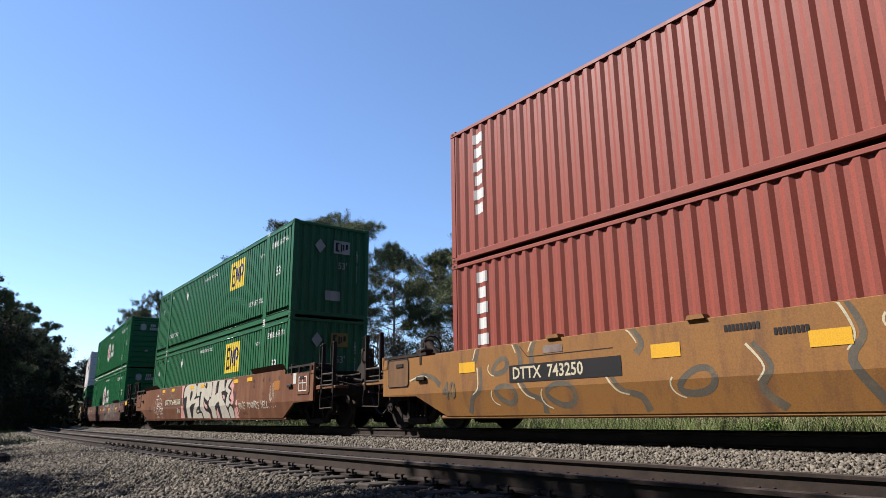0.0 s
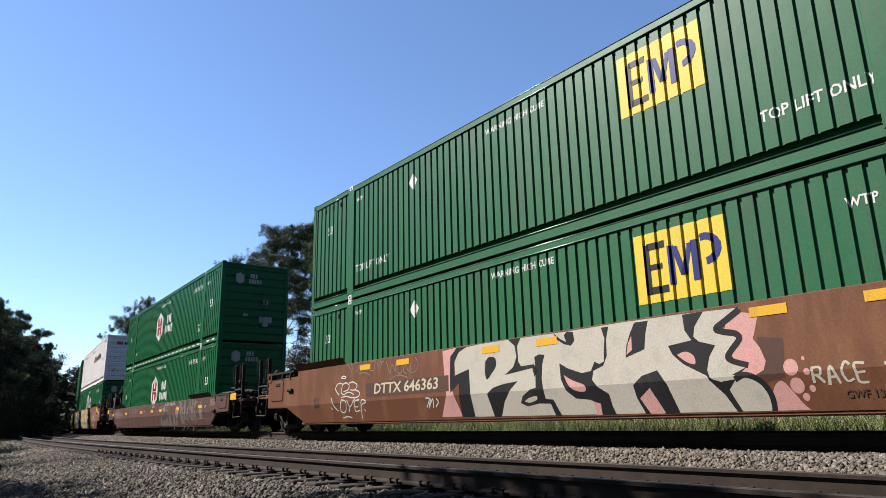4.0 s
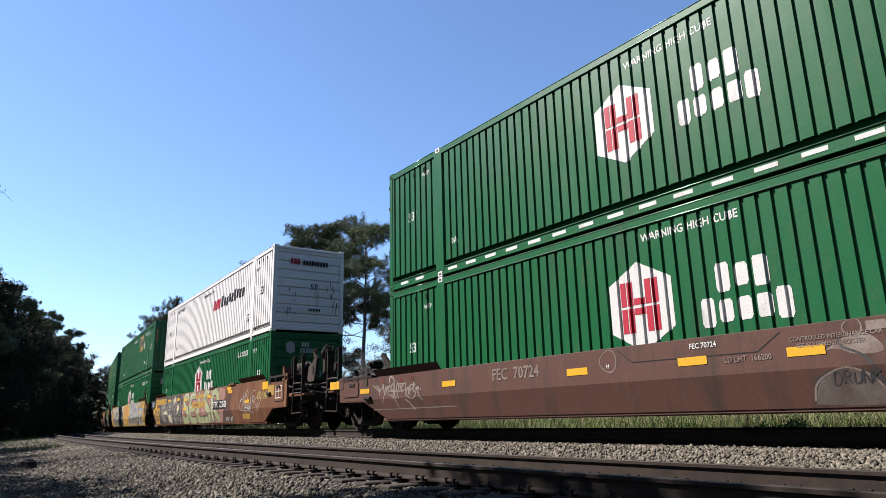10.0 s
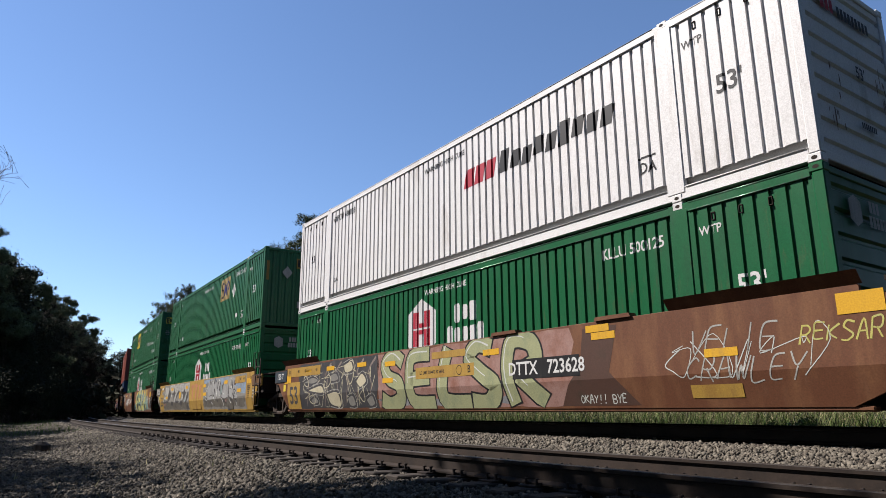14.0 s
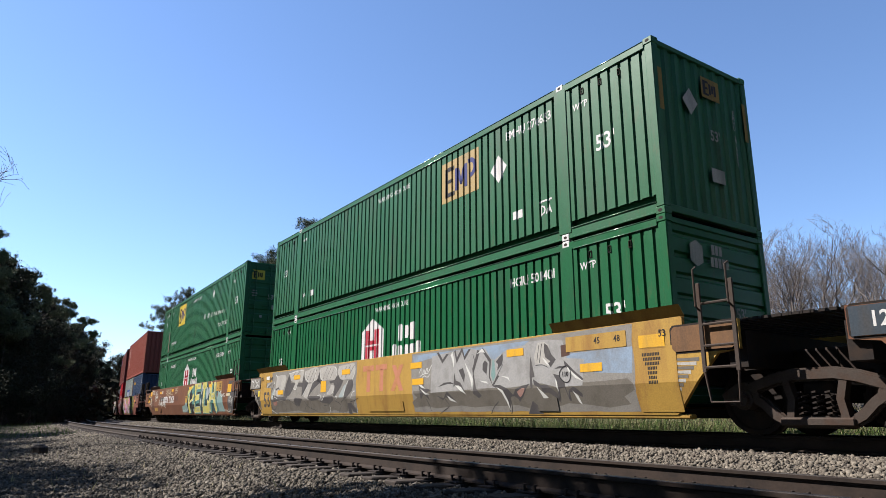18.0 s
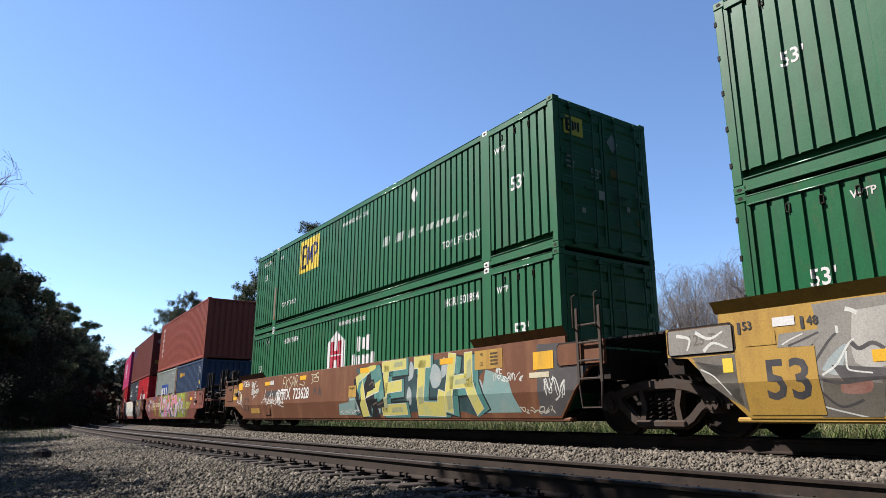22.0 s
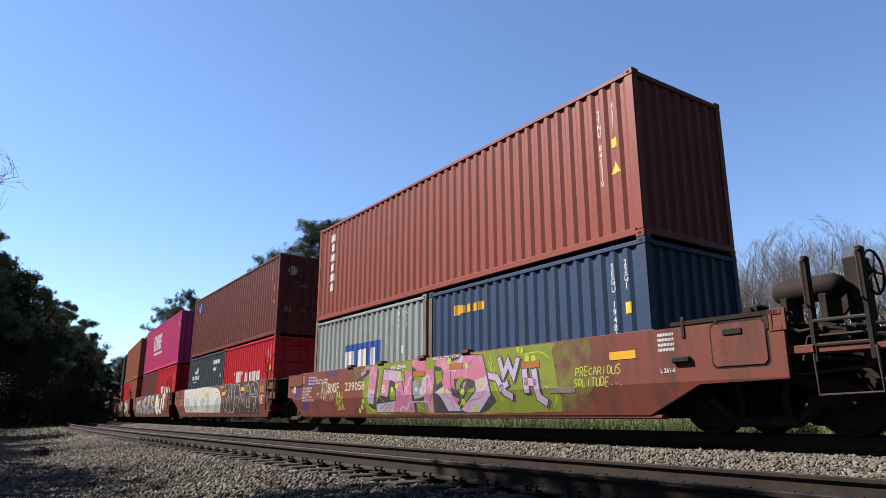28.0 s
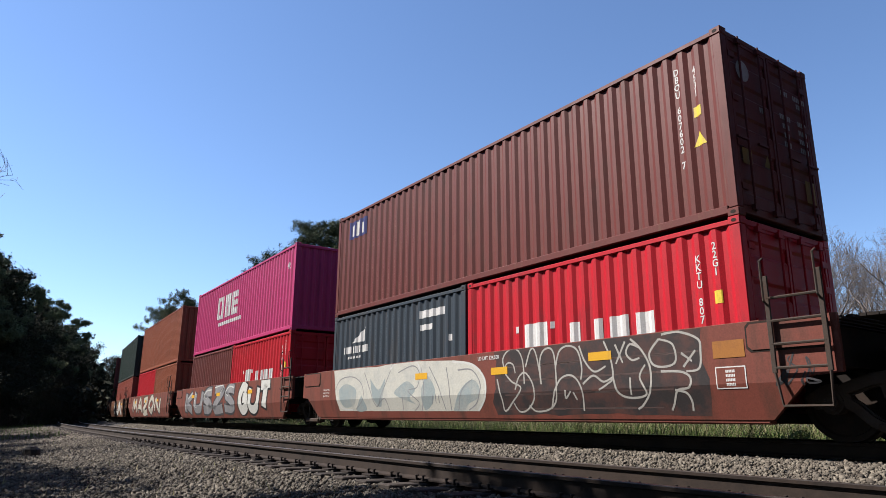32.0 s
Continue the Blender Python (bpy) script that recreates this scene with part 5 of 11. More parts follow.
GLYPH = {
    "R": [[(0, 0), (0, 1)], [(0, 1), (0.65, 1), (0.85, 0.76), (0.6, 0.5), (0, 0.5)], [(0.4, 0.5), (0.95, 0)]],
    "B": [[(0, 0), (0, 1), (0.7, 0.95), (0.75, 0.6), (0, 0.5)], [(0, 0.5), (0.9, 0.4), (0.8, 0.05), (0, 0)]],
    "T": [[(0, 1), (1, 1)], [(0.5, 1), (0.45, 0)]], "H": [[(0, 0), (0.1, 1)], [(0.95, 0), (1, 1)], [(0, 0.5), (1, 0.5)]],
    "P": [[(0, 0), (0, 1)], [(0, 1), (0.7, 1), (0.9, 0.75), (0.65, 0.45), (0, 0.45)]],
    "E": [[(0.9, 1), (0.1, 1), (0, 0.5), (0.1, 0), (0.9, 0)], [(0.05, 0.5), (0.8, 0.5)]], "L": [[(0, 1), (0, 0), (0.9, 0.05)]],
    "K": [[(0, 0), (0, 1)], [(0.9, 1), (0.15, 0.5), (0.95, 0)]], "S": [[(0.95, 0.95), (0.35, 1), (0.05, 0.75), (0.45, 0.52), (0.95, 0.28), (0.6, 0.0), (0.0, 0.06)]],
    "D": [[(0, 0), (0, 1), (0.6, 0.95), (0.95, 0.5), (0.6, 0.05), (0, 0)]], "O": [[(0.5, 0), (0.05, 0.3), (0.1, 0.8), (0.5, 1), (0.9, 0.75), (0.95, 0.3), (0.5, 0)]],
    "A": [[(0, 0), (0.45, 1), (1, 0)], [(0.2, 0.4), (0.8, 0.4)]], "N": [[(0, 0), (0, 1), (0.9, 0), (0.95, 1)]], "M": [[(0, 0), (0.1, 1), (0.5, 0.4), (0.9, 1), (1, 0)]],
    "W": [[(0, 1), (0.25, 0), (0.5, 0.6), (0.75, 0), (1, 1)]], "Z": [[(0, 1), (1, 1), (0, 0), (1, 0)]], "U": [[(0, 1), (0.05, 0.2), (0.5, 0), (0.95, 0.2), (1, 1)]],
    "Y": [[(0, 1), (0.5, 0.5), (1, 1)], [(0.5, 0.5), (0.4, 0)]], "X": [[(0, 1), (1, 0)], [(1, 1), (0, 0)]], "G": [[(0.95, 0.9), (0.4, 1), (0.05, 0.5), (0.4, 0), (0.95, 0.1), (0.95, 0.5), (0.55, 0.5)]],
}


GLYPH.update({"C": [[(0.95, 0.85), (0.5, 1), (0.05, 0.55), (0.4, 0.0), (0.95, 0.12)]], "I": [[(0.5, 1), (0.45, 0)]], "V": [[(0, 1), (0.45, 0), (1, 1)]], "F": [[(0.05, 0), (0.1, 1), (0.9, 1)], [(0.08, 0.55), (0.7, 0.55)]],
              "!": [[(0.5, 1.05), (0.45, 0.35)], [(0.45, 0.12), (0.44, 0.0)]], ".": [[(0.4, 0.1), (0.5, 0.0)]], " ": []})


def hand(car, word, x, z, size, ink, seed, thick=0.02, lean=0.12, proud=0.0055, drift=0.03):
    """Words written by hand in thin strokes, centred on x."""
    rnd = random.Random(seed)
    cw = size * 0.78
    strokes = []
    for i, ch in enumerate(word):
        k = rnd.uniform(0.85, 1.15)
        ox, oz = x + (i - len(word) / 2) * cw, z + rnd.uniform(-drift, drift) * size * 3
        for st in GLYPH[ch]:
            strokes.append(band(smooth_line([(ox + a * cw * 0.78 + lean * b * size + rnd.uniform(-0.04, 0.04) * size, oz + (b - 0.5) * size * k + rnd.uniform(-0.04, 0.04) * size) for a, b in st]), thick * rnd.uniform(0.8, 1.2), thick * 0.8))
    on_car("graffiti_phrase", kept(join(strokes)), 0, 0, ink, car, "thin hand-sprayed words", proud)["kind"] = "stuff"


def smooth_line(pts, n=5):
    p = [Vector((*a, 0)) for a in pts]
    if len(p) < 3:
        return [p[0].lerp(p[-1], i / 4) for i in range(5)]
    out = []
    for i in range(len(p) - 1):
        a, b, c, d = p[max(0, i - 1)], p[i], p[i + 1], p[min(len(p) - 1, i + 2)]
        for k in range(n):
            t = k / n
            out.append(0.5 * ((2 * b) + (c - a) * t + (2 * a - 5 * b + 4 * c - d) * t * t + (3 * b - a - 3 * c + d) * t ** 3))
    return out + [p[-1]]


def band(pts, w0, w1, wob=0.0, rnd=random):
    """A painted stroke: quads along a line, with its width running from w0 to w1."""
    vs, fs = [], []
    m = len(pts)
    for i, p in enumerate(pts):
        d = (pts[min(m - 1, i + 1)] - pts[max(0, i - 1)])
        d = d.normalized() if d.length > 1e-6 else Vector((1, 0, 0))
        q = Vector((-d.y, d.x, 0))
        w = (w0 + (w1 - w0) * i / (m - 1)) * (1 + wob * (rnd.random() - 0.5)) / 2
        vs += [tuple((p + q * w)[:2]), tuple((p - q * w)[:2])]
        if i:
            k = 2 * i
            fs.append((k - 2, k - 1, k + 1, k))
    return vs, fs


def join(parts):
    vs, fs = [], []
    for a, b in parts:
        k = len(vs)
        vs += a
        fs += [tuple(i + k for i in f) for f in b]
    return vs, fs


def kept(flat):
    """Holds painted shapes on the side sheet."""
    return [(a, min(max(b, 0.275), 1.572)) for a, b in flat[0]], flat[1]


def mitred(pts, w):
    """An angular stroke of even width with mitred corners."""
    p = [Vector(a) for a in pts]
    vs, fs = [], []
    for i, q in enumerate(p):
        d0 = (q - p[i - 1]).normalized() if i else None
        d1 = (p[i + 1] - q).normalized() if i + 1 < len(p) else None
        d0, d1 = d0 or d1, d1 or d0
        m = (d0 + d1)
        m = m.normalized() if m.length > 0.2 else d0
        k = w / 2 / max(0.5, abs(m.dot(d0)))
        nrm = Vector((-m.y, m.x))
        vs += [tuple(q + nrm * k), tuple(q - nrm * k)]
        if i:
            j = 2 * i
            fs.append((j - 2, j - 1, j + 1, j))
    return vs, fs


def fat(car, letters, widths, fill, edge, rim, label, smooth=True, shine=None, drop=(0.0, 0.0), base=0.0036):
    """Broad letters drawn stroke by stroke: a dark rim behind, the fill over it, a thin highlight."""
    for i, strokes in enumerate(letters):
        w = widths[i]
        edges, fills, shines = [], [], []
        for st in strokes:
            if smooth:
                line = smooth_line(st)
                a = (line[0] - line[1]).normalized() * rim * 0.5
                b = (line[-1] - line[-2]).normalized() * rim * 0.5
                long = [line[0] + a] + line[1:-1] + [line[-1] + b]
                fills.append(band(line, w * 0.94, w * 1.06))
                edges.append(band(long, w * 0.94 + rim, w * 1.06 + rim))
            else:
                p = [Vector(q) for q in st]
                a = (p[0] - p[1]).normalized() * rim * 0.5
                b = (p[-1] - p[-2]).normalized() * rim * 0.5
                long = [p[0] + a] + p[1:-1] + [p[-1] + b]
                fills.append(mitred(st, w))
                edges.append(mitred(long, w + rim))
                if drop[0]:
                    edges.append(mitred([q + Vector(drop) for q in long], w + rim * 0.6))
                line = [Vector((*q, 0)) for q in p]
            if shine is not None:
                off = Vector((-0.26 * w, 0.16 * w, 0))
                shines.append(band([q + off for q in line[: max(2, len(line) * 3 // 5)]], 0.10 * w, 0.05 * w))
        letter = on_car("graffiti_letter", kept(join(fills)), 0, 0, fill, car, label, base + 0.001 * i)
        on_car("letter_edge", kept(join(edges)), 0, 0, edge, letter, "sprayed dark edge", base - 0.0006 + 0.001 * i)
        if shines:
            on_car("letter_highlight", kept(join(shines)), 0, 0, shine, letter, "thin sprayed highlight", base + 0.0005 + 0.001 * i)


def left_text(car, text, x, z, size, ink, proud=0.0135):
    flat = lettering(text, size)
    low = min(a for a, b in flat[0])
    on_car("stencil", flat, x - low, z, ink, car, "", proud)["kind"] = "stuff"


def piece(car, word, x0, x1, z0, z1, fill, edge, seed, fat=0.30, shine=None, lean=0.12, cloud=None, label="", backing=None):
    """Sprayed letters: a dark edge, a broad fill over it, and thin highlights."""
    rnd = random.Random(seed)
    n = len(word)
    cw, h = (x1 - x0) / n, z1 - z0
    if backing is not None:
        lo = [(x0 - 0.1 + (x1 - x0 + 0.2) * i / 16, z0 + rnd.random() * 0.06) for i in range(17)]
        hi = [(x1 + 0.1 - (x1 - x0 + 0.2) * i / 16, z1 - rnd.random() * 0.12) for i in range(17)]
        on_car("graffiti_ground", outline([lo + hi]), 0, 0, backing, car, "sprayed ground colour", 0.003)

    def inside(flat):
        return [(min(max(a, x0 - 0.3), x1 + 0.3), min(max(b, 0.29), 1.515)) for a, b in flat[0]], flat[1]

    for i, ch in enumerate(word):
        edges, fills, shines = [], [], []
        ox, oz = x0 + (i + 0.16) * cw, z0 + 0.16 * h + rnd.uniform(-0.03, 0.03) * h
        sx, sz = cw * 0.74, h * rnd.uniform(0.66, 0.74)
        for st in GLYPH[ch]:
            pts = [(ox + (a + rnd.uniform(-0.07, 0.07)) * sx + lean * b * sz, oz + (b + rnd.uniform(-0.05, 0.05)) * sz) for a, b in st]
            line = smooth_line(pts)
            w0, w1 = fat * h * rnd.uniform(0.8, 1.2), fat * h * rnd.uniform(0.8, 1.25)
            e = 0.085 * h
            d0, d1 = (line[0] - line[1]).normalized() * e * 0.7, (line[-1] - line[-2]).normalized() * e * 0.7
            edges.append(band([line[0] + d0] + line[1:-1] + [line[-1] + d1], w0 + 1.6 * e, w1 + 1.6 * e))
            fills.append(band(line, w0, w1))
            if shine is not None:
                off = Vector((-0.22 * w0, 0.2 * w0, 0))
                shines.append(band([q + off for q in line[: max(3, len(line) // 2)]], 0.05 * h, 0.02 * h))
        letter = on_car("graffiti_letter", inside(join(fills)), 0, 0, fill, car, (label or "sprayed graffiti letters").replace("letters", "letter"), 0.0036 + 0.001 * i)
        on_car("letter_edge", inside(join(edges)), 0, 0, edge, letter, "sprayed dark edge", 0.003 + 0.001 * i)
        if shines:
            on_car("letter_highlight", inside(join(shines)), 0, 0, shine, letter, "thin sprayed highlight", 0.0041 + 0.001 * i)


def tag_scrawl(car, x, z, w, h, ink, seed, n=5, thick=0.022, proud=0.0055):
    rnd = random.Random(seed)
    strokes = []
    for i in range(n):
        cx = x + (i + 0.5) * w / n
        pts = [(cx + rnd.uniform(-0.7, 0.7) * w / n, z + rnd.uniform(-0.5, 0.5) * h) for _ in range(rnd.randint(4, 7))]
        strokes.append(band(smooth_line(pts), thick * rnd.uniform(0.7, 1.4), thick * 0.6))
    vs, fs = join(strokes)
    on_car("graffiti_tag", ([(a, min(max(b, 0.30), 1.51)) for a, b in vs], fs), 0, 0, ink, car, "thin sprayed scrawl", proud)["kind"] = "stuff"


def patch(car, x, z, w=0.46, h=0.11, ink=None, name="reflector_patch", label="yellow reflector patch", proud=0.012):
    on_car(name, outline([rect(0, 0, w, h)]), x, z, ink or YELLOW, car, label, proud)


def number_row(car, x, z, n, size, ink=CHALK, ground=None, text=""):
    if ground is not None:
        on_car("number_panel", outline([rect(0, 0, n * size * 0.62 + 0.14, size + 0.12)]), x, z, ground, car, "dark panel behind the number", 0.0115)
    on_car("car_number", lettering(text, size * 1.45), x, z, ink, car, "stencilled car number", 0.0132)["kind"] = "stuff"


def text_on(car, text, x, z, size, ink=CHALK, proud=0.0135, lean=0.0):
    on_car("stencil", lettering(text, size), x, z, ink, car, "", proud, 1.0, lean)["kind"] = "stuff"


SPRAY_SILVER = paint("silver spray", (0.60, 0.565, 0.47), (0.50, 0.475, 0.40), 0.5, 0.35, 0.2)
SPRAY_PINK = paint("pink spray", (0.58, 0.19, 0.29), (0.66, 0.34, 0.44), 0.55, 0.4, 0.2)
SPRAY_PALE_PINK = paint("pale pink spray", (0.70, 0.38, 0.34), (0.6, 0.3, 0.25), 0.55, 0.3, 0.2)
SPRAY_LILAC = paint("lilac spray", (0.52, 0.46, 0.62), (0.62, 0.35, 0.5), 0.55, 0.5, 0.2)
SPRAY_LIME = paint("lime spray", (0.24, 0.30, 0.035), (0.17, 0.18, 0.04), 0.6, 0.35, 0.2)
SPRAY_BRIGHT_LIME = paint("bright lime spray", (0.50, 0.62, 0.06), (0.4, 0.5, 0.06), 0.6, 0.3, 0.2)
SPRAY_PALE_GREEN = paint("pale green spray", (0.42, 0.44, 0.24), (0.30, 0.34, 0.20), 0.55, 0.4, 0.2)
SPRAY_YELLOW = paint("yellow spray", (0.64, 0.58, 0.16), (0.50, 0.54, 0.24), 0.55, 0.4, 0.2)
SPRAY_TEAL = paint("teal spray", (0.080, 0.24, 0.215), (0.16, 0.31, 0.27), 0.55, 0.4, 0.2)
SPRAY_GREY = paint("grey spray", (0.28, 0.28, 0.29), (0.38, 0.38, 0.38), 0.55, 0.45, 0.2)
SPRAY_DARK = paint("charcoal spray", (0.055, 0.055, 0.06), (0.11, 0.10, 0.10), 0.6, 0.35, 0.2)
SPRAY_WHITE = paint("white spray", (0.72, 0.73, 0.68), (0.55, 0.58, 0.52), 0.55, 0.3, 0.2)
SPRAY_FADED = paint("faded chalk spray", (0.30, 0.25, 0.22), (0.19, 0.13, 0.11), 0.7, 0.6, 0.2)
SPRAY_TEAL_PALE = paint("pale teal spray", (0.22, 0.36, 0.34), (0.30, 0.38, 0.34), 0.55, 0.4, 0.2)
SPRAY_DEEP_TEAL = paint("deep teal spray", (0.03, 0.07, 0.075), (0.07, 0.13, 0.13), 0.55, 0.4, 0.2)
RUST_ORANGE = paint("dull orange plate", (0.42, 0.17, 0.035), (0.30, 0.12, 0.04), 0.6, 0.4, 0.2)
WORN_PINK = paint("worn pink spray", (0.60, 0.24, 0.15), (0.50, 0.22, 0.08), 0.6, 0.7, 0.2)
SPRAY_DUCK = paint("pale grey blue spray", (0.36, 0.43, 0.43), (0.48, 0.50, 0.46), 0.55, 0.4, 0.2)
SPRAY_LEAD = paint("lead grey spray", (0.085, 0.080, 0.080), (0.125, 0.115, 0.11), 0.55, 0.4, 0.2)
SPRAY_ASH = paint("ash grey spray", (0.30, 0.285, 0.255), (0.23, 0.22, 0.20), 0.55, 0.5, 0.2)
SPRAY_STONE = paint("warm dark grey spray", (0.185, 0.168, 0.14), (0.14, 0.125, 0.10), 0.55, 0.5, 0.2)
SPRAY_MIST = paint("misty blue spray", (0.30, 0.40, 0.52), (0.24, 0.27, 0.30), 0.55, 0.55, 0.2)
SPRAY_PEARL = paint("pearl grey spray", (0.50, 0.485, 0.44), (0.38, 0.37, 0.34), 0.55, 0.45, 0.2)
CAMO = paint("dark brown patch", (0.10, 0.05, 0.035), (0.07, 0.045, 0.03), 0.6, 0.3, 0.2)

# yellow car of the red containers
def ring(cx, cz, r, q, w, turn=0.0):
    pts = []
    for t in np.linspace(0, 6.2832, 19):
        a, b = r * math.cos(t), q * math.sin(t) * (1 + 0.25 * math.cos(t))
        pts.append(Vector((cx + a * math.cos(turn) - b * math.sin(turn), cz + a * math.sin(turn) + b * math.cos(turn), 0)))
    return band(pts, w, w * 1.2)


def curls(car, rings, hooks, dark, light):
    """Loose grey rings and falling hooks, each with a pale edge."""
    for cx, cz, r, turn in rings:
        on_car("graffiti_ring", kept(ring(cx, cz, r, r * 0.55, 0.085, turn)), 0, 0, dark, car, "dark grey sprayed ring", 0.002)
        edge = [Vector((cx - 0.10 + r * 1.1 * math.cos(t), cz - 0.02 + r * 0.7 * math.sin(t), 0)) for t in np.linspace(2.6, 4.4, 7)]
        on_car("graffiti_edge", kept(band(edge, 0.028, 0.018)), 0, 0, light, car, "pale sprayed edge", 0.004)
    for k, pts in enumerate(hooks):
        line = smooth_line(pts)
        on_car("graffiti_hook", kept(band(line, 0.06, 0.12)), 0, 0, dark, car, "dark grey sprayed hook", 0.0028)
        on_car("graffiti_edge", kept(band([p + Vector((-0.085, -0.01, 0)) for p in line[: len(line) * 3 // 5]], 0.035, 0.02)), 0, 0, light, car, "pale sprayed edge", 0.0045)


def ground(car, pts, material, label, proud=0.0015):
    on_car("graffiti_ground", kept(outline([pts])), 0, 0, material, car, label, proud)


def wavy(x0, x1, z0, z1, seed, rough=0.05, n=14):
    """A sprayed field with an uneven rim."""
    rnd = random.Random(seed)
    lo = [(x0 + (x1 - x0) * i / n, z0 + rnd.uniform(0, rough)) for i in range(n + 1)]
    hi = [(x1 - (x1 - x0) * i / n, z1 - rnd.uniform(0, rough)) for i in range(n + 1)]
    mid = [(x1 + rnd.uniform(-2, 2) * rough, z0 + (z1 - z0) * k / 5) for k in range(1, 5)]
    end = [(x0 + rnd.uniform(-2, 2) * rough, z1 - (z1 - z0) * k / 5) for k in range(1, 5)]
    return lo + mid + hi + end


def curved(pts):
    line = smooth_line(pts + pts[:1], 4)
    return outline([[p[:2] for p in line[:-1]]])


def spray(car, ink, level, *pts, soft=True):
    """A sprayed shape on the near side of a car, drawn over those of a lower level."""
    on_car("graffiti_shape", kept(curved(list(pts)) if soft else outline([pts])), 0, 0, ink, car, ink.name.replace("spray", "sprayed") + " shape", 0.0030 + 0.0007 * level)


def trace(car, ink, level, w, *pts):
    """A sprayed line of width w."""
    on_car("graffiti_line", kept(band(smooth_line(list(pts), 6), w, w * 0.85)), 0, 0, ink, car, ink.name.replace("spray", "sprayed") + " line", 0.0030 + 0.0007 * level)


SPRAY_PALE = paint("pale chalky spray", (0.36, 0.32, 0.29), (0.22, 0.17, 0.14), 0.7, 0.5, 0.2)
FADED_BLACK = paint("faded black stencil paint", (0.075, 0.05, 0.043), (0.16, 0.075, 0.05), 0.7, 0.5, 0.3)
SPRAY_OLIVE = paint("brown grey spray", (0.12, 0.105, 0.08), (0.20, 0.15, 0.09), 0.6, 0.4, 0.2)
SPRAY_CREAM = paint("cream spray", (0.66, 0.60, 0.42), (0.52, 0.46, 0.30), 0.6, 0.4, 0.2)
curls(car1, [(-4.47, 1.09, 0.20, 0.4), (-4.36, 0.62, 0.25, -0.25), (-3.1, 0.58, 0.30, -0.1), (-0.7, 0.66, 0.27, 0.3), (1.9, 1.22, 0.22, 0.2), (2.5, 0.60, 0.28, -0.2), (4.9, 0.9, 0.26, 0.3), (5.8, 0.55, 0.24, 0.1)],
      [[(-5.02, 1.52), (-5.12, 1.26), (-5.2, 1.2)], [(-5.0, 1.12), (-5.0, 0.75), (-5.25, 0.58), (-5.38, 0.30)], [(-4.1, 1.52), (-3.98, 1.3), (-3.95, 1.06)], [(-3.55, 1.52), (-3.68, 1.3), (-3.68, 1.08)], [(-3.95, 0.80), (-3.78, 0.6), (-3.5, 0.48), (-3.48, 0.29)],
       [(-7.15, 0.98), (-6.75, 1.06), (-6.4, 0.98), (-6.2, 0.84)], [(-2.1, 0.84), (-1.9, 0.6), (-1.6, 0.5), (-1.5, 0.3)], [(-1.7, 1.52), (-1.5, 1.25), (-1.6, 1.1)], [(0.1, 1.1), (0.3, 0.8), (0.15, 0.55), (0.4, 0.3)], [(1.2, 1.52), (1.35, 1.1), (1.2, 0.8), (1.45, 0.35)], [(3.6, 1.5), (3.7, 1.1), (4.0, 0.7), (3.9, 0.35)]], SPRAY_OLIVE, SPRAY_CREAM)
patch(car1, -3.05, 0.945, 2.36, 0.29, INK, "number_panel", "dark panel behind the number")
left_text(car1, "DTTX  743250", -4.14, 0.945, 0.28, SPRAY_CREAM)
for x, z in ((-5.37, 1.13), (-1.12, 1.10), (1.01, 1.07), (3.2, 1.05)):
    patch(car1, x, z, 0.46, 0.19)
text_on(car1, "40", -5.92, 0.72, 0.44, SPRAY_OLIVE)
on_car("panel_line", band([Vector((-3.96, 1.40, 0)), Vector((-3.78, 1.21, 0)), Vector((-2.0, 1.21, 0))], 0.014, 0.014), 0, 0, INK, car1, "dark seam of a raised panel", 0.005)
patch(car1, -3.2, 1.30, 0.42, 0.12, SPRAY_FADED, "data_plate", "grey stencil plate")
for x, z, n in ((0.0, 1.30, 9), (0.6, 1.2, 8), (2.6, 1.30, 10)):
    on_car("stencil_line", blocks(n, 0.085), x, z, INK, car1, "small dark stencil bars", 0.012)["kind"] = "stuff"

# brown car with silver letters
SPRAY_ROSE = paint("faint rose spray", (0.42, 0.25, 0.21), (0.30, 0.13, 0.09), 0.6, 0.55, 0.2)
spray(car2, SPRAY_PALE_PINK, 0, (-2.09, 1.55), (-1.65, 1.58), (-1.8, 1.33), (-1.82, 0.8), (-1.62, 0.31), (-2.25, 0.31), (-2, 0.71), (-2.05, 1.13), soft=False)
spray(car2, SPRAY_PALE_PINK, 0, (3.81, 1.51), (4.17, 1.42), (4.12, 1.26), (4.07, 1.13), (4.14, 1.02), (4.19, 0.85), (4.15, 0.75), (4.05, 0.7), (3.84, 0.68), (3.8, 0.88), (3.7, 1.24), soft=False)
spray(car2, SPRAY_PALE_PINK, 0, (4.17, 0.42), (4.25, 0.57), (4.34, 0.61), (4.42, 0.51), (4.51, 0.36), (4.58, 0.22), (4.13, 0.22))
spray(car2, CAMO, -1, (4.13, 1.15), (4.43, 1.1), (4.39, 0.65), (4.08, 0.59), soft=False)
spray(car2, SPRAY_SILVER, 1, (-1.73, 1.32), (-1.59, 1.54), (-0.97, 1.63), (-0.22, 1.59), (1.07, 1.56), (2.16, 1.57), (3.09, 1.56), (3.96, 1.53), (3.76, 1.4), (3.61, 1.29), (3.88, 1.21), (3.88, 1.14), (3.74, 0.97), (3.78, 0.87), (3.95, 0.81), (3.75, 0.72), (3.96, 0.7), (4.1, 0.59), (4.18, 0.4), (4.14, 0.21), (-1.33, 0.3), (-1.29, 0.78), (-1.71, 1.03), soft=False)
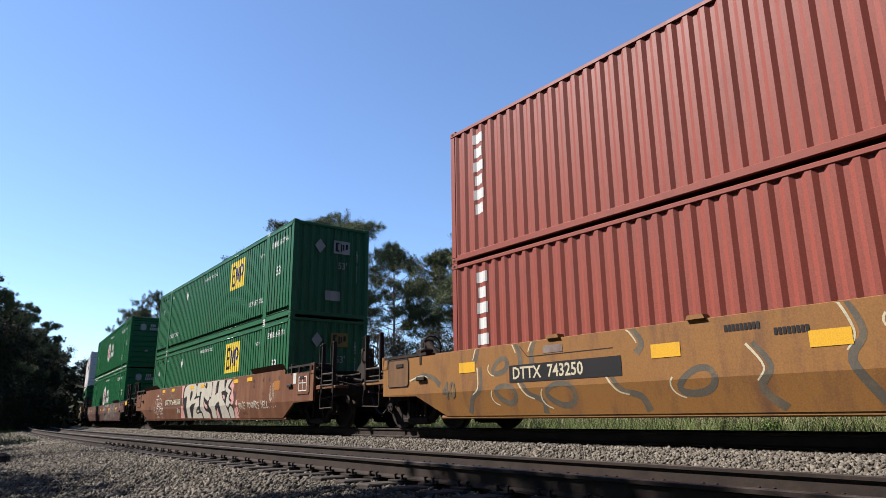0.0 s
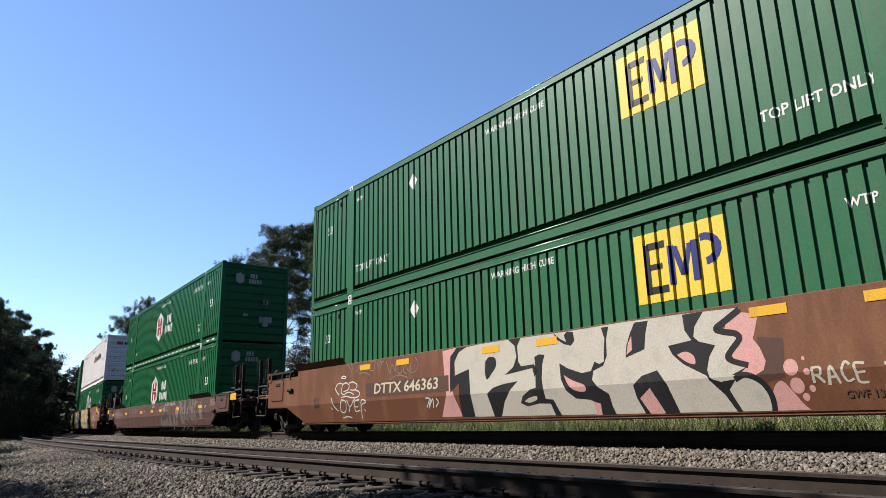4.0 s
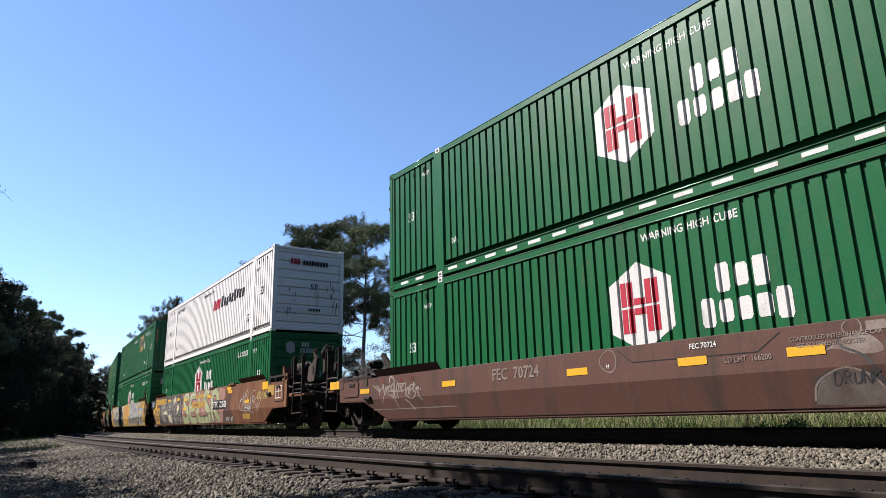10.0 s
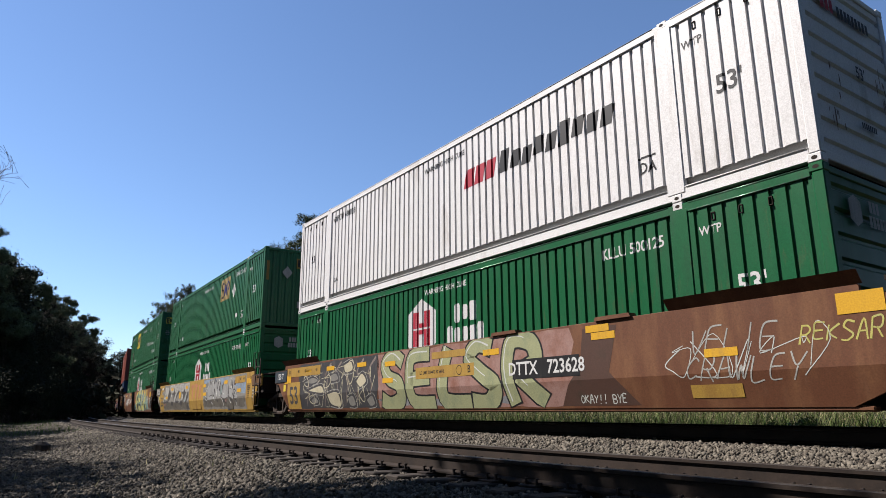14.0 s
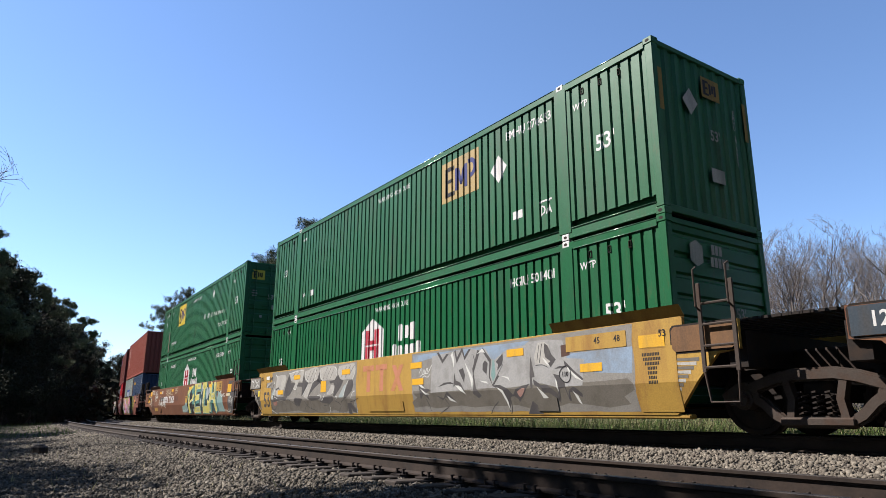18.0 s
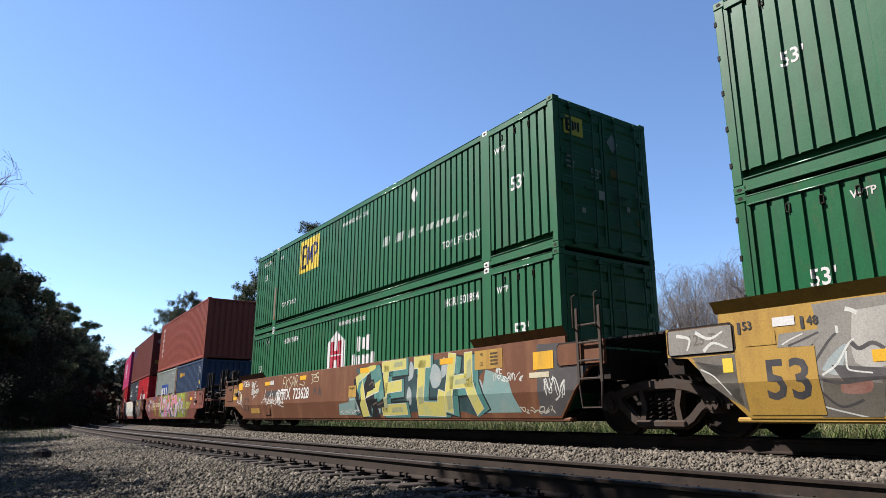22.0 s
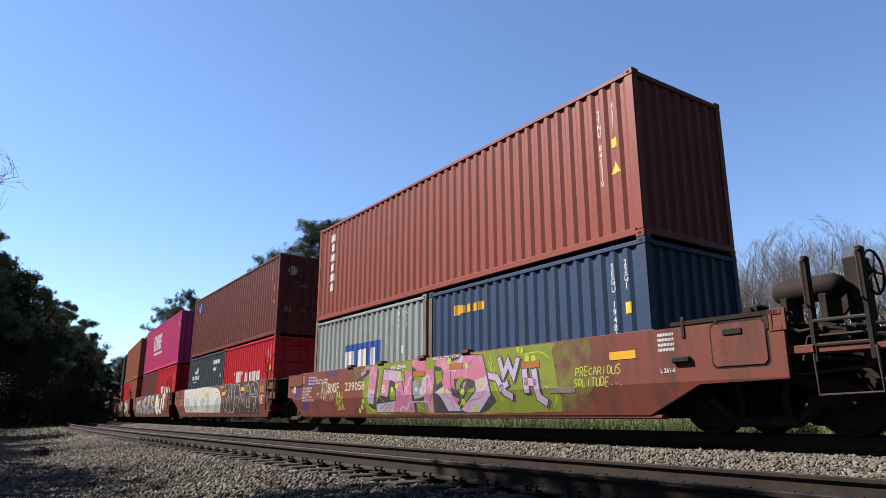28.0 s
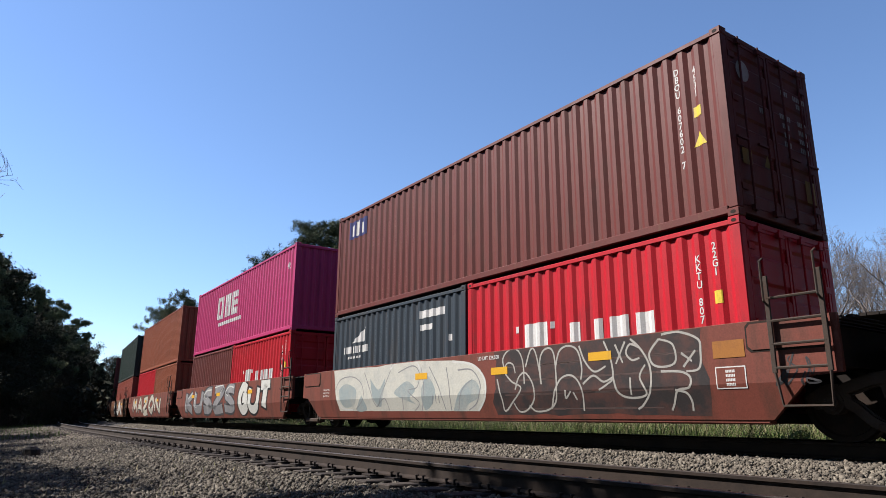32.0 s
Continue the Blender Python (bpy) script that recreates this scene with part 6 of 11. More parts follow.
spray(car2, INK, 2, (-1.35, 1.56), (-1.65, 1.57), (-1.85, 1.42), (-1.88, 1.04), (-1.87, 0.75), (-1.61, 0.92), (-1.64, 0.3), (-1.27, 0.3), (-1.29, 0.68), (-1.31, 1.15), (-1.76, 1.05), (-1.72, 1.32), (-1.59, 1.48), soft=False)
spray(car2, INK, 2, (-0.85, 1.25), (-0.74, 1.32), (-0.59, 1.29), (-0.57, 1.15), (-0.7, 1.02), (-0.82, 0.93), (-0.87, 1.07))
spray(car2, INK, 2, (-0.84, 0.68), (-0.68, 0.78), (-0.42, 0.83), (-0.05, 0.86), (-0.23, 0.73), (-0.43, 0.53), (-0.57, 0.29), (-0.75, 0.29), soft=False)
spray(car2, INK, 2, (-0.24, 1.58), (0.07, 1.57), (-0.02, 1.44), (-0.01, 1.18), (0.05, 1.1), (0.35, 1.11), (0.43, 1.01), (0.35, 0.9), (0.31, 1.05), (-0.36, 0.98), (-0.14, 1.1), (-0.05, 1.26), (-0.08, 1.45), soft=False)
spray(car2, INK, 2, (0.37, 1.23), (0.49, 1.26), (0.6, 1.24), (0.54, 1.09), (0.51, 0.87), (0.53, 0.69), (0.54, 0.55), (0.7, 0.53), (0.76, 0.4), (0.82, 0.26), (0.69, 0.27), (0.63, 0.47), (0.38, 0.48), (0.11, 0.44), (-0.04, 0.5), (0.03, 0.61), (0.23, 0.71), (0.36, 0.73), (0.38, 1.02), soft=False)
spray(car2, SPRAY_SILVER, 3, (0.06, 0.52), (0.15, 0.57), (0.34, 0.6), (0.34, 0.54), (0.17, 0.5))
spray(car2, INK, 2, (0.82, 1.57), (0.97, 1.45), (1.08, 1.4), (1.04, 1.51), (1.11, 1.56), (1.23, 1.54), (1.25, 1.4), (1.17, 1.33), (1.03, 1.37), (0.88, 1.46), soft=False)
spray(car2, INK, 2, (0.91, 1.08), (1.08, 0.99), (1.35, 0.9), (1.53, 0.92), (1.61, 1.05), (1.7, 1.01), (1.79, 1.04), (1.8, 1.2), (1.83, 1.37), (1.78, 1.54), (1.92, 1.54), (1.86, 1.36), (1.85, 1.12), (1.77, 0.98), (1.58, 0.92), (1.54, 0.79), (1.63, 0.68), (1.81, 0.57), (1.83, 0.39), (1.87, 0.25), (1.61, 0.25), (1.58, 0.44), (1.44, 0.5), (1.17, 0.53), (1.01, 0.65), (0.92, 0.83), soft=False)
spray(car2, SPRAY_PALE_PINK, 3, (0.98, 0.9), (1.14, 0.81), (1.38, 0.72), (1.38, 0.63), (1.21, 0.64), (1.07, 0.73))
spray(car2, SPRAY_PALE_PINK, 3, (1.5, 0.47), (1.62, 0.44), (1.61, 0.26), (1.51, 0.26), soft=False)
spray(car2, INK, 2, (2.38, 1.54), (2.61, 1.54), (2.55, 1.37), (2.51, 1.15), (2.18, 1.06), (2.21, 1.23), (2.29, 1.4), soft=False)
spray(car2, SPRAY_PALE_PINK, 3, (2.31, 1.36), (2.3, 1.16), (2.2, 1.1), (2.24, 1.26), soft=False)
spray(car2, INK, 2, (2.26, 0.67), (2.42, 0.79), (2.68, 0.85), (2.8, 0.66), (2.87, 0.42), (2.91, 0.23), (2.69, 0.24), (2.61, 0.44), (2.52, 0.62), (2.33, 0.49), (2.45, 0.24), (2.37, 0.24), (2.28, 0.49), soft=False)
spray(car2, SPRAY_PALE_PINK, 3, (2.34, 0.49), (2.52, 0.62), (2.61, 0.43), (2.67, 0.25), (2.46, 0.24), soft=False)
spray(car2, INK, 2, (2.89, 1.16), (3.25, 1.2), (3.45, 1.14), (3.57, 1.1), (3.47, 0.96), (3.42, 0.8), (3.44, 0.71), (3.09, 0.9), (2.94, 1.04), soft=False)
spray(car2, INK, 2, (3.25, 1.19), (3.16, 1.34), (3.15, 1.55), (3.46, 1.55), (3.31, 1.37), (3.28, 1.24), (3.36, 1.16), soft=False)
spray(car2, INK, 2, (3.4, 0.74), (3.48, 0.68), (3.59, 0.64), (3.75, 0.72), (3.94, 0.8), (3.78, 0.66), (3.67, 0.54), (3.71, 0.44), (3.78, 0.22), (3.71, 0.22), (3.6, 0.48), (3.43, 0.67), soft=False)
spray(car2, SPRAY_PALE_PINK, 3, (3.01, 1.03), (3.14, 1.06), (3.25, 1), (3.26, 0.89), (3.13, 0.93))
trace(car2, INK, 3, 0.085, (3.95, 1.51), (3.76, 1.4), (3.61, 1.31), (3.69, 1.26), (3.85, 1.22), (3.9, 1.15), (3.79, 1.03), (3.72, 0.94), (3.79, 0.88), (3.97, 0.82))
trace(car2, INK, 3, 0.075, (3.77, 0.66), (3.91, 0.71), (4.08, 0.63), (4.17, 0.48), (4.18, 0.32), (4.15, 0.21))
patch(car2, -3.42, 0.93, 3.0, 0.30, CAMO, "number_panel", "dark worn panel behind the number", 0.004)
on_car("car_number", lettering("DTTX 646363", 0.31, 1.42), -3.40, 0.94, SPRAY_CREAM, car2, "stencilled car number", 0.0132, 1.0, 0.12)["kind"] = "stuff"
hand(car2, "RACE TOWARDS HELL....", 6.26, 0.66, 0.19, SPRAY_SILVER, 201, 0.032, -0.05)
text_on(car2, "GWF 13", 5.18, 0.43, 0.12, FADED_BLACK)
for x in (-4.95, -3.45, -0.70, 0.66, 4.30, 5.59):
    patch(car2, x, 1.45, 0.46, 0.12)
for t, x in (("40", 5.95), ("45", 6.75), ("48", 7.21), ("53", 7.97)):
    text_on(car2, t, x, 1.37, 0.13, SPRAY_DARK)
text_on(car2, "20", 5.98, 1.22, 0.13, SPRAY_DARK)
text_on(car2, "53", -7.3, 0.72, 0.32, SPRAY_DARK)
text_on(car2, "L 73-4", 6.75, 0.98, 0.08, SPRAY_DARK)
patch(car2, 7.79, 1.17, 0.46, 0.26, RUST_ORANGE, "worn_plate", "orange worn patch")
patch(car2, 9.05, 1.30, 0.20, 0.28, SPRAY_WHITE, "sticker", "white sticker")
trace(car2, SPRAY_WHITE, 6, 0.028, (-6.04, 1.28), (-5.93, 1.31), (-5.8, 1.28), (-5.9, 1.25), (-6.04, 1.28))
trace(car2, SPRAY_WHITE, 6, 0.028, (-6.13, 0.88), (-6.3, 1.02), (-6.2, 1.14), (-5.98, 1.13), (-6.03, 0.94), (-5.87, 0.87))
trace(car2, SPRAY_WHITE, 6, 0.028, (-5.98, 1.11), (-5.82, 1.15), (-5.66, 1.09), (-5.71, 0.99), (-5.92, 0.95))
trace(car2, SPRAY_WHITE, 6, 0.028, (-5.66, 1.14), (-5.46, 1.15), (-5.3, 1.07), (-5.4, 0.97), (-5.61, 0.98))
trace(car2, SPRAY_WHITE, 6, 0.028, (-5.4, 0.97), (-5.2, 0.91), (-5.25, 0.81), (-5.55, 0.8), (-5.76, 0.84), (-6.02, 0.82))
trace(car2, SPRAY_WHITE, 6, 0.028, (-5.87, 0.89), (-5.66, 0.93), (-5.45, 0.87))
trace(car2, SPRAY_WHITE, 6, 0.028, (-6.52, 0.83), (-6.38, 0.62), (-6.2, 0.51))
trace(car2, SPRAY_WHITE, 6, 0.028, (-6.02, 0.77), (-6.09, 0.51), (-5.88, 0.5), (-5.81, 0.71), (-6.02, 0.77))
trace(car2, SPRAY_WHITE, 6, 0.028, (-5.76, 0.76), (-5.64, 0.6), (-5.4, 0.77))
trace(car2, SPRAY_WHITE, 6, 0.028, (-5.64, 0.6), (-5.73, 0.48))
trace(car2, SPRAY_WHITE, 6, 0.028, (-5.2, 0.74), (-5.39, 0.72), (-5.43, 0.6), (-5.28, 0.59))
trace(car2, SPRAY_WHITE, 6, 0.028, (-5.43, 0.6), (-5.42, 0.49), (-5.21, 0.51))
trace(car2, SPRAY_WHITE, 6, 0.028, (-5.18, 0.46), (-5.1, 0.73), (-4.91, 0.68), (-5.13, 0.61), (-5.18, 0.33))
trace(car2, SPRAY_WHITE, 6, 0.028, (-6.04, 0.35), (-5.82, 0.38), (-5.63, 0.35))
trace(car2, SPRAY_WHITE, 6, 0.028, (-6.53, 0.6), (-6.49, 0.55))
trace(car2, SPRAY_WHITE, 6, 0.028, (-5.03, 0.53), (-5, 0.48))
trace(car2, SPRAY_WHITE, 6, 0.028, (-2.67, 0.68), (-2.55, 0.66), (-2.68, 0.5))
trace(car2, SPRAY_WHITE, 6, 0.028, (-2.51, 0.66), (-2.61, 0.49), (-2.44, 0.66), (-2.46, 0.49))
trace(car2, SPRAY_WHITE, 6, 0.028, (-2.33, 0.66), (-2.28, 0.59), (-2.38, 0.51))
trace(car2, SPRAY_FADED, 6, 0.024, (-5.78, 1.58), (-5.57, 1.43), (-5.61, 1.27))
trace(car2, SPRAY_FADED, 6, 0.024, (-5.57, 1.63), (-5.51, 1.43))
trace(car2, SPRAY_FADED, 6, 0.024, (-5.36, 1.35), (-5.16, 1.53))
trace(car2, SPRAY_FADED, 6, 0.024, (-5.11, 1.4), (-5.01, 1.52), (-4.91, 1.39))
trace(car2, SPRAY_FADED, 6, 0.024, (-4.77, 1.38), (-4.72, 1.54), (-4.53, 1.55), (-4.58, 1.36), (-4.77, 1.38))
trace(car2, SPRAY_FADED, 6, 0.024, (-4.44, 1.51), (-4.34, 1.35))
trace(car2, SPRAY_FADED, 6, 0.024, (-4.34, 1.51), (-4.16, 1.52))
trace(car2, SPRAY_FADED, 6, 0.024, (-4.25, 1.51), (-4.3, 1.4))
trace(car2, SPRAY_FADED, 6, 0.024, (-4.07, 1.51), (-3.94, 1.26), (-3.85, 1.43), (-3.72, 1.27), (-3.72, 1.46))
trace(car2, SPRAY_FADED, 6, 0.024, (-3.59, 1.41), (-3.66, 1.26), (-3.51, 1.23), (-3.47, 1.39), (-3.59, 1.41))
trace(car2, SPRAY_FADED, 6, 0.024, (-3.3, 1.39), (-3.43, 1.28), (-3.31, 1.19))
trace(car2, SPRAY_FADED, 6, 0.024, (-3.14, 1.43), (-3.18, 1.19))
trace(car2, SPRAY_FADED, 6, 0.024, (-3, 1.51), (-2.9, 1.39), (-2.94, 1.25), (-3.14, 1.21), (-3.3, 1.31))
trace(car2, SPRAY_FADED, 6, 0.024, (-3.94, 1.12), (-3.62, 1.19), (-3.27, 1.12))
trace(car2, SPRAY_FADED, 6, 0.024, (-5.23, 1.32), (-4.98, 1.33), (-4.74, 1.26))
tag_scrawl(car2, 7.25, 0.98, 0.35, 0.75, SPRAY_SILVER, 14, 4, 0.02)
for a, b, q in ((4.47, 0.76, 0.085), (4.50, 0.55, 0.08), (4.66, 0.51, 0.035), (4.64, 0.70, 0.035), (4.57, 0.42, 0.04), (4.62, 0.85, 0.02)):
    on_car("graffiti_dot", outline([[(q * math.cos(t), q * 1.15 * math.sin(t)) for t in np.linspace(0, 6.28, 14)[:-1]]]), a, b, SPRAY_PALE_PINK, car2, "", 0.004)

# dark brown car with worn chalk bubbles
SPRAY_CHALK_FILL = paint("worn chalky fill", (0.175, 0.145, 0.128), (0.095, 0.066, 0.056), 0.75, 0.65, 0.4)
spray(car3, SPRAY_CHALK_FILL, 0, (1.41, 0.3), (1.47, 0.49), (1.6, 0.62), (1.83, 0.69), (2.04, 0.6), (2.16, 0.46), (2.18, 0.27))
spray(car3, SPRAY_FADED, 1, (1.63, 0.89), (1.83, 1.01), (2.06, 1.05), (2.21, 0.93), (2.21, 0.83), (1.94, 0.83), (1.77, 0.9))
spray(car3, SPRAY_CHALK_FILL, 1, (2.35, 1.1), (2.52, 1.14), (2.51, 0.88), (2.34, 0.83), (2.23, 0.88))
spray(car3, SPRAY_CHALK_FILL, 0, (2.26, 0.53), (2.47, 0.62), (2.64, 0.51), (2.7, 0.36), (2.6, 0.26), (2.2, 0.27))
spray(car3, SPRAY_CHALK_FILL, 1, (2.8, 0.66), (3.01, 0.7), (3.17, 0.55), (3.25, 0.25), (2.81, 0.26))
spray(car3, SPRAY_CHALK_FILL, 1, (3.41, 0.68), (3.63, 0.73), (3.7, 0.58), (3.66, 0.24), (3.38, 0.24))
spray(car3, SPRAY_CHALK_FILL, 1, (3.78, 0.46), (3.95, 0.52), (4.07, 0.37), (4.09, 0.24), (3.75, 0.24))
spray(car3, SPRAY_FADED, 2, (3.82, 0.93), (3.97, 1.01), (4.15, 1), (4.27, 0.9), (4.27, 0.78), (4.19, 0.65), (4.06, 0.53), (3.95, 0.58), (3.84, 0.72))
trace(car3, SPRAY_DARK, 3, 0.03, (1.45, 0.55), (1.63, 0.65), (1.82, 0.69))
trace(car3, SPRAY_DARK, 3, 0.03, (1.8, 1.03), (1.82, 0.92), (2.03, 0.8), (2.15, 0.57), (2.21, 0.34))
trace(car3, SPRAY_DARK, 3, 0.045, (2.32, 0.78), (2.51, 0.82), (2.46, 0.65), (2.34, 0.69), (2.3, 0.78))
trace(car3, SPRAY_DARK, 3, 0.03, (2.47, 0.62), (2.67, 0.55), (2.73, 0.43), (2.61, 0.28))
trace(car3, SPRAY_DARK, 3, 0.03, (2.49, 0.7), (2.65, 0.75), (2.79, 0.62), (2.83, 0.43))
trace(car3, SPRAY_DARK, 3, 0.03, (2.75, 0.63), (2.86, 0.71), (3.08, 0.69), (3.2, 0.54), (3.29, 0.25))
trace(car3, SPRAY_DARK, 3, 0.03, (3.2, 0.86), (3.23, 0.68), (3.28, 0.53))
trace(car3, SPRAY_DARK, 3, 0.03, (3.26, 0.8), (3.36, 0.67), (3.37, 0.54))
trace(car3, SPRAY_DARK, 3, 0.03, (3.27, 0.63), (3.31, 0.47), (3.38, 0.28))
trace(car3, SPRAY_DARK, 3, 0.03, (3.44, 0.72), (3.64, 0.75), (3.72, 0.6), (3.69, 0.26))
trace(car3, SPRAY_FADED, 4, 0.028, (2.5, 1.14), (2.68, 1.13), (2.75, 1.01), (2.66, 0.89), (2.46, 0.87))
trace(car3, SPRAY_FADED, 4, 0.028, (3.19, 1.07), (3.34, 1.04), (3.53, 1.1), (3.67, 1.11), (3.77, 1.12), (3.78, 0.99))
trace(car3, SPRAY_FADED, 4, 0.024, (1.41, 0.34), (1.46, 0.51), (1.6, 0.62), (1.83, 0.69), (2.06, 0.59), (2.18, 0.42))
trace(car3, SPRAY_FADED, 4, 0.024, (3.95, 0.51), (4.01, 0.42), (4.09, 0.36))
fat(car3, [
    [[(4.46, 1.24), (4.60, 0.98), (4.72, 0.48), (5.0, 0.46)], [(4.70, 0.80), (5.1, 0.78)], [(5.18, 1.30), (5.08, 0.80), (5.12, 0.50)]],
    [[(5.45, 0.46), (5.62, 0.80), (5.85, 1.20), (5.98, 0.84), (6.05, 0.48)], [(5.62, 0.74), (5.98, 0.70)]],
    [[(6.15, 1.24), (6.35, 0.84), (6.62, 0.40)], [(6.55, 1.16), (6.35, 0.80), (6.2, 0.42)]]],
    (0.26, 0.24, 0.22), SPRAY_CHALK_FILL, SPRAY_FADED, 0.03, "worn chalky sprayed letter", smooth=False)
face = smooth_line([(7.0, 0.94), (6.98, 0.72), (7.12, 0.52), (7.3, 0.50), (7.42, 0.70), (7.42, 0.94), (7.2, 1.06), (7.0, 0.94)])
on_car("graffiti_face", outline([[p[:2] for p in face[:-1]]]), 0, 0, SPRAY_CHALK_FILL, car3, "chalky sprayed face shape", 0.002)
tag_scrawl(car3, 7.05, 0.72, 0.34, 0.35, SPRAY_FADED, 36, 4, 0.014, 0.0034)
for k, (x, w) in enumerate(((2.2, 0.20), (2.62, 0.46), (3.1, 0.30), (3.5, 0.40))):
    on_car("name_bar", outline([rect(0, 0, w, 0.10)]), x, 1.12, SPRAY_FADED, car3, "plain bar of a painted name", 0.006)
on_car("round_stencil", ring(1.95, 1.12, 0.10, 0.10, 0.014), 0, 0, SPRAY_FADED, car3, "thin round stencil", 0.006)
on_car("panel_line", band([Vector((6.0, 0.52, 0)), Vector((8.3, 0.46, 0)), Vector((8.75, 0.70, 0)), Vector((8.95, 0.70, 0))], 0.018, 0.018), 0, 0, SPRAY_FADED, car3, "thin pale panel seam", 0.005)
text_on(car3, "L 73", 7.75, 0.90, 0.10, CHALK)
hand(car3, "DRUNK", 1.92, 0.58, 0.13, SPRAY_DARK, 300, 0.022, 0.15, 0.009)
number_row(car3, -3.62, 0.98, 9, 0.20, SPRAY_FADED, None, "FEC  70724")
text_on(car3, "FEC 70724", 0.10, 1.10, 0.10, CHALK)
text_on(car3, "LD LMT  166200", 0.70, 0.88, 0.10, SPRAY_FADED)
text_on(car3, "CONTROLLED INTERCHANGE CAR", 1.75, 1.05, 0.07, SPRAY_FADED)
text_on(car3, "SEE EQUIPMENT REGISTER", 1.70, 0.97, 0.07, SPRAY_FADED)
on_car("round_stencil", ring(-1.52, 1.02, 0.16, 0.16, 0.016), 0, 0, SPRAY_FADED, car3, "thin round stencil", 0.006)
text_on(car3, "H", -1.52, 0.94, 0.09, CHALK)
on_car("panel_line", band([Vector((-1.31, 1.16, 0)), Vector((-1.07, 0.97, 0)), Vector((0.84, 0.95, 0)), Vector((1.15, 1.16, 0))], 0.014, 0.014), 0, 0, INK, car3, "dark seam of a raised panel", 0.005)
for x in (-2.15, -0.08, 1.42, 4.16, 7.14, -5.58, -8.95):
    patch(car3, x, 0.91, 0.44, 0.11)
for t, x in (("40", 5.95), ("45", 6.75), ("48", 7.21), ("53", 7.97)):
    text_on(car3, t, x, 1.06, 0.14, SPRAY_FADED)
for t, x in (("53", -8.12), ("48", -7.36), ("45", -6.90)):
    text_on(car3, t, x, 1.09, 0.15, CAR_RED)
on_car("stripe", outline([rect(0, 0, 3.2, 0.02)]), -7.0, 0.47, SPRAY_FADED, car3, "thin pale line", 0.006)
for i in range(3):
    on_car("stencil_line", blocks(14, 0.06), 8.55, 1.10 - 0.08 * i, SPRAY_FADED, car3, "small stencil bars", 0.006)["kind"] = "stuff"
trace(car3, SPRAY_PALE, 6, 0.03, (-8.53, 1.02), (-8.4, 0.95), (-8.25, 0.87))
trace(car3, SPRAY_PALE, 6, 0.03, (-8.39, 1.02), (-8.28, 0.93), (-8.25, 0.8))
trace(car3, SPRAY_PALE, 6, 0.03, (-8.25, 0.87), (-8.13, 0.96), (-8.06, 1.03))
trace(car3, SPRAY_PALE, 6, 0.045, (-8.1, 1.03), (-8.05, 0.85), (-8.01, 0.8), (-7.97, 0.99))
trace(car3, SPRAY_PALE, 6, 0.035, (-7.96, 0.97), (-7.95, 0.86), (-7.89, 0.97), (-7.88, 0.86))
trace(car3, SPRAY_PALE, 6, 0.035, (-7.77, 0.96), (-7.84, 0.98), (-7.88, 0.88), (-7.8, 0.86), (-7.74, 0.98), (-7.76, 0.85))
trace(car3, SPRAY_PALE, 6, 0.04, (-7.67, 1.02), (-7.74, 0.97), (-7.76, 0.87), (-7.67, 0.88), (-7.61, 1.02), (-7.63, 0.76), (-7.72, 0.71))
trace(car3, SPRAY_PALE, 6, 0.045, (-7.82, 1.04), (-7.81, 1.15), (-7.72, 1.17), (-7.63, 1.11), (-7.63, 0.99), (-7.68, 0.88))
trace(car3, SPRAY_PALE, 6, 0.04, (-7.59, 0.94), (-7.65, 0.91), (-7.64, 0.82), (-7.55, 0.87), (-7.48, 1.05), (-7.53, 0.88), (-7.47, 0.83))
trace(car3, SPRAY_PALE, 6, 0.03, (-7.49, 1.01), (-7.34, 1), (-7.16, 1))
trace(car3, SPRAY_PALE, 6, 0.03, (-7.42, 1.02), (-7.46, 0.86))
trace(car3, SPRAY_PALE, 6, 0.035, (-7.36, 0.96), (-7.43, 0.93), (-7.44, 0.85), (-7.38, 0.86), (-7.34, 0.96), (-7.35, 0.83))
trace(car3, SPRAY_PALE, 6, 0.035, (-7.24, 0.98), (-7.32, 0.92), (-7.31, 0.84), (-7.23, 0.87))
trace(car3, SPRAY_PALE, 6, 0.04, (-7.16, 1.02), (-7.14, 0.85), (-7.11, 0.77))
trace(car3, SPRAY_PALE, 6, 0.035, (-7.16, 0.73), (-7.08, 0.91), (-7.01, 0.76), (-6.96, 0.97))
trace(car3, SPRAY_PALE, 6, 0.03, (-6.96, 0.93), (-7.03, 0.9), (-6.96, 0.85), (-6.87, 0.89), (-6.88, 0.96), (-6.95, 0.96))
trace(car3, SPRAY_PALE, 6, 0.035, (-6.84, 1.02), (-6.86, 0.8))
trace(car3, SPRAY_PALE, 6, 0.035, (-6.78, 0.98), (-6.85, 0.88), (-6.79, 0.8))
trace(car3, SPRAY_PALE, 6, 0.05, (-6.74, 0.91), (-6.74, 0.83))
trace(car3, SPRAY_PALE, 6, 0.05, (-6.67, 0.91), (-6.67, 0.83))
trace(car3, SPRAY_PALE, 6, 0.04, (-6.59, 0.86), (-6.57, 0.85))
trace(car3, SPRAY_PALE, 6, 0.03, (-7.16, 1), (-7.14, 0.79), (-7.01, 0.69), (-6.87, 0.68), (-6.77, 0.75), (-6.78, 0.83))
trace(car3, SPRAY_PALE, 6, 0.03, (-7.77, 0.77), (-7.62, 0.69), (-7.49, 0.5))
trace(car3, SPRAY_PALE, 6, 0.03, (-7.2, 0.67), (-7.04, 0.59), (-6.94, 0.5), (-6.85, 0.44))
trace(car3, SPRAY_PALE, 6, 0.025, (-8.06, 0.78), (-8.1, 0.68), (-8.17, 0.62))
